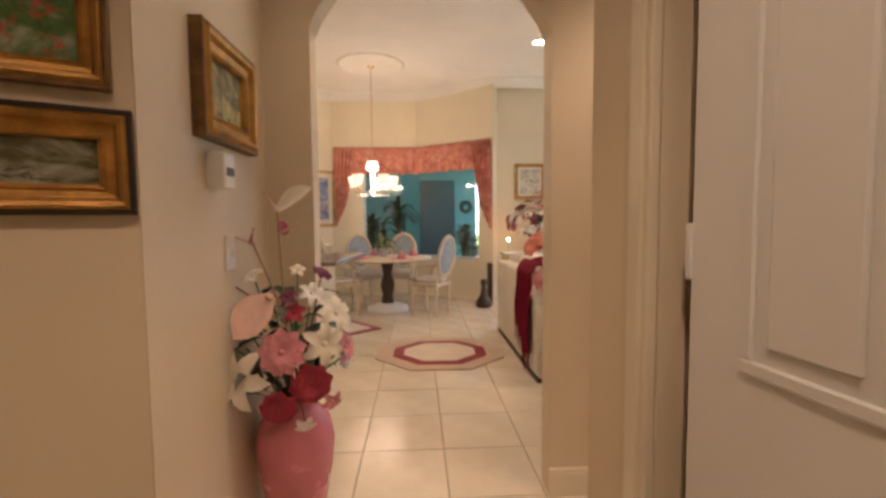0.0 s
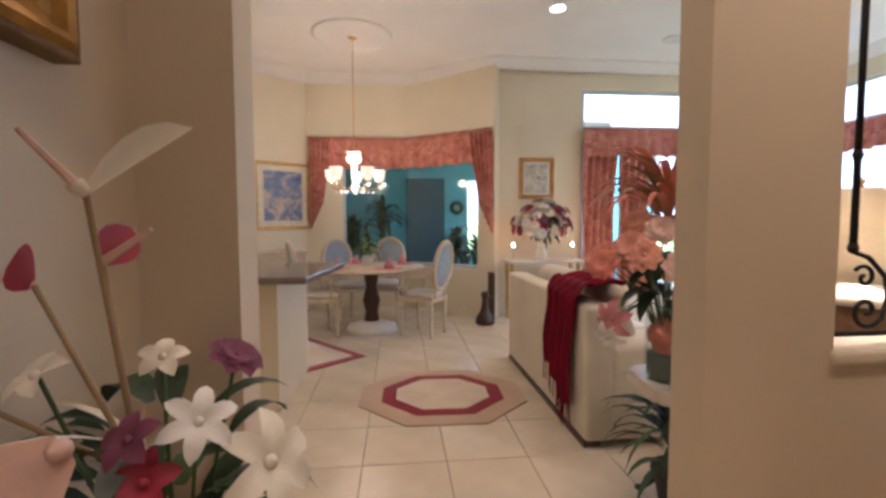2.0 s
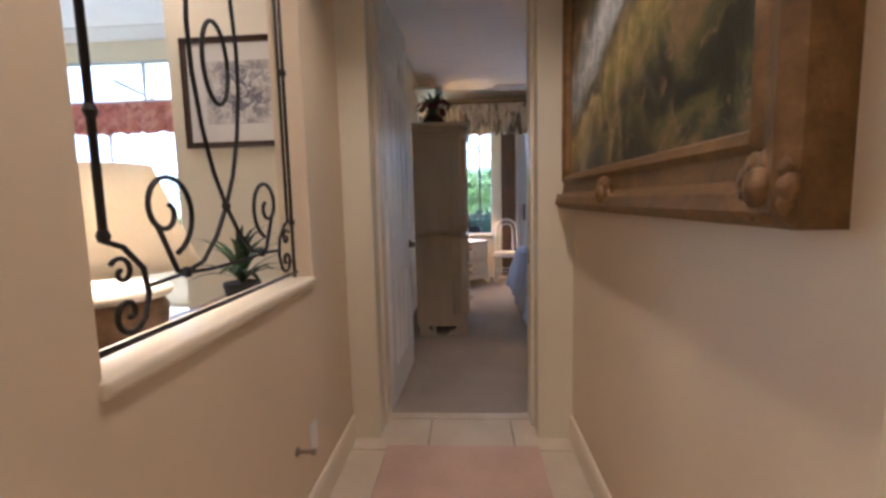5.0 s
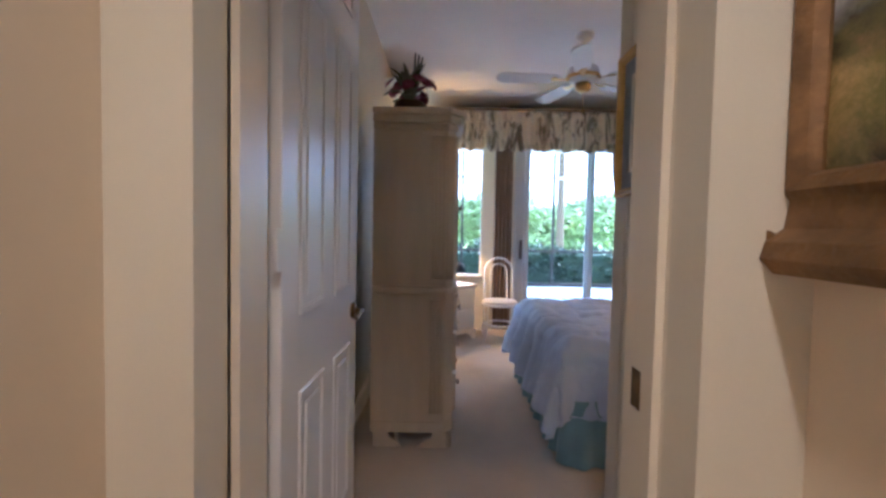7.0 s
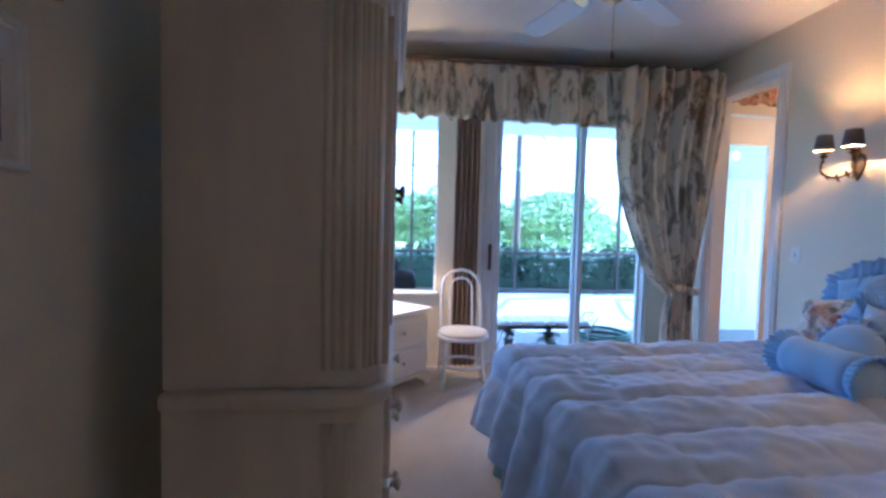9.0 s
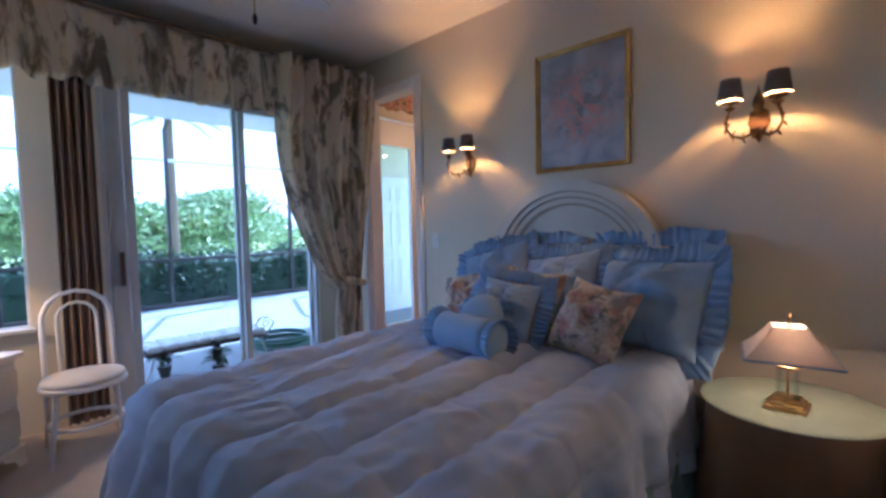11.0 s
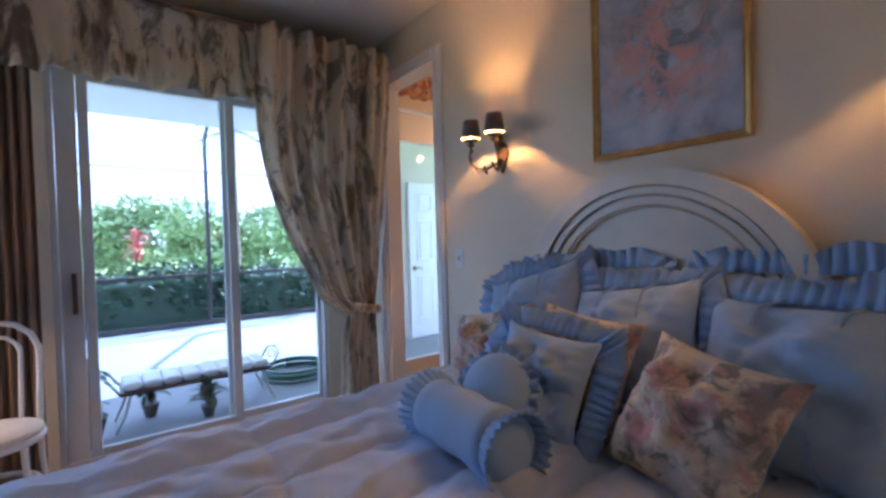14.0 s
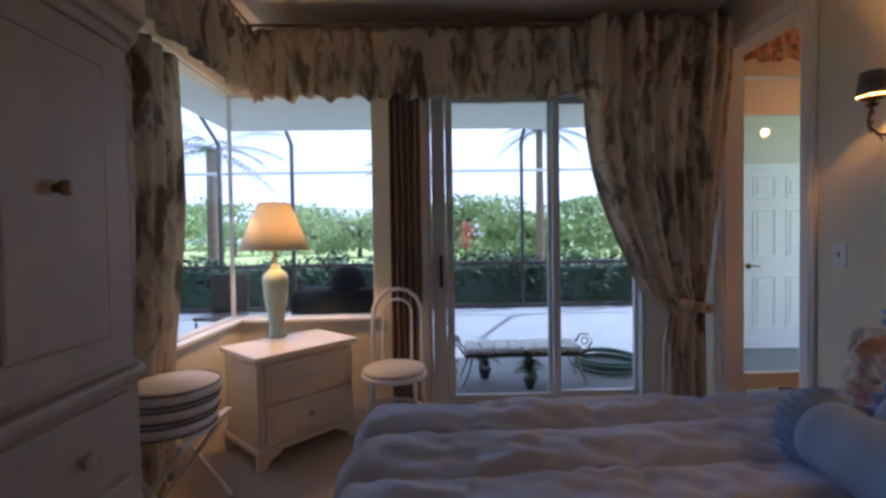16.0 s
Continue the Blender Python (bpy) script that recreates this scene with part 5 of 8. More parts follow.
for cx, cy, rz in ((A0 + 0.0225, AF + 0.0225, -45), (A1 - 0.0225, AF + 0.0225, 45)):
    for z0, z1 in ((0.20, 0.85), (0.97, 1.77)):
        for k in (-1, 0, 1):
            bm = tube([(k * 0.017, 0.0, z0), (k * 0.017, 0.0, z1)], 0.008, 8)
            part("flute", put(bm, pose(cx, cy, 0, 0, 0, rz)), "armoire_paint", ar, "", True)

for z0, z1 in ((0.20, 0.85), (0.97, 1.77)):
    for k in range(4):
        part("flute", tube([(A0 + 0.002 - (0.008 if z0 < 0.5 else 0), AF + 0.058 + k * 0.021, z0), (A0 + 0.002 - (0.008 if z0 < 0.5 else 0), AF + 0.058 + k * 0.021, z1)], 0.0085, 8), "armoire_paint", ar, "", True)
for x0, x1 in ((A0 + 0.095, 4.772), (4.778, A1 - 0.095)):
    d = part("door", box(x0, AF - 0.018, 0.95, x1, AF + 0.004, 1.785, 0.004), "armoire_paint", ar)
    part("panel", box(x0 + 0.07, AF - 0.026, 1.03, x1 - 0.07, AF - 0.016, 1.71, 0.008), "armoire_paint", d)
    kx = 4.57 if x0 < 4.5 else 4.98
    part("knob", put(lathe([(0.0, 0), (0.012, 0.0), (0.008, 0.012), (0.018, 0.02), (0.018, 0.028), (0, 0.034)], 14), pose(kx, AF - 0.024, 1.39, 90, 0, 0)), "antique_brass", d, "antique brass knob")
for z0, z1 in ((0.18, 0.40), (0.42, 0.64), (0.66, 0.87)):
    d = part("drawer", box(A0 + 0.095, AF - 0.026, z0, A1 - 0.095, AF + 0.002, z1, 0.005), "armoire_paint", ar)
    for kx in (4.55, 5.02):
        part("knob", put(lathe([(0.0, 0), (0.012, 0.0), (0.008, 0.012), (0.02, 0.02), (0.02, 0.028), (0, 0.034)], 14), pose(kx, AF - 0.026, (z0 + z1) / 2, 90, 0, 0)), "armoire_paint", d, "painted wood knob")

# chest of drawers set across the corner
dr = thing("chest_of_drawers", (0, 0, 0), "cream painted two-drawer chest standing across the window corner", "chest of drawers")
W2, DP, HT = 0.33, 0.43, 0.633
part("body", box(-W2 + 0.015, 0.012, 0.10, W2 - 0.015, DP, HT - 0.035, 0.004), "dresser_paint", dr)
part("top", box(-W2 - 0.012, -0.02, HT - 0.034, W2 + 0.012, DP + 0.01, HT, 0.007, 3), "dresser_paint", dr)
part("base_moulding", box(-W2 - 0.004, -0.008, 0.085, W2 + 0.004, DP + 0.004, 0.115, 0.006), "dresser_paint", dr)
for sx in (-1, 1):
    for yy in (-0.006, DP - 0.016):
        bm = prism([(0, 0), (0.05, 0), (0.075, 0.045), (0.14, 0.07), (0.14, 0.086), (0, 0.086)], 0, 0.02)
        part("foot", put(bm, Matrix.Translation((sx * (W2 + 0.002), yy + 0.02, 0)) @ Matrix.Diagonal((-sx, 1, 1, 1)) @ pose(0, 0, 0, 90, 0, 0)), "dresser_paint", dr)
for z0, z1 in ((0.135, 0.345), (0.365, 0.58)):
    d = part("drawer", box(-W2 + 0.05, -0.010, z0, W2 - 0.05, 0.02, z1, 0.006), "dresser_paint", dr)
    part("drawer_panel", box(-W2 + 0.085, -0.016, z0 + 0.03, W2 - 0.085, -0.006, z1 - 0.03, 0.004), "dresser_paint", d)
    part("knob", put(lathe([(0.0, 0), (0.012, 0.0), (0.008, 0.012), (0.018, 0.02), (0.018, 0.028), (0, 0.034)], 14), pose(0, -0.016, (z0 + z1) / 2, 90, 0, 0)), "dresser_paint", d)
for sx in (-1, 1):
    for zz in (0.24, 0.47):
        part("block", box(sx * (W2 - 0.035) - 0.012, -0.004, zz - 0.07, sx * (W2 - 0.035) + 0.012, 0.016, zz + 0.07, 0.004), "dresser_paint", dr)
dr.matrix_basis = pose(6.655, 1.245, 0, 0, 0, -43)

LP = (6.97, 1.545)
lp = thing("table_lamp", (*LP, HT), "celadon ceramic table lamp with a cream cone shade, lit", "lamp")
part("base", lathe([(0.0, 0), (0.062, 0.0), (0.062, 0.012), (0.050, 0.03), (0.045, 0.06), (0.055, 0.14), (0.075, 0.25), (0.085, 0.36), (0.078, 0.41), (0.045, 0.44), (0.030, 0.455), (0.036, 0.47), (0.02, 0.48), (0, 0.48)], 32, (*LP, HT)), "celadon", lp, "glazed celadon vase body", True)
part("neck", lathe([(0.012, 0), (0.012, 0.08), (0.02, 0.085), (0.02, 0.12), (0.0, 0.12)], 12, (*LP, HT + 0.48)), "brass", lp)
part("harp", tube([(LP[0] + 0.045 * math.sin(a), LP[1], HT + 0.58 + 0.12 * (1 - math.cos(a))) for a in [k * math.tau / 16 for k in range(17)]], 0.002, 6), "brass", lp)
sh = part("shade", lathe([(0.225, 0.0), (0.10, 0.31)], 40, (*LP, 1.205), False), "shade_white", lp, "cream pleated cone shade", True)
solid(sh, 0.002)
part("finial", lathe([(0, 0), (0.008, 0.004), (0.004, 0.01), (0.008, 0.02), (0, 0.03)], 10, (*LP, 1.51)), "brass", lp)

# bentwood chair
ch = thing("bentwood_chair", (0, 0, 0), "white painted bentwood chair with a padded seat", "chair")
part("seat", lathe([(0.0, 0.43), (0.17, 0.43), (0.195, 0.435), (0.20, 0.447), (0.19, 0.462), (0.0, 0.468)], 36), "chair_seat", ch, "cream padded seat", True)
part("seat_ring", lathe([(0.175, 0.405), (0.203, 0.405), (0.208, 0.42), (0.203, 0.432), (0.175, 0.432)], 36, (0, 0, 0), False), "door_paint", ch, "", True)
for a in (35, 145):
    ca, sa = math.cos(radians(a)), math.sin(radians(a))
    part("leg", tube([(ca * 0.165, -sa * 0.165, 0.43), (ca * 0.175, -sa * 0.18, 0.25), (ca * 0.21, -sa * 0.215, 0.0)], 0.015, 10, 0.75), "door_paint", ch, "", True)


def hoop(w, z0, zt, y0, yt):
    pts = []
    for k in range(25):
        t = k / 24
        if t < 0.36:
            f = t / 0.36
            pts.append((-w, y0 + (yt - y0) * f * 0.8, z0 + (zt - w - z0) * f))
        elif t > 0.64:
            f = (1 - t) / 0.36
            pts.append((w, y0 + (yt - y0) * f * 0.8, z0 + (zt - w - z0) * f))
        else:
            a = math.pi * (1 - (t - 0.36) / 0.28)
            pts.append((w * math.cos(a), y0 + (yt - y0) * (0.8 + 0.2 * math.sin(a)), zt - w + w * math.sin(a)))
    return pts


part("back_hoop", tube(hoop(0.165, 0.43, 0.93, 0.15, 0.24), 0.014, 10), "door_paint", ch, "", True)
part("inner_hoop", tube(hoop(0.095, 0.44, 0.86, 0.16, 0.235), 0.010, 10), "door_paint", ch, "", True)
for sx in (-1, 1):
    part("rear_leg", tube([(sx * 0.165, 0.15, 0.43), (sx * 0.165, 0.17, 0.25), (sx * 0.175, 0.235, 0.0)], 0.015, 10, 0.75), "door_paint", ch, "", True)
part("stretcher_ring", lathe([(0.165, 0.185), (0.18, 0.185), (0.18, 0.205), (0.165, 0.205)], 32, (0, 0, 0), False), "door_paint", ch, "", True)
ch.matrix_basis = pose(6.80, 0.755, 0, 0, 0, -92)

# folding rack with seat cushions
rk = thing("folding_rack", (6.15, 1.66, 0), "white folding wooden luggage rack with crossed legs", "rack")
for y in (1.50, 1.80):
    part("rail", box(5.93, y - 0.014, 0.415, 6.37, y + 0.014, 0.44, 0.005), "door_paint", rk)
for x in (5.97, 6.33):
    for s in (-1, 1):
        part("leg", tube([(x, 1.65 + s * 0.15, 0.425), (x + 0.012 * s, 1.65 - s * 0.16, 0.01)], 0.012, 8), "door_paint", rk)
for k in (6.05, 6.15, 6.25):
    part("strap", box(k - 0.02, 1.50, 0.439, k + 0.02, 1.80, 0.443), "chair_seat", rk)
for k in range(3):
    cu = thing("seat_cushion", (6.14, 1.66, 0.445 + k * 0.066), "round white seat cushion with dark piping, stacked", "cushion", "stacked seat cushions")
    zz = 0.444 + k * 0.066
    part("pad", lathe([(0.0, 0.0), (0.17, 0.0), (0.19, 0.012), (0.195, 0.033), (0.19, 0.054), (0.17, 0.064), (0.0, 0.066)], 36, (6.14 + 0.008 * k, 1.66 - 0.006 * k, zz)), "petal_white", cu, "", True)
    for dz in (0.010, 0.056):
        part("piping", lathe([(0.190, dz - 0.003), (0.197, dz - 0.003), (0.197, dz + 0.003), (0.190, dz + 0.003)], 36, (6.14 + 0.008 * k, 1.66 - 0.006 * k, zz), False), "shade_black", cu)

    cu.matrix_basis = Matrix.Translation((-0.14, 0.03, 0)) @ cu.matrix_basis
rk.matrix_basis = Matrix.Translation((-0.14, 0.03, 0)) @ rk.matrix_basis

# drapery
def valance(u, v, p0, p1, top, low, out=(-1, 0), folds=52, depth=0.06):
    n = Vector((*out, 0))
    p = Vector((*p0, 0)).lerp(Vector((*p1, 0)), u)
    s = u * (Vector(p1) - Vector(p0)).length
    wave = math.sin(s * folds) * 0.6 + math.sin(s * folds * 0.47 + 1.3) * 0.4
    p += n * (depth * (0.35 + 0.65 * v) * wave + 0.03 * v)
    p.z = top - (top - low) * v - v * 0.022 * (0.5 + 0.5 * math.sin(s * 23 + 0.6)) - v * 0.008 * math.sin(s * 51)
    return p


VT, VB = 2.60, 2.165
va = thing("valance", (6.85, 0.2, 2.6), "gathered floral-print valance in cream and brown hung on a dark rod", "valance")
solid(part("cloth", cloth_grid(300, 10, lambda u, v: valance(u, v, (6.86, BY + 0.05), (6.86, 1.63), VT, VB)), "toile", va, "", True), 0.004)
solid(part("side_cloth", cloth_grid(110, 10, lambda u, v: valance(u, v, (6.86, 1.63), (5.80, 1.63), VT, VB, (0, -1))), "toile", va, "", True), 0.004)
part("rod", tube([(6.84, BY + 0.02, VT + 0.012), (6.84, 1.62, VT + 0.012), (5.78, 1.62, VT + 0.012)], 0.010, 10), "carved_wood", va, "dark wooden rod")
part("board", box(6.88, BY + 0.03, VT - 0.02, LX, 1.65, VT), "trim_paint", va)
part("side_board", box(5.8, 1.66, VT - 0.02, 6.88, BW, VT), "trim_paint", va)


def tied(u, v):
    """A tied-back panel: wide at the head, gathered at the tie, free below."""
    z = 2.59 - 2.56 * v
    tie = 0.80
    if z > tie:
        f = max(0.0, (2.25 - z) / (2.25 - tie))
        left = -0.45 - 0.55 * f ** 2.0 - 0.12 * max(0, f - 0.9) * 10 * f
        right = -1.365
        if f > 0.9:
            right += 0.03 * (f - 0.9) * 10
    else:
        f = (tie - z) / tie
        left = -1.12 + 0.06 * min(1, f * 3) + 0.02 * f
        right = -1.335 - 0.02 * f
    # the head hangs before the valance, the lower part falls back to the wall
    hang = 6.70 + 0.27 * max(0.0, min(1.0, (2.30 - z) / 1.4))
    y = left + (right - left) * u
    wide = abs(right - left)
    wave = math.sin(u * 52 + 0.8 * math.sin(v * 5)) * 0.55 + math.sin(u * 27 + 1.1) * 0.45
    x = hang + (0.018 + 0.045 * min(1, wide / 0.6)) * wave
    if abs(z - tie) < 0.05:
        x = hang + (x - hang) * 0.6
    sag = 0.10 * (1 - u) * max(0, 1 - abs(z - tie - 0.02) / 0.30) if z > tie else 0
    return x, y, z - sag


cr = thing("curtain", (6.97, -1.1, 0), "floral-print full-length curtain tied back beside the sliding door", "curtain", "bedroom curtains")
solid(part("cloth", cloth_grid(140, 70, tied), "toile", cr, "", True), 0.004)
part("tieback", lathe([(0.10, -0.03), (0.115, -0.02), (0.118, 0.01), (0.112, 0.035), (0.10, 0.03)], 24, (0, 0, 0), False), "toile", cr, "gathered cloth tieback", True).matrix_basis = pose(6.97, -1.245, 0.785, 12, 0, 0) @ Matrix.Diagonal((0.62, 1.12, 1, 1))


def side_panel(u, v):
    z = 2.25 - 2.2 * v
    x = 5.74 + (0.70 - 0.12 * max(0, min(1, (1.5 - z) / 0.9))) * u + 0.06 * v * (1 - u)
    return x, 1.85 + 0.025 * math.sin(u * 40 + math.sin(v * 4)) + 0.02 * math.sin(u * 17), z


cl = thing("curtain", (5.95, 1.74, 0), "floral-print full-length curtain hanging beside the armoire", "curtain", "bedroom curtains")
solid(part("cloth", cloth_grid(80, 30, side_panel), "toile", cl, "", True), 0.004)


def brown_panel(u, v):
    return 7.20 + 0.03 * math.sin(u * 30), 0.585 + 0.215 * u, 2.30 - 2.25 * v


bp = thing("drapery", (7.2, 0.7, 0), "narrow dark brown curtain panel between window and sliding door", "curtain")
solid(part("cloth", cloth_grid(50, 12, brown_panel), "drape_brown", bp, "", True), 0.004)
part("heading_band", cloth_grid(50, 1, lambda u, v: (7.192 + 0.03 * math.sin(u * 30), 0.585 + 0.215 * u, 2.31 - 0.06 * v)), "wood_dark", bp, "stitched dark heading band", True)
bv = thing("valance", (7.1, -2.0, 2.6), "short brown floral valance over the bathroom door", "valance")
solid(part("cloth", cloth_grid(90, 6, lambda u, v: valance(u, v, (7.18, -2.75), (7.18, -1.56), 2.72, 2.50, (-1, 0), 60, 0.02)), "bath_floral", bv, "", True), 0.004)

# ceiling fan
FX, FY, FZ = 5.25, 0.35, 2.44
fa = thing("ceiling_fan", (FX, FY, FZ), "white five-blade ceiling fan with a brass trim, at rest", "ceiling fan")
part("canopy", lathe([(0.0, CEIL_B - FZ), (0.07, CEIL_B - FZ), (0.065, CEIL_B - FZ - 0.03), (0.03, CEIL_B - FZ - 0.06), (0.0, CEIL_B - FZ - 0.06)], 24, (FX, FY, FZ)), "fan_white", fa, "", True)
part("downrod", lathe([(0.012, 0.05), (0.012, CEIL_B - FZ - 0.05)], 10, (FX, FY, FZ)), "fan_white", fa)
part("motor", lathe([(0.0, 0.10), (0.06, 0.10), (0.11, 0.07), (0.125, 0.03), (0.12, -0.01), (0.08, -0.04), (0.0, -0.045)], 32, (FX, FY, FZ)), "fan_white", fa, "", True)
part("brass_band", lathe([(0.118, -0.012), (0.128, -0.006), (0.128, 0.012), (0.118, 0.018)], 32, (FX, FY, FZ), False), "brass", fa)
part("switch_housing", lathe([(0.0, -0.044), (0.06, -0.044), (0.058, -0.09), (0.03, -0.11), (0.0, -0.112)], 24, (FX, FY, FZ)), "brass", fa, "", True)
for k in range(5):
    a = radians(18 + 72 * k)
    m = pose(FX, FY, FZ - 0.01, 0, 0, math.degrees(a)) @ pose(0, 0, 0, 11, 0, 0)
    bm = prism([(0.20, -0.05), (0.30, -0.065), (0.60, -0.07), (0.655, -0.05), (0.67, 0.0), (0.655, 0.05), (0.60, 0.07), (0.30, 0.065), (0.20, 0.05)], -0.004, 0.004)
    part("blade", put(bm, m), "fan_white", fa)
    part("blade_iron", put(prism([(0.09, -0.018), (0.17, -0.012), (0.24, -0.035), (0.25, 0.0), (0.24, 0.035), (0.17, 0.012), (0.09, 0.018)], -0.010, -0.0045), m), "brass", fa)
part("pull_chain", tube([(FX, FY, FZ - 0.11), (FX, FY, FZ - 0.33)], 0.0025, 6), "brass", fa)
part("pull", lathe([(0.0, 0), (0.008, 0.008), (0.009, 0.03), (0.004, 0.045), (0.0, 0.046)], 10, (FX, FY, FZ - 0.375)), "wood_dark", fa)

# ---- foyer, hall and living room ----
RNG = random.Random(7)


def blade(length, width, bend=0.6, droop=0.0, n=7, fold=0.15, tip=1.0):
    """A leaf or petal along local +x from the origin, bending up and over."""
    bm = bmesh.new()
    rows = []
    x = z = 0.0
    ang = bend
    for k in range(n + 1):
        t = k / n
        w = width * math.sin(math.pi * min(1, t * 0.93 + 0.07)) ** (0.75 * tip) / 2
        rows.append([bm.verts.new((x, s * w, z + abs(s) * fold * w)) for s in (-1, -0.5, 0, 0.5, 1)])
        x += math.cos(ang) * length / n
        z += math.sin(ang) * length / n
        ang -= (bend + droop) / n * 1.6
    for a, b in zip(rows, rows[1:]):
        for k in range(4):
            bm.faces.new((a[k], a[k + 1], b[k + 1], b[k]))
    return bm


def bloom_mesh(kind, size, material):
    """One flower opening along local +z."""
    bm = bmesh.new()
    if kind == "lily":
        sets = [(6, size, size * 0.42, 0.75, 0.5)]
    elif kind == "round":
        sets = [(9, size * 0.85, size * 0.62, 0.35, 0.1), (7, size * 0.6, size * 0.45, 0.8, 0.0)]
    elif kind == "rose":
        sets = [(8, size * 0.9, size * 0.8, 0.5, 0.2), (7, size * 0.7, size * 0.7, 0.95, 0.0), (5, size * 0.45, size * 0.5, 1.25, 0.0)]
    elif kind == "spathe":
        sets = [(1, size * 1.5, size * 1.15, 0.2, -0.1)]
    else:
        sets = [(5, size * 0.8, size * 0.5, 0.6, 0.3)]
    for j, (n, ln, wd, bend, droop) in enumerate(sets):
        for k in range(n):
            join(bm, put(blade(ln, wd, bend, droop, 5, 0.25), pose(0, 0, 0, 0, 0, 360 * k / n + 17 * j)))
    join(bm, lathe([(0.0, 0.0), (size * 0.1, size * 0.04), (size * 0.11, size * 0.16), (0.0, size * 0.22)], 8))
    return mesh_of("bloom", bm, material, True)


BLOOMS = {}


def bloom(kind, size, material, parent, place, normal, spin=0.0):
    key = (kind, size, material)
    if key not in BLOOMS:
        BLOOMS[key] = bloom_mesh(*key)
    ob = new("flower", BLOOMS[key])
    ob.parent = parent
    ob.matrix_basis = parent.matrix_basis.inverted() @ Matrix.Translation(place) @ Vector(normal).to_track_quat("Z", "Y").to_matrix().to_4x4() @ pose(0, 0, 0, 0, 0, spin)
    return ob


LEAVES = {}


def leaf(length, width, material, parent, place, turn, lift, bend=0.5, droop=0.6, tip=1.0, name="leaf"):
    key = (length, width, material, bend, droop, tip)
    if key not in LEAVES:
        LEAVES[key] = mesh_of("leaf", blade(length, width, bend, droop, 6, 0.2, tip), material, True)
    ob = new(name, LEAVES[key])
    ob.parent = parent
    ob.matrix_basis = parent.matrix_basis.inverted() @ Matrix.Translation(place) @ pose(0, 0, 0, 0, -lift, turn)
    return ob


def stem(points, radius, parent, material="leaf_green"):
    return part("stem", tube(points, radius, 6, 0.7), material, parent, "", True)


# tall pink floor vase with silk flowers
VX, VY = -0.47, 1.70
fv = thing("floor_vase", (VX, VY, 0), "tall pink ceramic floor vase filled with silk lilies and anthuriums", "vase")
part("vase", lathe([(0.0, 0.0), (0.085, 0.0), (0.09, 0.015), (0.085, 0.05), (0.105, 0.16), (0.135, 0.32), (0.145, 0.42), (0.13, 0.50), (0.09, 0.55), (0.075, 0.57), (0.095, 0.60), (0.085, 0.60), (0.065, 0.57), (0.0, 0.55)], 36, (VX, VY, 0.001)), "vase_pink", fv, "glazed rose-pink vase body", True)
core = Vector((VX, VY, 0.80))
for x, y, z, kind, size, mt, n in ((-0.13, -0.17, -0.08, "lily", 0.135, "petal_cream", (-0.3, -1, 0.25)), (0.02, -0.20, 0.02, "round", 0.10, "petal_pink", (0.1, -1, 0.2)), (-0.02, -0.17, 0.20, "spathe", 0.12, "petal_blush", (-0.25, -1, 0.30)),
                                   (0.14, -0.14, 0.03, "lily", 0.10, "petal_cream", (0.6, -0.9, 0.1)), (0.10, -0.16, -0.10, "rose", 0.09, "petal_red", (0.3, -1, -0.1)), (0.17, -0.08, 0.12, "lily", 0.095, "petal_cream", (0.8, -0.5, 0.5)),
                                   (0.05, -0.15, 0.14, "small", 0.06, "petal_red", (0.0, -0.8, 0.6)), (0.03, -0.14, 0.19, "small", 0.055, "petal_plum", (-0.2, -0.7, 0.7)), (0.10, -0.12, 0.20, "lily", 0.06, "petal_white", (0.4, -0.7, 0.6)), (-0.16, -0.14, 0.02, "spathe", 0.07, "petal_blush", (-0.6, -0.8, 0.1)), (0.20, -0.05, -0.04, "rose", 0.06, "petal_white", (1, -0.4, 0)),
                                   (0.20, -0.08, 0.0, "round", 0.07, "petal_pink", (1, -0.5, 0.3)), (0.05, -0.10, 0.28, "small", 0.045, "petal_cream", (0.2, -0.6, 0.8)), (0.12, -0.04, 0.26, "rose", 0.05, "petal_plum", (0.5, -0.2, 0.8)),
                                   (-0.10, -0.10, 0.26, "small", 0.06, "petal_cream", (-0.4, -0.5, 0.8)), (0.0, -0.19, -0.17, "rose", 0.08, "petal_red", (0.1, -1, -0.3)), (-0.2, -0.05, 0.04, "small", 0.06, "petal_blush", (-1, -0.3, 0.2)),
                                   (0.16, -0.12, -0.18, "small", 0.06, "petal_pink", (0.6, -0.8, -0.4)), (0.08, -0.17, -0.24, "small", 0.055, "petal_white", (0.3, -0.8, -0.5)), (-0.22, -0.02, 0.16, "small", 0.05, "petal_cream", (-1, 0, 0.4))):
    p = core + Vector((x, y, z))
    bloom(kind, size, mt, fv, p, n, RNG.uniform(0, 360))
    stem([(VX + x * 0.1, VY + y * 0.1, 0.56), (VX + x * 0.5, VY + y * 0.4, 0.70 + z * 0.4), p], 0.004, fv)
for k in range(46):
    a, e = RNG.uniform(0, 360), RNG.uniform(-20, 60)
    r = RNG.uniform(0.03, 0.12)
    leaf(RNG.choice((0.12, 0.16, 0.20)), RNG.choice((0.04, 0.055)), RNG.choice(("leaf_dark", "leaf_green", "leaf_grey", "leaf_dark")), fv, (VX + r * math.cos(radians(a)), VY + r * math.sin(radians(a)), RNG.uniform(0.58, 0.98)), a, e)
for k in range(14):
    a = RNG.uniform(150, 330)
    leaf(0.20, 0.014, "petal_cream", fv, (VX, VY - 0.05, RNG.uniform(0.66, 0.95)), a, RNG.uniform(0, 35), 0.3, 0.3, name="bract")
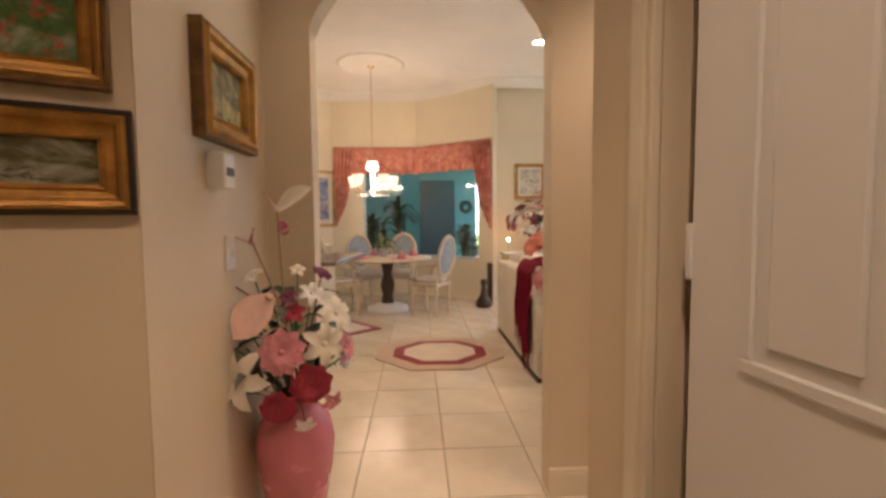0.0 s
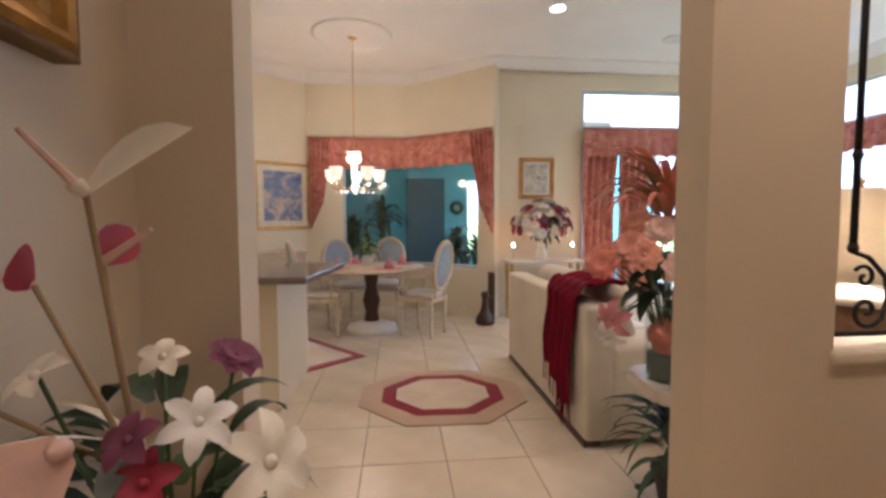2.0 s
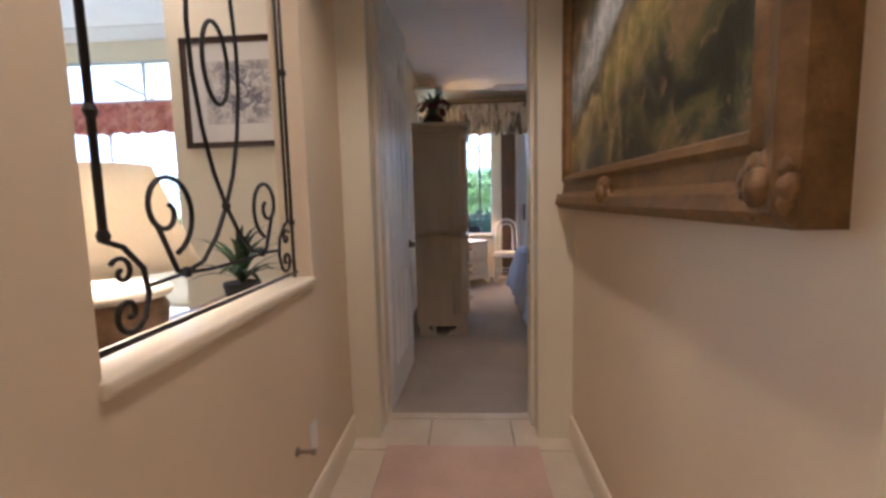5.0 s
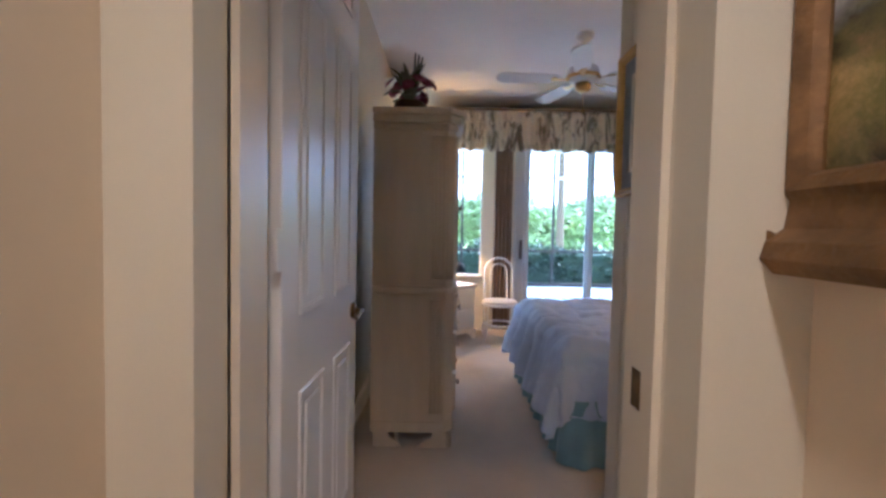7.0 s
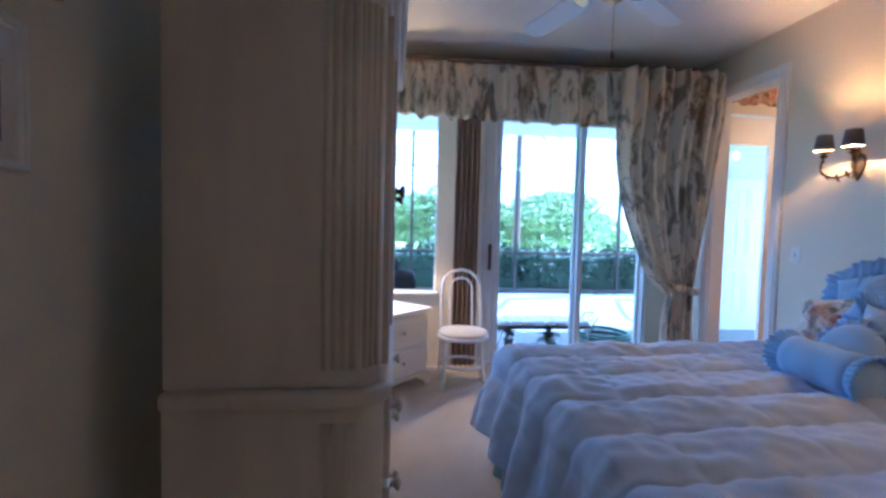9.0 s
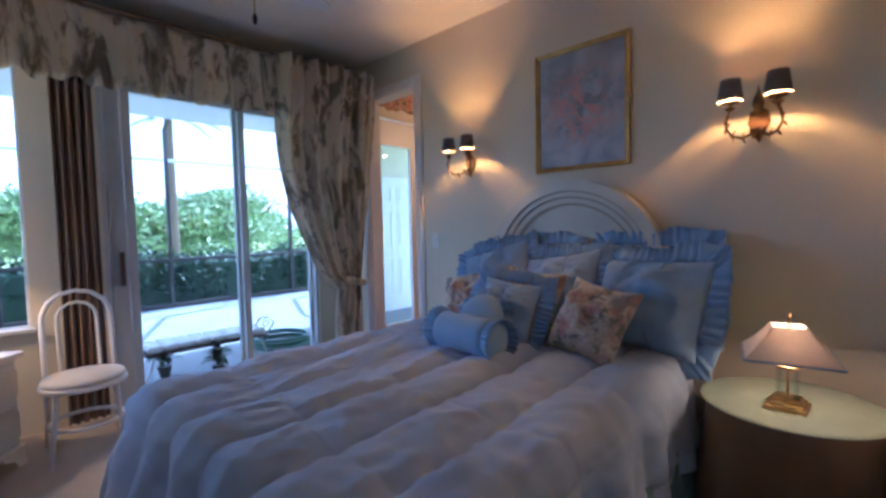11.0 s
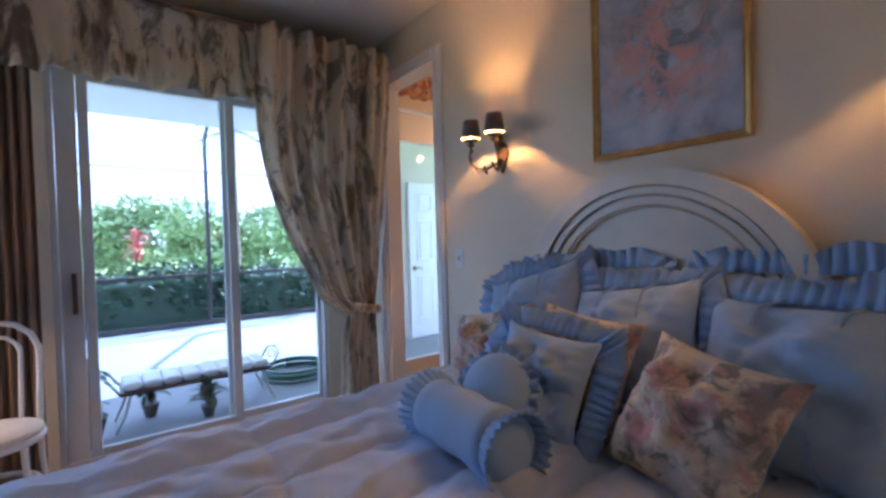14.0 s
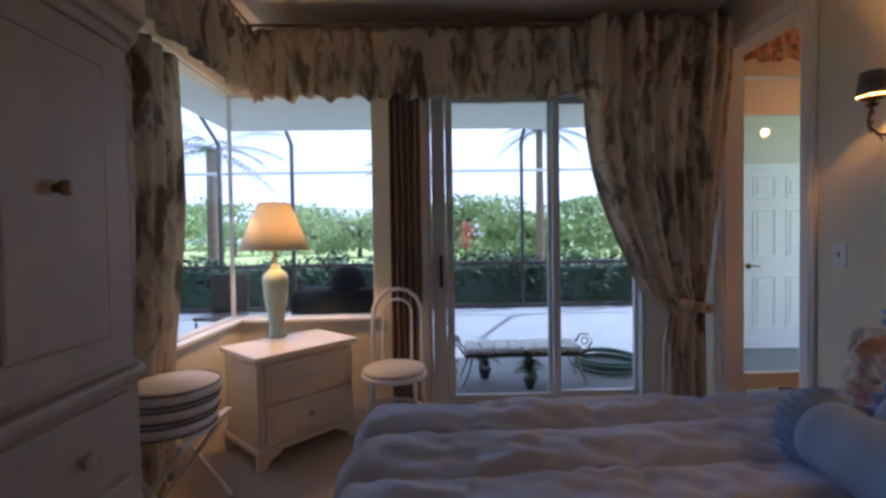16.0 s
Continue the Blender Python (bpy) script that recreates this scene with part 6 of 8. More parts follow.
# the tall anthuriums
for tip, mt, n, sz in (((VX + 0.005, VY - 0.16, 1.29), "petal_cream", (-0.3, -0.6, 0.7), 0.095), ((VX - 0.10, VY - 0.10, 1.18), "petal_red", (-0.9, -0.3, 0.35), 0.05), ((VX + 0.0, VY - 0.13, 1.21), "petal_red", (0.8, -0.3, 0.45), 0.045), ((VX - 0.20, VY - 0.12, 1.06), "petal_red", (-1, -0.2, 0.15), 0.08)):
    bloom("spathe", sz, mt, fv, tip, n, 40)
    stem([(VX, VY, 0.58), (VX - 0.01, VY - 0.05, 0.9), tip], 0.005, fv, "stem_tan")
    part("spadix", tube([tip, Vector(tip) + Vector(n) * 0.09], 0.006, 6, 0.5), "petal_blush", fv)

# pictures of the foyer and hall
SL = math.degrees(math.atan2(1.072 - 0.57, 0.968))
picture("framed_picture", (-0.632 - 0.885 * 0.165, 1.072 - 0.459 * 0.165, 1.385), SL, 0.30, 0.205, 0.055, 0.035, "gilt", "art_landscape", "small landscape painting in a broad gilt frame", (), "ebony_edge", "foyer pictures")
picture("framed_picture", (-0.632 - 0.885 * 0.20, 1.072 - 0.459 * 0.20, 1.665), SL, 0.30, 0.23, 0.045, 0.035, "gilt", "art_garden", "small garden painting in a gilt frame", (), "gilt_dark", "foyer pictures")
picture("framed_picture", (-0.63, 1.535, 1.665), 90, 0.39, 0.31, 0.07, 0.05, "gilt", "art_yellow", "framed yellow landscape painting in a carved gilt frame", (), "gilt_dark", "foyer pictures")
big = picture("framed_painting", (1.71, HALL_R, 1.83), 180, 1.72, 1.28, 0.16, 0.09, "gilt_dark", "art_waterfall", "large dark mountain stream painting in a heavy antique gilt frame")
for sx in (-1, 0, 1):
    for sz in (-1, 1):
        bm = bmesh.new()
        for k in range(9):
            a = k * math.tau / 9
            join(bm, put(lathe([(0.0, 0), (0.022, 0.004), (0.024, 0.018), (0.0, 0.026)], 8), pose(0.045 * math.cos(a), 0.035 * math.sin(a), 0)))
        join(bm, lathe([(0.0, 0), (0.035, 0.006), (0.03, 0.03), (0.0, 0.042)], 10))
        m = pose(sx * 0.80, -0.062, sz * 0.58, 90, 0, 0)
        ob = part("carved_corner" if sx else "carved_crest", bm, "gilt_dark", None, "", True)
        ob.parent = big
        ob.matrix_basis = m
picture("framed_picture", (3.0, 2.70, 1.93), -90, 0.72, 0.66, 0.035, 0.03, "wood_dark", "art_birds", "bird print with a wide white mat in a brown frame", [("linen_mat", 0.11)])
picture("framed_picture", (-1.68, 7.417, 1.62), math.degrees(math.atan2(0.87, 1.2)), 0.78, 0.92, 0.045, 0.03, "gilt_thin", "art_blue", "large framed print of blue water lilies", [("petal_cream", 0.08)])
picture("framed_picture", (1.73, 6.85, 1.83), 0, 0.47, 0.54, 0.055, 0.03, "gilt", "art_botanic", "gilt-framed still life above the console table", [("linen_mat", 0.03)])

# wrought iron grille
GY = HALL_Y + 0.06
gr = thing("iron_grille", (1.46, GY, 0.95), "black wrought iron scroll grille in the wall opening", "grille")


def iron(points, r=0.006, name="bar"):
    return part(name, tube([(x, GY, z) for x, z in points], r, 8), "iron_black", gr, "", True)


def spiral(cx, cz, r0, turns, start, way, n=40):
    out = []
    for k in range(n + 1):
        t = k / n
        a = start + way * turns * math.tau * t
        r = r0 * (1 - 0.86 * t)
        out.append((cx + r * math.cos(a), cz + r * math.sin(a)))
    return out


iron([(0.93, 0.972), (1.948, 0.972)], 0.007)
iron([(0.93, 2.33), (1.948, 2.33)], 0.007)
iron([(1.925, 0.955), (1.925, 2.348)], 0.007)
iron([(0.965, 0.955), (0.965, 2.348)], 0.004)
iron([(1.02, 1.18), (1.02, 2.32)], 0.008, "post")
iron([(1.885, 1.18), (1.885, 2.32)], 0.006, "post")
for s in (-1, 1):
    # crossing S-bars that make the tall lens
    iron([(1.46 + s * w, z) for w, z in ((-0.20, 1.085), (-0.13, 1.10), (-0.06, 1.16), (0.0, 1.24), (0.05, 1.33), (0.09, 1.45), (0.115, 1.58), (0.12, 1.70), (0.105, 1.84), (0.06, 1.98), (0.0, 2.10), (-0.07, 2.20), (-0.14, 2.24))], 0.006)
    iron([(1.46 + s * x, z) for x, z in spiral(0.255, 1.235, 0.105, 1.35, math.pi * 1.42, -1)], 0.006, "scroll")
    iron([(1.46 + s * x, z) for x, z in [(0.20, 1.085), (0.235, 1.092)] + spiral(0.30, 1.22, 0.13, 0.001, math.pi * 1.35, -1, 2)], 0.006, "scroll")
    iron([(1.46 + s * x, z) for x, z in [(0.44, 1.18), (0.395, 1.165), (0.345, 1.115), (0.335, 1.06), (0.355, 1.005)] + spiral(0.395, 1.03, 0.045, 1.2, math.pi * 1.15, 1, 24)], 0.006, "scroll")
    iron([(1.46 + s * x, z) for x, z in spiral(0.405, 1.115, 0.032, 1.1, math.pi * 0.2, 1, 20)], 0.005, "scroll")
    iron([(1.46 + s * x, z) for x, z in spiral(0.25, 2.10, 0.11, 1.3, math.pi * 0.6, 1)], 0.006, "scroll")
iron([(1.26, 1.082), (1.36, 1.075), (1.56, 1.075), (1.66, 1.082), (1.80, 1.075)], 0.005)
iron([(1.12, 1.075), (1.26, 1.082)], 0.005)
iron([(1.46 + 0.062 * math.cos(k * math.tau / 24), 1.63 + 0.11 * math.sin(k * math.tau / 24)) for k in range(25)], 0.006, "ring")
for x, z in ((1.26, 1.083), (1.66, 1.083), (1.46, 1.24), (1.925, 1.17), (1.925, 1.73), (1.02, 1.19), (1.02, 1.42)):
    part("collar", lathe([(0.0, -0.014), (0.009, -0.012), (0.013, 0.0), (0.009, 0.012), (0.0, 0.014)], 10, (x, GY, z)), "iron_black", gr)


def octagon(cx, cy, w, d, cut):
    a, b = w / 2, d / 2
    return [(cx - a + cut, cy - b), (cx + a - cut, cy - b), (cx + a, cy - b + cut), (cx + a, cy + b - cut), (cx + a - cut, cy + b), (cx - a + cut, cy + b), (cx - a, cy + b - cut), (cx - a, cy - b + cut)]


rug = thing("octagonal_rug", (0.2, 4.2, 0), "octagonal beige rug with a crimson border and cream centre", "rug")
ROT = Matrix.Translation((0.2, 4.18, 0)) @ pose(0, 0, 0, 0, 0, -2)
for nm, w, mt, z0, z1 in (("outer_band", 1.17, "rug_beige", 0.001, 0.010), ("border", 0.86, "rug_red", 0.010, 0.013), ("centre", 0.66, "rug_cream", 0.013, 0.016)):
    d = w * 0.86
    part(nm, put(prism(octagon(0, 0, w, d, w * 0.28), z0, z1), ROT), mt, rug)
rug2 = thing("dining_rug", (-1.2, 5.3, 0), "cream area rug with a crimson border by the kitchen", "rug")
for nm, g, mt, z0, z1 in (("outer_band", 0.0, "rug_red", 0.001, 0.010), ("centre", 0.075, "rug_cream", 0.010, 0.014)):
    part(nm, prism([(-0.42 - g * 1.6, 5.18), (-1.05 - g * 0.4, 4.65 + g), (-1.9 + g, 4.65 + g), (-2.3 + g, 5.2), (-1.9 + g, 6.05 - g), (-1.2 - g * 0.4, 6.05 - g)], z0, z1), mt, rug2)
run = thing("hall_runner", (1.6, 1.36, 0), "plain rose-beige hall runner rug on the tiles", "rug")
part("woven_top", box(0.75, 0.98, 0.001, 2.36, 1.745, 0.011, 0.004), "runner_rose", run)

# kitchen peninsula
pe = thing("kitchen_peninsula", (-1.7, 3.5, 0), "cream kitchen peninsula with a dark stone counter", "counter")
part("body", prism([(-2.9, 4.0), (-0.90, 4.0), (-0.88, 4.85), (-2.9, 4.85)], 0.0, 0.86, 0.004), "wall_living", pe)
part("countertop", prism([(-2.95, 3.93), (-0.70, 3.93), (-0.58, 5.02), (-2.95, 5.02)], 0.861, 0.905, 0.008), "counter_stone", pe, "dark taupe stone counter")
part("kick", prism([(-2.9, 3.985), (-0.905, 3.985), (-0.905, 3.998), (-2.9, 3.998)], 0.0, 0.10), "trim_paint", pe)
bd = thing("side_cabinet", (-2.2, 6.2, 0), "cream painted side cabinet below the water lily print", "cabinet")
part("body", put(box(-0.42, -0.36, 0.0, 0.42, -0.02, 0.84, 0.008), pose(-1.90, 7.25, 0, 0, 0, 36)), "chair_paint", bd)
part("top", put(box(-0.44, -0.38, 0.842, 0.44, -0.01, 0.875, 0.008), pose(-1.90, 7.25, 0, 0, 0, 36)), "chair_paint", bd)

# sofa with its back to the walkway
so = thing("sofa", (1.35, 4.15, 0), "cream upholstered sofa seen from behind", "sofa")
S0, S1 = 3.30, 5.02
part("back_frame", put(box(0.0, S0, 0.035, 0.17, S1, 0.80, 0.035, 4), pose(0.90, 0, 0, 0, 0, 0)), "sofa_cloth", so, "", True)
part("base", box(1.0, S0 + 0.02, 0.035, 1.80, S1 - 0.02, 0.30, 0.02, 3), "sofa_cloth", so)
for a, b in ((S0, S0 + 0.22), (S1 - 0.22, S1)):
    part("arm", box(1.03, a, 0.04, 1.78, b, 0.60, 0.07, 5), "sofa_cloth", so, "", True)
for k in range(2):
    a = S0 + 0.24 + k * 0.63
    part("seat_cushion", box(1.06, a, 0.30, 1.82, a + 0.61, 0.46, 0.05, 4), "sofa_cloth", so, "", True)
    part("back_cushion", put(box(-0.10, a, 0.44, 0.12, a + 0.60, 0.90, 0.08, 5), pose(1.10, 0, 0, 0, 6, 0)), "sofa_cloth", so, "", True)
part("welt", tube([(0.905, S0 + 0.03, 0.785), (0.905, S1 - 0.03, 0.785)], 0.006, 6), "sofa_cloth", so)
part("kick_line", box(0.905, S0 + 0.02, 0.002, 1.0, S1 - 0.02, 0.034), "wood_dark", so)
tp = pillow("sofa_pillow", (1.16, 3.58, 0.64), 0.42, 0.42, 0.15, 14, -80, 0, "rug_cream", "cream throw pillow on the sofa seat")


def throw(u, v):
    s = v * 1.15
    y = 3.36 + 0.50 * u + 0.02 * math.sin(s * 9) + 0.05 * (1 - u) * (s > 0.4)
    ripple = 0.012 * math.sin(u * 26 + 1.5 * math.sin(s * 4))
    if s < 0.30:
        return 1.18 - s * 0.75 + ripple * 0.3, y, 0.90 + 0.015 * math.sin(s * 14) + ripple
    if s < 0.42:
        a = (s - 0.30) / 0.12 * math.pi / 2
        return 0.955 - 0.075 * math.sin(a), y, 0.835 + 0.075 * math.cos(a) + ripple * 0.4
    return 0.872 + ripple - 0.012, y + 0.03 * math.sin(u * 9) * (s - 0.42), 0.835 - (s - 0.42) * (0.80 + 0.12 * math.sin(u * 5))


tw = thing("throw_blanket", (0.95, 3.65, 0.8), "dark crimson fringed throw draped over the sofa back", "blanket")
solid(part("cloth", cloth_grid(40, 46, throw), "throw_red", tw, "", True), 0.008)
for k in range(22):
    x, y, z = throw(k / 21, 1.0)
    part("fringe", tube([(x, y, z), (x - 0.004, y + RNG.uniform(-0.01, 0.01), z - 0.06), (x, y + RNG.uniform(-0.015, 0.015), z - 0.12)], 0.004, 5, 0.6), "throw_red", tw)

# marble-topped stand with a glass vase of coral flowers, ferns below
PX, PY = 1.13, 2.78
st = thing("marble_stand", (PX, PY, 0), "dark iron stand with a cream marble top", "plant stand")
part("top", prism(octagon(PX, PY, 0.42, 0.42, 0.08), 0.52, 0.58, 0.012), "marble", st, "thick cream marble top")
part("collar", lathe([(0.09, 0.49), (0.15, 0.52)], 20, (PX, PY, 0)), "iron_black", st)
for k in range(4):
    a = k * math.pi / 2 + math.pi / 4
    part("leg", tube([(PX + r * math.cos(a), PY + r * math.sin(a), z) for r, z in ((0.15, 0.515), (0.10, 0.42), (0.055, 0.28), (0.07, 0.14), (0.17, 0.03), (0.20, 0.015))], 0.013, 8), "iron_black", st, "", True)
gv = thing("flower_vase", (PX - 0.06, PY, 0.58), "clear glass vase of coral silk flowers", "vase")
GX, GZ = PX - 0.10, 0.581
part("glass", lathe([(0.0, 0.0), (0.085, 0.0), (0.09, 0.01), (0.088, 0.30), (0.094, 0.31), (0.084, 0.31), (0.082, 0.012), (0.0, 0.010)], 32, (GX, PY, GZ)), "clear_glass", gv, "clear glass cylinder", True)
part("filling", lathe([(0.0, 0.0), (0.076, 0.0), (0.078, 0.10), (0.0, 0.11)], 24, (GX, PY, GZ + 0.014)), "leaf_grey", gv)
for k in range(5):
    bloom("rose", 0.07, "petal_coral", gv, (GX + RNG.uniform(-0.04, 0.04), PY + RNG.uniform(-0.04, 0.04), GZ + 0.14 + 0.02 * k), (RNG.uniform(-1, 1), RNG.uniform(-1, 0), 0.5), 30 * k)
for k in range(26):
    a, ring = k * 2.4, math.sqrt((k + 0.5) / 26)
    x, y, z = 0.30 * ring * math.cos(a) - 0.05, 0.24 * ring * math.sin(a) - 0.03, 0.62 - 0.16 * ring * ring + RNG.uniform(-0.05, 0.08)
    p = Vector((GX + x, PY + y, GZ + z))
    bloom(("rose", "rose", "round")[k % 3], (0.095, 0.08, 0.085)[k % 3], ("petal_salmon", "petal_coral", "petal_salmon", "petal_blush")[k % 4], gv, p, (x * 3, y * 3 - 0.3, 0.5), RNG.uniform(0, 90))
    stem([(GX, PY, GZ + 0.1), (GX + x * 0.4, PY + y * 0.4, GZ + 0.38), p], 0.004, gv)
for k in range(95):
    a = RNG.uniform(0, 360)
    leaf(RNG.choice((0.30, 0.38)), 0.034, RNG.choice(("petal_coral", "petal_salmon", "petal_coral", "stem_tan")), gv, (GX + 0.05 * math.cos(radians(a)), PY + 0.05 * math.sin(radians(a)), GZ + RNG.uniform(0.66, 0.80)), a, RNG.uniform(10, 65), 0.6, 0.7, name="plume")
for k in range(34):
    a = RNG.uniform(0, 360)
    leaf(RNG.choice((0.16, 0.20)), 0.06, "leaf_dark", gv, (GX + 0.06 * math.cos(radians(a)), PY + 0.06 * math.sin(radians(a)), GZ + RNG.uniform(0.30, 0.54)), a, RNG.uniform(-30, 40))
bloom("lily", 0.11, "petal_pink", gv, (GX - 0.26, PY - 0.05, GZ + 0.28), (-1, -0.5, -0.1), 20)
bloom("lily", 0.09, "petal_white", gv, (GX - 0.27, PY - 0.03, GZ + 0.20), (-1, -0.6, -0.3), 50)
stem([(GX, PY, GZ + 0.3), (GX - 0.14, PY - 0.03, GZ + 0.36), (GX - 0.26, PY - 0.05, GZ + 0.28)], 0.004, gv)
fe = thing("fern", (PX - 0.05, PY - 0.05, 0), "dark green fern in a low pot under the stand", "plant")
part("pot", lathe([(0.0, 0), (0.09, 0), (0.12, 0.16), (0.13, 0.165), (0.13, 0.18), (0.0, 0.175)], 24, (PX - 0.02, PY - 0.02, 0.001)), "pot_dark", fe)
for k in range(90):
    a = RNG.uniform(0, 360)
    leaf(RNG.choice((0.26, 0.34, 0.40)), RNG.choice((0.02, 0.035)), RNG.choice(("leaf_dark", "leaf_dark", "leaf_green")), fe, (PX - 0.02 + 0.06 * math.cos(radians(a)), PY - 0.02 + 0.06 * math.sin(radians(a)), RNG.uniform(0.17, 0.36)), a, RNG.uniform(5, 75), 0.5, 0.9, name="frond")


# console behind the grille: table, lamp, plant
co = thing("console_table", (1.85, 2.4, 0), "dark wooden console table behind the wall opening", "table")
part("top", box(1.02, 2.10, 0.72, 2.62, 2.66, 0.75, 0.006), "wood_dark", co)
part("apron", box(1.06, 2.14, 0.63, 2.58, 2.62, 0.719, 0.004), "wood_dark", co)
for x in (1.08, 2.56):
    for y in (2.20, 2.60):
        part("leg", lathe([(0.018, 0), (0.024, 0.1), (0.018, 0.3), (0.028, 0.63)], 12, (x, y, 0)), "wood_dark", co)
LL = (1.42, 2.34)
ll = thing("table_lamp", (*LL, 0.75), "large table lamp with a wide cream bell shade, lit", "lamp")
part("base", lathe([(0.0, 0), (0.12, 0.0), (0.125, 0.02), (0.11, 0.04), (0.135, 0.12), (0.145, 0.20), (0.13, 0.23), (0.0, 0.235)], 28, (*LL, 0.751)), "carved_wood", ll, "carved brown pedestal body", True)
part("shoulder", lathe([(0.0, 0), (0.15, 0.0), (0.16, 0.012), (0.15, 0.026), (0.06, 0.04), (0.02, 0.06), (0.015, 0.12), (0.0, 0.12)], 32, (*LL, 0.988)), "petal_white", ll, "white glazed shoulder", True)
solid(part("shade", lathe([(0.235, 0.0), (0.215, 0.05), (0.175, 0.16), (0.13, 0.29)], 40, (*LL, 1.07), False), "shade_white", ll, "wide cream bell shade", True), 0.002)
part("finial", lathe([(0, 0), (0.01, 0.006), (0.005, 0.012), (0.012, 0.026), (0, 0.04)], 10, (*LL, 1.362)), "antique_brass", ll)
pp = thing("potted_plant", (2.28, 2.4, 0.75), "spiky dark green potted plant on the console", "plant")
part("pot", lathe([(0.0, 0), (0.06, 0), (0.085, 0.11), (0.085, 0.125), (0.0, 0.12)], 20, (2.28, 2.40, 0.751)), "pot_dark", pp)
for k in range(44):
    a = RNG.uniform(0, 360)
    leaf(RNG.choice((0.26, 0.34)), 0.030, RNG.choice(("leaf_dark", "leaf_green")), pp, (2.28, 2.40, 0.87), a, RNG.uniform(15, 80), 0.4, 0.5)

# dining set
DX, DY = -0.42, 6.25
dt = thing("dining_table", (DX, DY, 0), "round cream pedestal dining table", "table")
part("tabletop", lathe([(0.0, 0.0), (0.60, 0.0), (0.62, 0.012), (0.61, 0.03), (0.0, 0.032)], 48, (DX, DY, 0.715)), "chair_paint", dt, "", True)
part("pedestal", lathe([(0.0, 0), (0.09, 0.0), (0.07, 0.10), (0.10, 0.24), (0.06, 0.40), (0.09, 0.56), (0.16, 0.60), (0.0, 0.60)], 24, (DX, DY, 0.114)), "wood_dark", dt, "dark turned pedestal", True)
part("base", lathe([(0.0, 0.0), (0.30, 0.0), (0.28, 0.06), (0.12, 0.11), (0.0, 0.113)], 32, (DX, DY, 0.001)), "petal_white", dt, "", True)
for k in range(4):
    a = radians(30 + 90 * k)
    pm = thing("place_setting", (DX, DY, 0.75), "pink folded napkin on a round placemat", "place setting", "table settings")
    cx, cy = DX + 0.42 * math.cos(a), DY + 0.42 * math.sin(a)
    part("placemat", lathe([(0.0, 0.0), (0.15, 0.0), (0.15, 0.005), (0.0, 0.006)], 24, (cx, cy, 0.748)), "petal_pink", pm)
    part("napkin", put(lathe([(0.0, 0.0), (0.06, 0.002), (0.04, 0.05), (0.015, 0.10), (0.0, 0.11)], 10), pose(cx, cy, 0.754)), "petal_pink", pm, "", True)
dp = thing("potted_plant", (DX - 0.05, DY + 0.1, 0.75), "leafy green plant in a pale pot on the table", "plant")
part("pot", lathe([(0.0, 0), (0.06, 0), (0.08, 0.12), (0.0, 0.12)], 20, (DX - 0.05, DY + 0.1, 0.748)), "petal_white", dp)
for k in range(50):
    a = RNG.uniform(0, 360)
    leaf(RNG.choice((0.18, 0.24)), 0.05, RNG.choice(("leaf_bright", "leaf_green")), dp, (DX - 0.05, DY + 0.1, RNG.uniform(0.86, 0.98)), a, RNG.uniform(-5, 70), 0.5, 0.8)

dc = thing("dining_chair", (0, 0, 0), "cream carved dining chair with an oval back and padded seat", "chair", "chairs round the table")
part("seat_frame", prism([(-0.22, -0.22), (0.22, -0.22), (0.19, 0.20), (-0.19, 0.20)], 0.39, 0.435, 0.008), "chair_paint", dc)
part("seat", prism([(-0.205, -0.205), (0.205, -0.205), (0.175, 0.18), (-0.175, 0.18)], 0.436, 0.49, 0.022), "chair_seat", dc, "white padded seat", True)
for x, y in ((-0.19, -0.19), (0.19, -0.19), (-0.165, 0.17), (0.165, 0.17)):
    part("leg", lathe([(0.012, 0), (0.016, 0.05), (0.022, 0.30), (0.026, 0.34), (0.022, 0.39)], 10, (x, y, 0)), "chair_paint", dc, "", True)
part("back_frame", put(tube([(0.20 * math.cos(k * math.tau / 28), 0, 0.26 * math.sin(k * math.tau / 28)) for k in range(29)], 0.026, 8), pose(0, 0.235, 0.78, -8, 0, 0)), "chair_paint", dc, "", True)
part("backrest", put(lathe([(0.0, -0.012), (0.17, -0.008), (0.19, 0.0), (0.17, 0.008), (0.0, 0.012)], 28), pose(0, 0.235, 0.78, -8, 0, 0) @ Matrix.Diagonal((1, 1, 1.32, 1)) @ pose(0, 0, 0, 90, 0, 0)), "chair_cane", dc, "blue-grey oval back panel", True)
for s in (-1, 1):
    part("back_post", tube([(s * 0.10, 0.185, 0.42), (s * 0.11, 0.20, 0.50), (s * 0.12, 0.205, 0.57)], 0.014, 8), "chair_paint", dc)
    part("arm", tube([(s * 0.185, 0.21, 0.68), (s * 0.23, 0.08, 0.67), (s * 0.235, -0.08, 0.65), (s * 0.215, -0.12, 0.55), (s * 0.205, -0.12, 0.44)], 0.013, 8), "chair_paint", dc, "", True)
dc.matrix_basis = pose(DX + 0.60, DY - 0.28, 0, 0, 0, -122)
for x, y, a in ((DX - 0.60, DY - 0.22, 112), (DX - 0.35, DY + 0.55, 35), (DX + 0.15, DY + 0.62, -12)):
    copy_thing(dc, pose(x, y, 0, 0, 0, a))

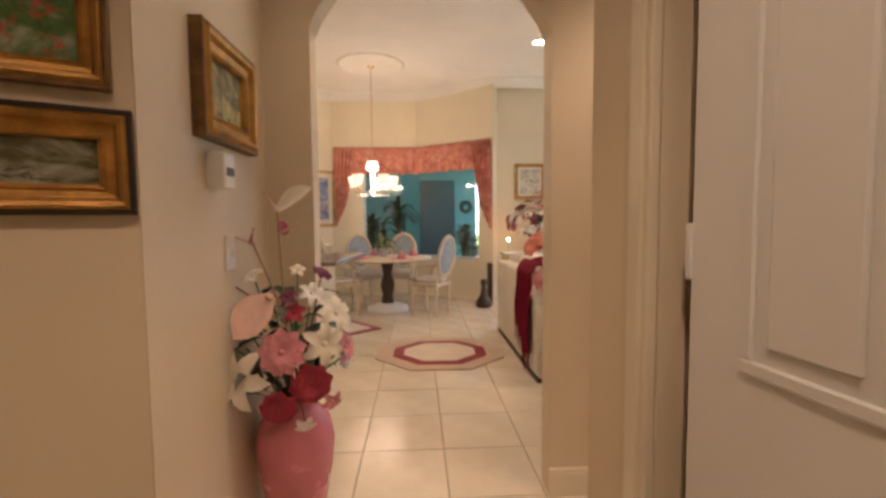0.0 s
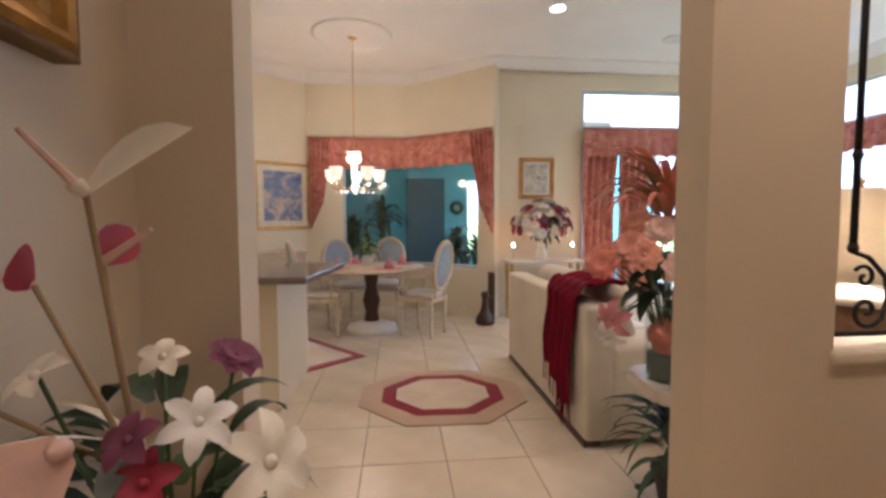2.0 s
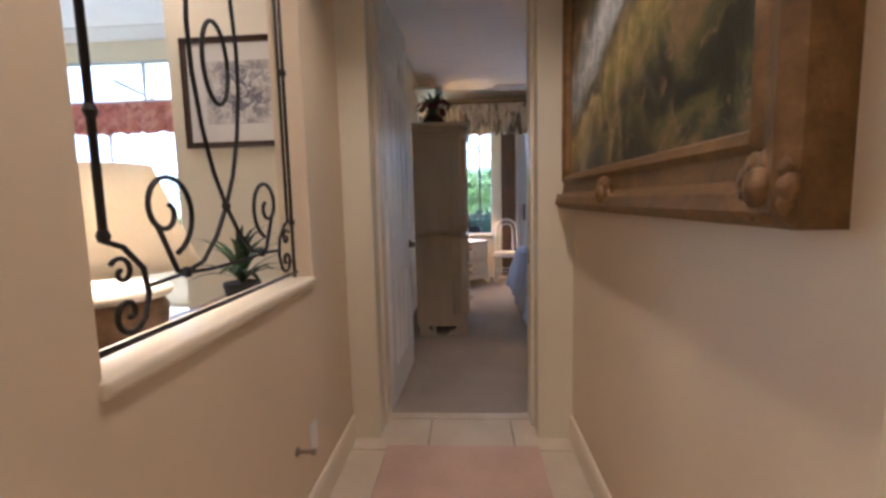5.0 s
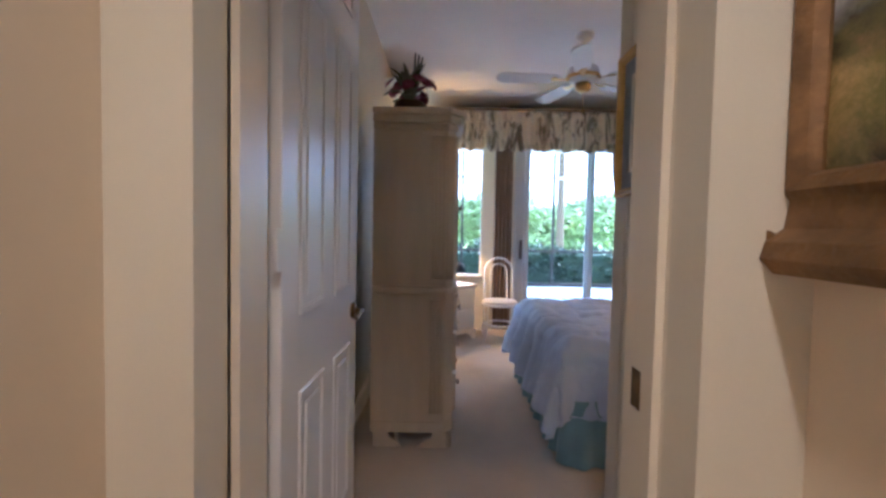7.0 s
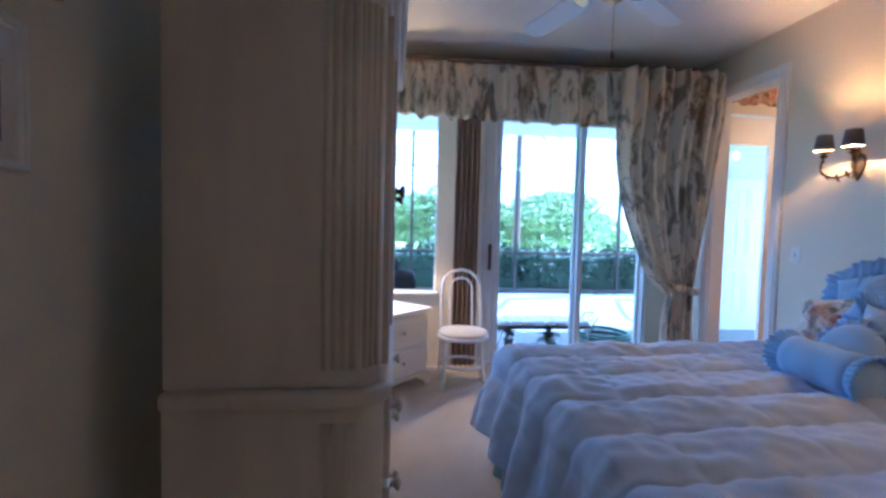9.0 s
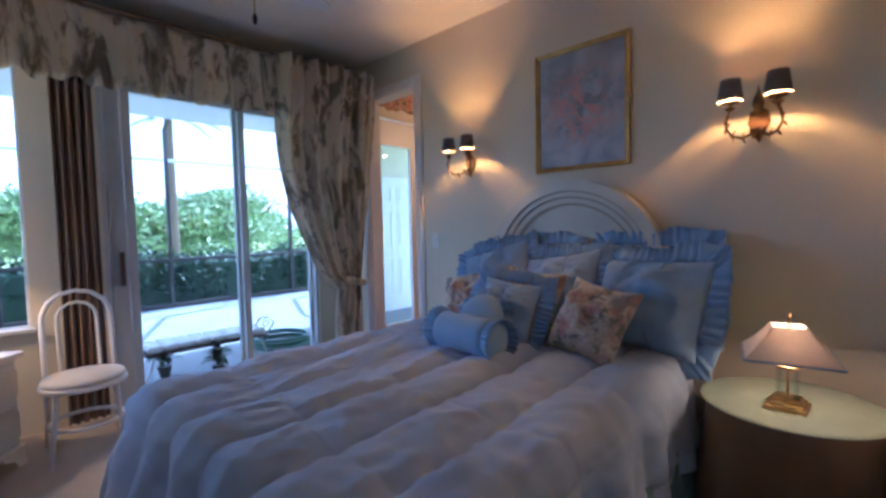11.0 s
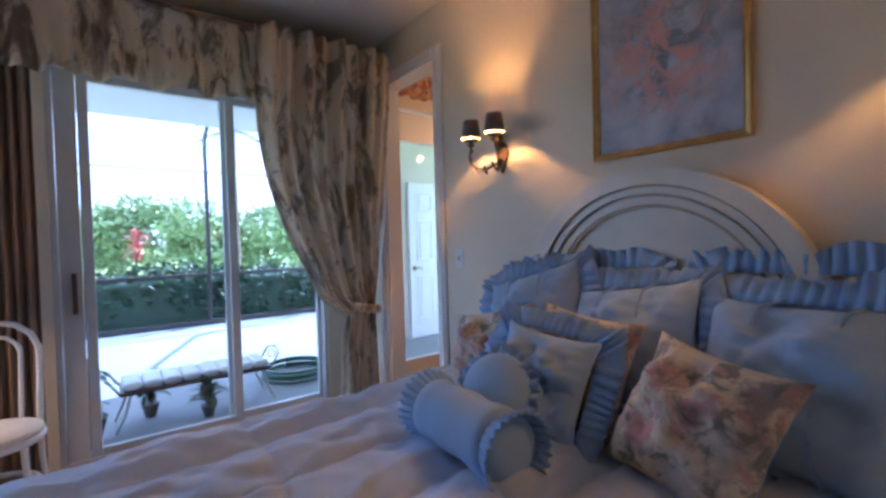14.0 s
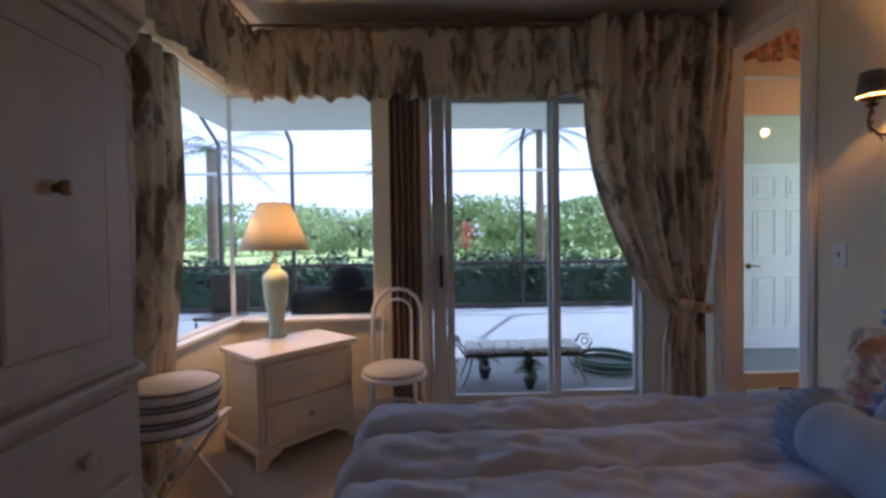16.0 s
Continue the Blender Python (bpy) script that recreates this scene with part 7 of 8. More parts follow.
DX, DY = -0.60, 6.25
cd = thing("chandelier", (DX, DY, 1.7), "brass chandelier with frosted glass shades, lit", "chandelier")
part("chain", tube([(DX, DY, 1.95), (DX, DY, CEIL_L - 0.02)], 0.006, 6), "brass", cd)
part("canopy", lathe([(0.0, 0.0), (0.02, 0.0), (0.06, 0.03), (0.065, 0.045), (0, 0.045)], 20, (DX, DY, CEIL_L - 0.045)), "brass", cd)
part("column", lathe([(0.0, 0.0), (0.02, 0.01), (0.04, 0.06), (0.015, 0.10), (0.012, 0.22), (0.035, 0.28), (0.012, 0.34), (0.0, 0.36)], 16, (DX, DY, 1.60)), "crystal_glow", cd, "cut glass column", True)
part("crown", lathe([(0.03, 0.0), (0.075, 0.03), (0.085, 0.07), (0.06, 0.10), (0.075, 0.13)], 20, (DX, DY, 1.92), False), "crystal_glow", cd, "glass crown hung with drops", True)
for k in range(5):
    a = k * math.tau / 5 + 0.3
    ca, sa = math.cos(a), math.sin(a)
    part("arm", tube([(DX + r * ca, DY + r * sa, z) for r, z in ((0.01, 1.68), (0.08, 1.64), (0.19, 1.63), (0.28, 1.67), (0.29, 1.72))], 0.007, 6), "brass", cd, "", True)
    part("shade", lathe([(0.035, 0.0), (0.06, 0.04), (0.068, 0.10), (0.075, 0.13)], 20, (DX + 0.29 * ca, DY + 0.29 * sa, 1.73), False), "frosted_glow", cd, "frosted glass bell shade", True)
    for j in range(3):
        part("prism", lathe([(0.0, 0), (0.007, 0.012), (0.0, 0.035)], 6, (DX + (0.10 + 0.06 * j) * ca, DY + (0.10 + 0.06 * j) * sa, 1.585)), "crystal_glow", cd)
md = structure("ceiling_medallion", lathe([(0.0, 0.0), (0.20, 0.0), (0.36, 0.012), (0.42, 0.012), (0.45, 0.022), (0.0, 0.022)], 48, (DX, DY, CEIL_L - 0.022)), "ceiling_white", "white plaster ceiling rose above the chandelier", "ceiling", True)

# pink swagged drapery
for nm, pts in (("dining", [(-1.36, 7.55), (0.0, 7.55), (1.10, 6.70)]), ("living", [(2.32, 6.72), (5.48, 6.72), (5.48, 3.55)])):
    pv = thing("valance", (pts[0][0], pts[0][1], 2.4), "rose-pink gathered valance over the %s room window" % nm, "valance", "rose valances")
    for a, b in zip(pts, pts[1:]):
        d = (Vector(b) - Vector(a)).normalized()
        out = (d.y, -d.x)
        top, low = (2.46, 2.03) if nm == "dining" else (2.48, 2.12)
        solid(part("cloth", cloth_grid(120, 7, lambda u, v: valance(u, v, a, b, top, low, out, 40, 0.025)), "valance_pink", pv, "", True), 0.004)


def side_swag(name, p, d, width, top, low, label, tail=True):
    ob = thing(name, (*p, 0), label, "curtain", "rose curtains")

    def f(u, v):
        w = width * (1 - (0.45 * v if tail else 0.15 * math.sin(v * 3)))
        s = u * w
        z = top - (top - low) * v * (1 - (0.30 * u if tail else 0))
        off = 0.03 * math.sin(u * 30 + v)
        return p[0] + d[0] * s - d[1] * off * -1, p[1] + d[1] * s - d[0] * off, z
    solid(part("cloth", cloth_grid(50, 20, f), "valance_pink", ob, "", True), 0.004)


side_swag("curtain", (1.10, 6.66), (-0.79, 0.61), 0.34, 2.42, 1.10, "rose-pink curtain tail beside the dining window")
side_swag("curtain", (-1.33, 7.50), (1.0, 0.0), 0.32, 2.42, 1.15, "rose-pink curtain tail beside the dining window")
side_swag("curtain", (2.33, 6.74), (1.0, 0.0), 0.52, 2.45, 0.05, "rose-pink full-length living room curtain", False)
side_swag("sheer_curtain", (2.85, 6.80), (1.0, 0.0), 0.5, 2.3, 0.3, "rose-pink gathered curtain at the living room window", False)

# console and flowers under the still life
cs = thing("console_table", (1.72, 6.5, 0), "cream console table under the still life", "table")
part("top", box(1.25, 6.36, 0.74, 2.2, 6.72, 0.775, 0.008), "marble", cs)
for x in (1.30, 2.15):
    for y in (6.41, 6.67):
        part("leg", lathe([(0.015, 0), (0.025, 0.2), (0.018, 0.4), (0.03, 0.739)], 12, (x, y, 0)), "gilt_thin", cs)
fl = thing("flower_bouquet", (1.70, 6.5, 0.78), "mixed white, cream and burgundy bouquet in a vase", "flowers")
part("vase", lathe([(0.0, 0), (0.06, 0.0), (0.07, 0.08), (0.04, 0.16), (0.06, 0.20), (0.0, 0.19)], 20, (1.70, 6.52, 0.776)), "petal_white", fl, "", True)
for k in range(72):
    a, e = RNG.uniform(0, math.tau), RNG.uniform(-0.3, 1.4)
    r = RNG.uniform(0.28, 0.37)
    p = Vector((1.70 + r * math.cos(a) * math.cos(e), 6.50 + 0.7 * r * math.sin(a) * math.cos(e), 1.20 + r * 0.95 * math.sin(e)))
    bloom("rose", 0.085, RNG.choice(("petal_white", "petal_cream", "petal_plum", "petal_white", "petal_cream", "petal_red")), fl, p, p - Vector((1.70, 6.50, 1.15)), RNG.uniform(0, 90))
for k in range(50):
    a = RNG.uniform(0, 360)
    leaf(0.20, 0.05, "leaf_dark", fl, (1.70 + 0.1 * math.cos(radians(a)), 6.5 + 0.08 * math.sin(radians(a)), RNG.uniform(1.0, 1.3)), a, RNG.uniform(-30, 60))
for x in (1.32, 2.08):
    vo = thing("votive_candle", (x, 6.45, 0.776), "lit votive candle in a glass holder", "candle", "console candles")
    part("holder", lathe([(0.0, 0), (0.045, 0.0), (0.01, 0.02), (0.01, 0.12), (0.05, 0.16), (0.055, 0.22), (0.05, 0.22), (0.045, 0.165), (0.0, 0.15)], 18, (x, 6.45, 0.776)), "clear_glass", vo, "", True)
    part("flame", lathe([(0.0, 0), (0.02, 0.01), (0.018, 0.03), (0.0, 0.06)], 10, (x, 6.45, 0.94)), "bulb_white", vo)
    point_lamp("candle_light", (x, 6.40, 1.02), 0.6)
iv = thing("iron_urn", (0.95, 6.35, 0), "dark bronze pitcher-shaped floor urn", "urn")
part("body", lathe([(0.0, 0), (0.10, 0.0), (0.12, 0.02), (0.11, 0.08), (0.05, 0.18), (0.035, 0.30), (0.05, 0.36), (0.04, 0.40), (0.0, 0.40)], 24, (0.95, 6.38, 0.001)), "wood_dark", iv, "", True)
part("handle", tube([(0.99, 6.38, 0.34), (1.06, 6.38, 0.30), (1.06, 6.38, 0.18), (1.02, 6.38, 0.10)], 0.012, 8), "wood_dark", iv)
sp = thing("side_screen", (1.08, 6.45, 0), "narrow dark wooden stand behind the sofa", "stand")
part("panel", box(1.03, 6.50, 0.0, 1.10, 6.62, 0.62, 0.008), "wood_dark", sp)

# living room ceiling fan
lf = thing("ceiling_fan", (3.0, 4.9, 2.9), "white living room ceiling fan, at rest", "ceiling fan")
part("downrod", lathe([(0.014, 0.05), (0.014, 0.36)], 10, (3.0, 4.9, 2.96)), "fan_white", lf)
part("motor", lathe([(0.0, 0.10), (0.08, 0.09), (0.12, 0.03), (0.10, -0.03), (0.05, -0.08), (0.0, -0.09)], 28, (3.0, 4.9, 2.95)), "fan_white", lf, "", True)
for k in range(5):
    part("blade", put(prism([(0.16, -0.05), (0.6, -0.07), (0.66, 0.0), (0.6, 0.07), (0.16, 0.05)], -0.004, 0.004), pose(3.0, 4.9, 2.95, 0, 0, 72 * k + 20) @ pose(0, 0, 0, 10, 0, 0)), "fan_white", lf)

# kitchen beyond: wall cabinet and hood lights
kc = thing("kitchen_cabinet", (-3.4, 4.8, 0), "cream kitchen cabinet run with lit counter", "cabinet")
part("base", box(-4.55, 4.40, 0.0, -2.75, 4.98, 0.87, 0.006), "chair_paint", kc)
part("counter", box(-4.57, 4.38, 0.872, -2.73, 4.99, 0.91, 0.006), "counter_stone", kc)
for k in range(3):
    part("wall_door", box(-4.5 + k * 0.6, 4.66, 1.40, -3.93 + k * 0.6, 4.98, 2.3, 0.008), "chair_paint", kc)

# ---- on the armoire ----
fa2 = thing("flower_arrangement", (4.47, 1.62, 1.916), "dark dried flower arrangement on top of the armoire", "flowers")
part("bowl", lathe([(0.0, 0), (0.07, 0.0), (0.10, 0.05), (0.09, 0.09), (0.0, 0.085)], 20, (4.47, 1.62, 1.916)), "wood_dark", fa2)
for k in range(40):
    a = RNG.uniform(0, 360)
    leaf(RNG.choice((0.12, 0.17, 0.22)), RNG.choice((0.03, 0.05)), RNG.choice(("leaf_grey", "petal_plum", "leaf_dark", "leaf_grey")), fa2, (4.47, 1.62, RNG.uniform(1.99, 2.05)), a, RNG.uniform(10, 88), 0.3, 0.4)
for k in range(12):
    a = RNG.uniform(0, math.tau)
    p = Vector((4.47 + 0.12 * math.cos(a), 1.62 + 0.13 * math.sin(a), 2.08 + RNG.uniform(-0.03, 0.08)))
    bloom("rose", 0.05, RNG.choice(("petal_plum", "petal_blush", "petal_plum")), fa2, p, p - Vector((4.47, 1.62, 2.0)))
for k in range(3):
    part("spike", tube([(4.46 + 0.02 * k, 1.60, 2.0), (4.46 + 0.03 * k, 1.59 - 0.02 * k, 2.30)], 0.012, 6, 0.4), "leaf_grey", fa2)

# ---- outside ----


def leaf_cloud(name, boxes, count, size, material, label, category, seed, kind="stuff", parent=None):
    """Many small bent leaves scattered through lumpy volumes (centre, half sizes)."""
    r = random.Random(seed)
    verts, faces = [], []
    for k in range(count):
        c, h = boxes[r.randrange(len(boxes))]
        d = Vector((r.gauss(0, 1), r.gauss(0, 1), r.gauss(0, 1))).normalized() * (r.random() ** 0.30)
        p = Vector((c[0] + d.x * h[0], c[1] + d.y * h[1], c[2] + d.z * h[2]))
        s = size * r.uniform(0.6, 1.4)
        u = Vector((r.gauss(0, 1), r.gauss(0, 1), r.gauss(0, 0.7))).normalized()
        v = u.orthogonal().normalized()
        v = (v * math.cos(k) + u.cross(v) * math.sin(k))
        n = u.cross(v) * (s * 0.18)
        i = len(verts)
        verts += [p - u * s, p + v * s * 0.42 + n, p + u * s, p - v * s * 0.42 + n]
        faces += [(i, i + 1, i + 2), (i, i + 2, i + 3)]
    me = bpy.data.meshes.new(name)
    me.from_pydata([tuple(q) for q in verts], [], faces)
    me.materials.append(MATS[material])
    ob = new(name, me)
    if parent is not None:
        ob.parent = parent
        ob.matrix_parent_inverse = parent.matrix_basis.inverted()
        return ob
    return tagged(ob, label, category, "", kind)


r0 = random.Random(3)
hedge = thing("hedge", (12.6, 1.5, -0.1), "clipped dark green hedge along the lanai screen", "hedge")
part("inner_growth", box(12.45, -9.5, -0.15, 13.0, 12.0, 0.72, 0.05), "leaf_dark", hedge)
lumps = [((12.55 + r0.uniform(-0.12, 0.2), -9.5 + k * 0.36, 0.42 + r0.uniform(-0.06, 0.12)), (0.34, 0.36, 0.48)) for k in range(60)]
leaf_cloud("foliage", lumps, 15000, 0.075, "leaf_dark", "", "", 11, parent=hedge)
# paler leaves over the top put the hedge's highlights into colour
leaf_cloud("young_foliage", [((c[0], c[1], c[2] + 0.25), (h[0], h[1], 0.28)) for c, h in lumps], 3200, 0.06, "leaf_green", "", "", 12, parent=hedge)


def bush(name, x, y, r, h, material, seed, count, size, label, trunk=False):
    ob = thing(name, (x, y, -0.16), label, name.replace("_", " "))
    rr = random.Random(seed)
    z0 = h * 0.12 if trunk else -0.1
    part("trunk", tube([(x, y, -0.16), (x + 0.05 * r, y, h * 0.3), (x - 0.04 * r, y + 0.05 * r, h * 0.7)], 0.05 * r + 0.04, 8, 0.5), "bark", ob)
    for k in range(4):
        a = rr.uniform(0, math.tau)
        part("limb", tube([(x, y, h * 0.3), (x + 0.3 * r * math.cos(a), y + 0.3 * r * math.sin(a), h * 0.55), (x + 0.6 * r * math.cos(a), y + 0.6 * r * math.sin(a), h * 0.78)], 0.03 * r + 0.02, 6, 0.4), "bark", ob)
    clumps = [((x + rr.uniform(-0.7, 0.7) * r, y + rr.uniform(-0.8, 0.8) * r, z0 + (h - z0) * rr.uniform(0.12, 0.80)), (r * rr.uniform(0.30, 0.5), r * rr.uniform(0.35, 0.6), (h - z0) * rr.uniform(0.14, 0.22))) for _ in range(18)]
    leaf_cloud("crown", clumps, count, size, material, "", "", seed, parent=ob)
    return ob


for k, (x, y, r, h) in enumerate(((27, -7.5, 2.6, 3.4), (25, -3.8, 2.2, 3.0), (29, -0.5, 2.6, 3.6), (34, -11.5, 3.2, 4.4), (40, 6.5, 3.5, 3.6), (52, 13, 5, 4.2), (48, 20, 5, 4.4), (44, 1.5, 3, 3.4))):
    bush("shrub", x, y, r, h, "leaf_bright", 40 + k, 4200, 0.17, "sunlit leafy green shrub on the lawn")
for k, (x, y, r, h) in enumerate(((75, 40, 9, 9), (85, 25, 9, 8), (90, 8, 10, 8), (85, -14, 9, 9), (80, -30, 9, 9), (95, 55, 10, 10))):
    bush("far_tree", x, y, r, h, "leaf_bright", 60 + k, 2600, 0.45, "far leafy tree at the edge of the lawn", True)
ti = thing("cordyline", (16, -0.35, -0.16), "bright pink-leaved cordyline shrub behind the hedge", "shrub")
part("cane", tube([(16, -0.35, -0.16), (16.02, -0.33, 1.2)], 0.025, 6), "bark", ti)
for k in range(70):
    a = RNG.uniform(0, 360)
    leaf(0.34, 0.075, RNG.choice(("petal_pink", "petal_coral", "petal_red", "petal_pink")), ti, (16, -0.35, RNG.uniform(0.95, 1.5)), a, RNG.uniform(10, 85), 0.4, 0.6)


def palm(x, y, h, seed, fronds=16, length=1.9):
    ob = thing("palm_tree", (x, y, -0.16), "slender palm with a ringed grey trunk", "palm tree")
    rr = random.Random(seed)
    prof = []
    for k in range(26):
        z = -0.16 + (h + 0.16) * k / 25
        prof.append(((0.17 - 0.05 * k / 25) * (1.0 if k % 2 else 1.07), z))
    part("trunk", lathe(prof, 12, (x, y, 0)), "bark", ob, "", True)
    for k in range(fronds):
        a = math.tau * k / fronds + rr.uniform(-0.2, 0.2)
        lift = rr.uniform(-0.2, 0.9)
        bm = bmesh.new()
        for j in range(1, 20):
            t = j / 19
            px = length * t
            pz = length * (math.sin(lift) * t - 0.55 * t * t)
            for s in (-1, 1):
                ln = 0.42 * math.sin(math.pi * (0.12 + 0.85 * t))
                q0, q1 = Vector((px, 0, pz)), Vector((px + ln * 0.55, s * ln, pz - ln * 0.45))
                w = Vector((0.025, 0, 0))
                vs = [bm.verts.new(v) for v in (q0 - w, q0 + w, q1)]
                bm.faces.new(vs)
        part("frond", put(bm, pose(x, y, h, 0, 0, math.degrees(a))), "leaf_dark", ob)
    return ob


palm(20.5, -3.4, 5.2, 1)
palm(15.5, 6.1, 3.6, 2)
palm(24.0, 2.1, 4.6, 3)

cg = thing("screen_cage", (12.2, 1.5, -0.02), "bronze aluminium pool cage frame with white upper beams", "screen enclosure")
for y in (-7.6, -5.4, -3.3, -1.11, 1.0, 3.05, 4.35, 6.5, 8.7):
    part("post", box(12.14, y - 0.028, -0.03, 12.22, y + 0.028, 3.0, 0.004, 1), "bronze_frame", cg)
    part("roof_beam", tube([(12.18, y, 3.0), (10.9, y, 3.75), (9.6, y, 3.9)], 0.035, 6), "bronze_frame", cg)
part("chair_rail", box(12.15, -8, 0.77, 12.21, 9.5, 0.83, 0.004, 1), "bronze_frame", cg)
part("upper_rail", box(12.15, -8, 2.46, 12.21, 9.5, 2.51, 0.004, 1), "alu_white", cg)
part("sill_rail", box(12.12, -8, -0.02, 12.24, 9.5, 0.06, 0.004, 1), "bronze_frame", cg)

be = thing("garden_bench", (7.95, -0.27, 0), "low metal bench with a tufted pale cushion and scrolled arms", "bench")
BZ = -0.018
part("seat", box(7.78, -0.78, 0.24, 8.14, 0.24, 0.265, 0.004), "wood_dark", be)
bm = bmesh.new()
for i in range(3):
    for j in range(8):
        box(7.79 + i * 0.115, -0.77 + j * 0.125, 0.266, 7.79 + i * 0.115 + 0.112, -0.77 + j * 0.125 + 0.122, 0.325, 0.028, 3, bm)
part("cushion", bm, "bench_cloth", be, "tufted pale silver cushion", True)
for y, s in ((-0.78, -1), (0.24, 1)):
    for x in (7.80, 8.12):
        part("leg", tube([(x, y - s * 0.06, 0.24), (x, y - s * 0.03, 0.12), (x, y + s * 0.03, BZ)], 0.009, 8), "nickel", be)
    part("arm", tube([(7.80, y, 0.25), (7.80, y + s * 0.07, 0.36), (7.96, y + s * 0.10, 0.39), (8.12, y + s * 0.07, 0.36), (8.12, y, 0.25)], 0.009, 8), "nickel", be, "", True)
    part("scroll", tube([(7.96, y + s * (0.06 + 0.03 * math.cos(a)), 0.33 + 0.03 * math.sin(a)) for a in [k * math.tau / 12 for k in range(13)]], 0.005, 6), "nickel", be)
ho = thing("garden_hose", (8.35, -1.15, 0), "coiled dark green garden hose on the deck", "hose")
for k in range(4):
    r = 0.32 - 0.02 * (k % 2)
    part("coil", tube([(8.35 + r * math.cos(a), -1.18 + r * math.sin(a) * 0.95, BZ + 0.016 + 0.028 * k) for a in [j * math.tau / 28 for j in range(29)]], 0.014, 6), "hose_green", ho, "", True)
for x, y, s in ((7.72, 0.42, 0.9), (8.05, 0.05, 0.5), (7.75, -0.3, 0.45)):
    pt = thing("potted_plant", (x, y, BZ), "dark potted plant on the lanai deck", "plant", "deck plants")
    part("pot", lathe([(0.0, 0), (0.07 * s, 0), (0.11 * s, 0.16 * s), (0.12 * s, 0.20 * s), (0.0, 0.19 * s)], 18, (x, y, BZ)), "pot_dark", pt)
    for k in range(30):
        a = RNG.uniform(0, 360)
        leaf(0.18, 0.05, RNG.choice(("leaf_dark", "leaf_green")), pt, (x, y, BZ + RNG.uniform(0.2, 0.3 + 0.25 * s) * s), a, RNG.uniform(0, 80))
gc = thing("covered_grill", (9.0, 1.6, 0), "black fabric-covered barbecue grill on the lanai", "grill")
bm = box(8.75, 1.05, BZ, 9.25, 2.05, 0.72, 0.10, 4)
bmesh.ops.subdivide_edges(bm, edges=bm.edges[:], cuts=2, use_grid_fill=True)
for v in bm.verts:
    v.co += Vector((0, 0, 1)) * 0.05 * noise.noise(v.co * 4) * (v.co.z > 0.3) + Vector((noise.noise(v.co * 6), noise.noise(v.co * 6 + Vector((9, 0, 0))), 0)) * 0.03
part("cover", bm, "cover_black", gc, "", True)
part("lid_hump", put(lathe([(0.0, 0.30), (0.12, 0.27), (0.19, 0.16), (0.21, 0.0)], 20, closed=False), pose(9.0, 1.45, 0.68)), "cover_black", gc, "", True)
ct = thing("patio_chair", (9.2, 3.0, 0), "dark metal patio chair on the lanai", "chair")
part("seat", box(9.0, 2.75, 0.38, 9.45, 3.2, 0.42, 0.01), "bronze_frame", ct)
part("backrest", box(9.42, 2.75, 0.42, 9.46, 3.2, 0.88, 0.01), "bronze_frame", ct)
for x in (9.03, 9.42):
    for y in (2.78, 3.17):
        part("leg", lathe([(0.014, 0), (0.014, 0.38)], 8, (x, y, BZ)), "bronze_frame", ct)

# sunroom beyond the dining bay
structure("pavement_sunroom", box(-3.5, 7.75, -0.155, 5.5, 10.5, -0.02), "deck", "pale sunroom floor", "pavement")
structure("wall_sunroom", wall_mesh((-3.5, 10.3), (5.5, 10.3), 0.12, -0.02, 2.7, [(3.5 + 1.35, 3.5 + 2.3, 0.5, 2.1)]), "teal_wall", "sunroom wall coloured by its blue-green light", "wall")
structure("wall_sunroom_west", wall_mesh((-3.5, 7.75), (-3.5, 10.3), 0.12, -0.02, 2.7), "teal_wall", "sunroom wall coloured by its blue-green light", "wall")
structure("roof_sunroom", box(-3.5, 7.76, 2.7, 3.2, 10.4, 2.8), "ceiling_white", "sunroom roof", "roof")
d5 = thing("door_5", (0.45, 10.3, 0), "dark sunroom door tinted by blue-green light, closed", "door")
part("leaf", box(0.06, 10.255, -0.02, 0.86, 10.295, 2.15, 0.004), "teal_dark", d5)
for a, b in ((0.0, 0.06), (0.86, 0.92)):
    part("upright", box(a, 10.27, -0.02, b, 10.299, 2.2, 0.004), "teal_wall", d5)
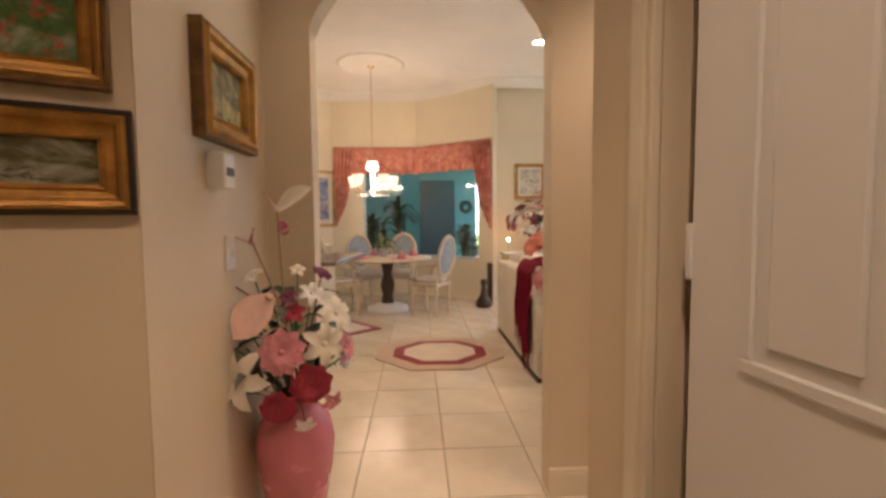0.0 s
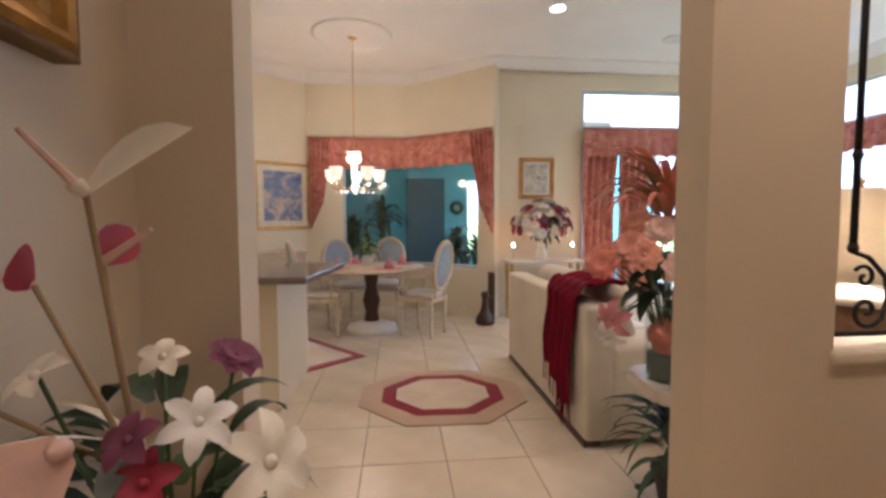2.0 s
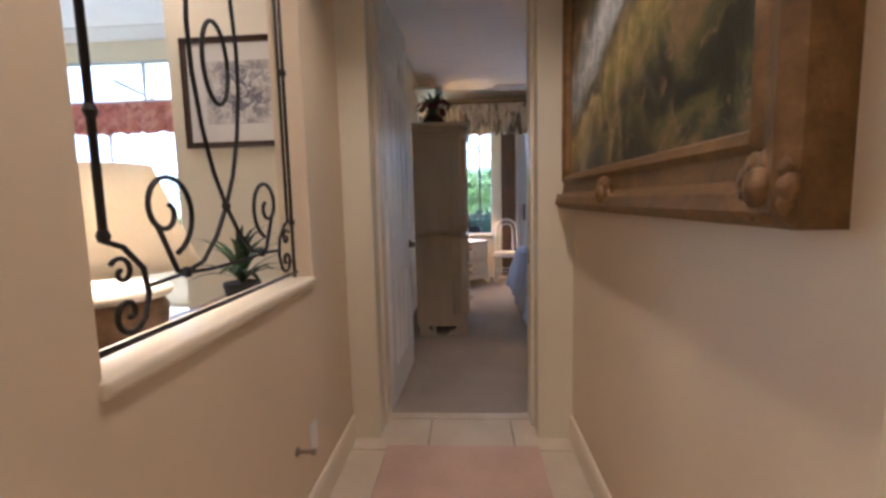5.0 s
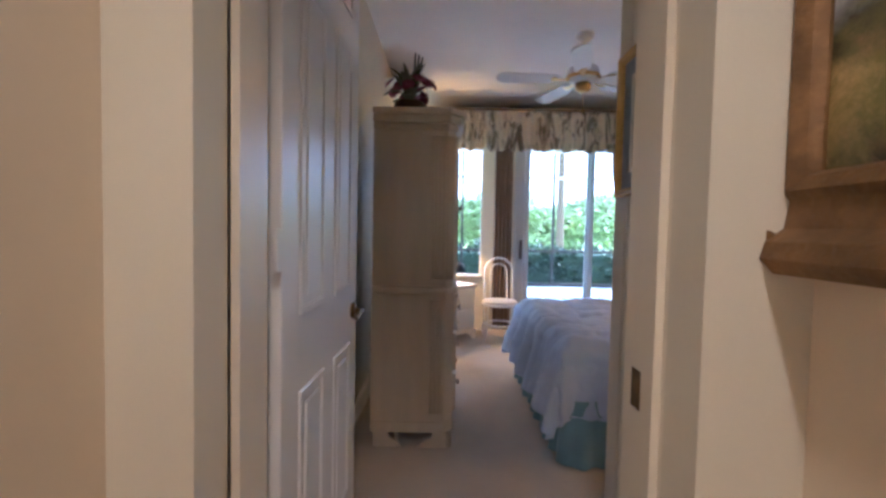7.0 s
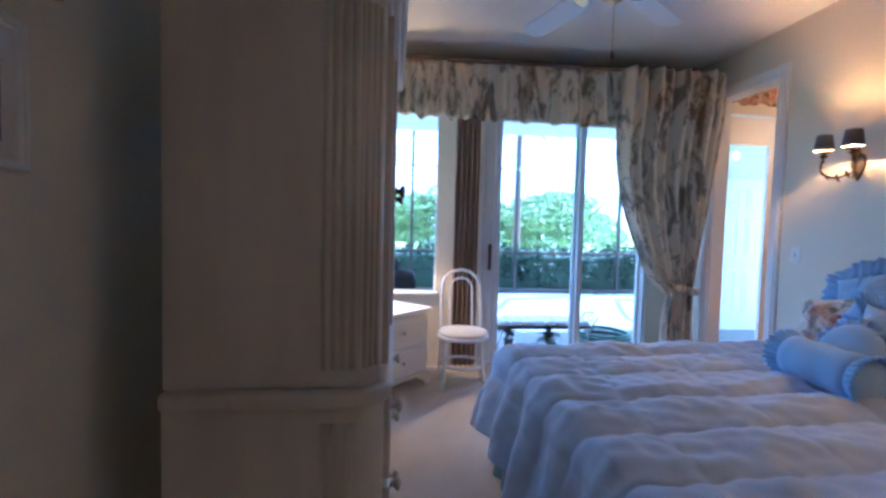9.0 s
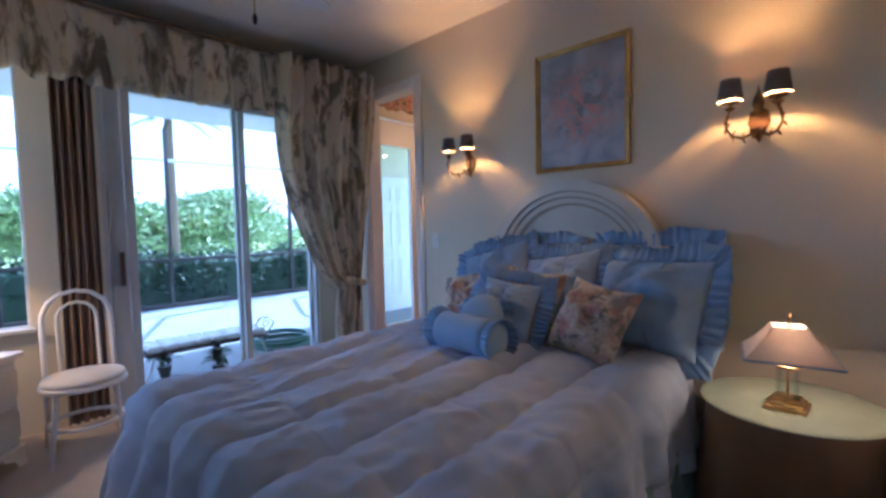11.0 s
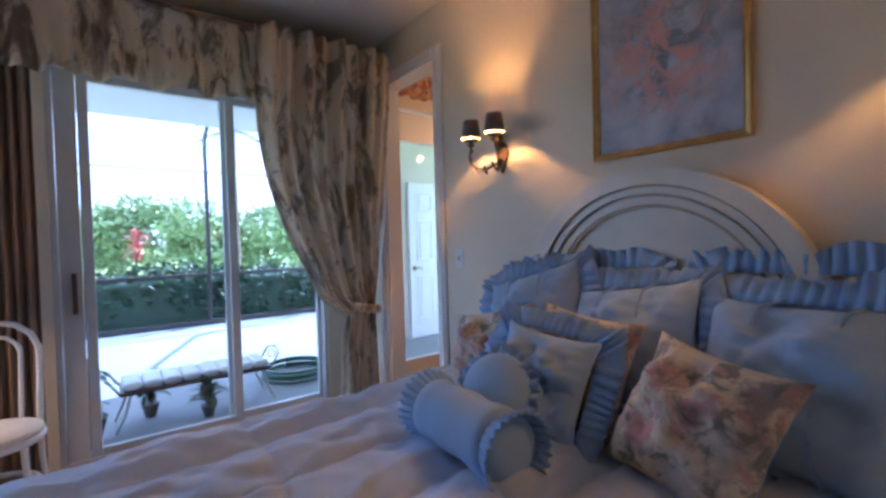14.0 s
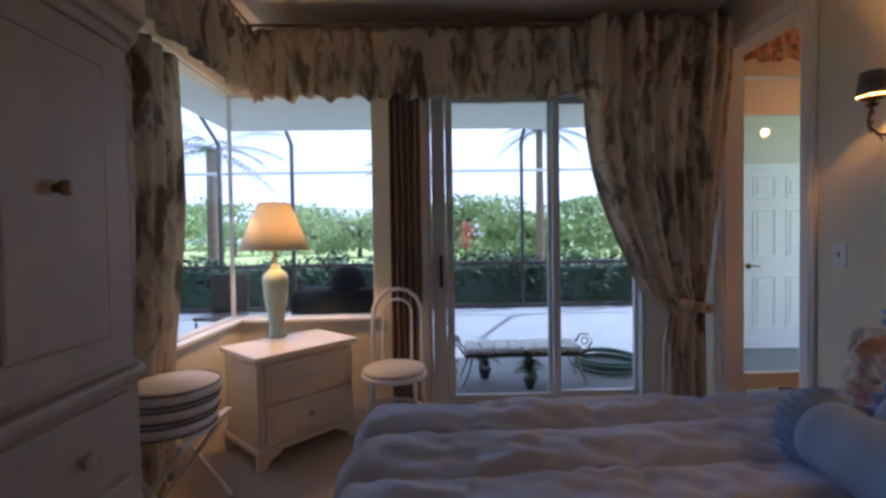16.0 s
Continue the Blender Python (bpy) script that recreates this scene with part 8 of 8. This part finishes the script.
for x, y, h in ((-0.38, 9.3, 1.6), (1.0, 9.5, 1.0), (1.35, 9.3, 0.7), (-0.9, 9.2, 1.2)):
    sp2 = thing("potted_palm", (x, y, BZ), "bushy dark green potted palm in the sunroom", "plant", "sunroom plants")
    part("pot", lathe([(0.0, 0), (0.13, 0), (0.18, 0.28), (0.19, 0.32), (0.0, 0.30)], 20, (x, y, BZ)), "pot_dark", sp2)
    part("stem", tube([(x, y, 0.25), (x + 0.03, y, h * 0.75)], 0.03, 6), "bark", sp2)
    for k in range(60):
        a = RNG.uniform(0, 360)
        leaf(RNG.choice((0.55, 0.70)), 0.09, RNG.choice(("leaf_dark", "leaf_green")), sp2, (x, y, h * RNG.uniform(0.55, 0.85)), a, RNG.uniform(0, 80), 0.5, 0.9, name="frond")
wr = thing("wreath", (1.12, 10.28, 1.55), "small dark round wreath on the sunroom wall", "wreath")
part("ring", put(lathe([(0.10, -0.03), (0.15, 0.0), (0.10, 0.03), (0.06, 0.0), (0.10, -0.03)], 20, closed=False), pose(1.12, 10.27, 1.55, 90, 0, 0)), "leaf_dark", wr)

# ---- floor tiles, piece by piece ----
TILE, GAP = 0.44, 0.006
tile_mesh = mesh_of("tile", box(GAP / 2, GAP / 2, -0.012, TILE - GAP / 2, TILE - GAP / 2, 0.0, 0.0022, 1), "floor_tile")
hall_floor = bpy.data.objects["floor_hall"]
far = bmesh.new()
for i in range(-12, 13):
    for j in range(-8, 17):
        x, y = 0.134 + TILE * i, 2.39 + TILE * j
        if x + TILE > 2.71 and y < 1.6:
            continue
        if x > 5.7 or x < -5.0 or y > 8.0 or y < -2.6 or (x + TILE < -1.75 and y < 1.9) or (x > 2.3 and y < 1.9):
            continue
        if -1.3 < x < 2.6 and -0.4 < y < 6.6:
            ob = new("tile", tile_mesh)
            ob.parent = hall_floor
            ob.location = (x, y, 0)
        else:
            box(x + GAP / 2, y + GAP / 2, -0.012, x + TILE - GAP / 2, y + TILE - GAP / 2, 0.0, 0, 1, far)
tagged(part("far_tiles", far, "floor_tile", hall_floor), "", "", "", "stuff")
for y0, y1 in ((0.80, 1.10), (1.10, 1.54), (1.54, 1.94)):
    ob = part("tile", box(2.334 + GAP / 2, y0 + GAP / 2, -0.012, 2.68, y1 - GAP / 2, 0.0, 0.0022, 1), "floor_tile", hall_floor)
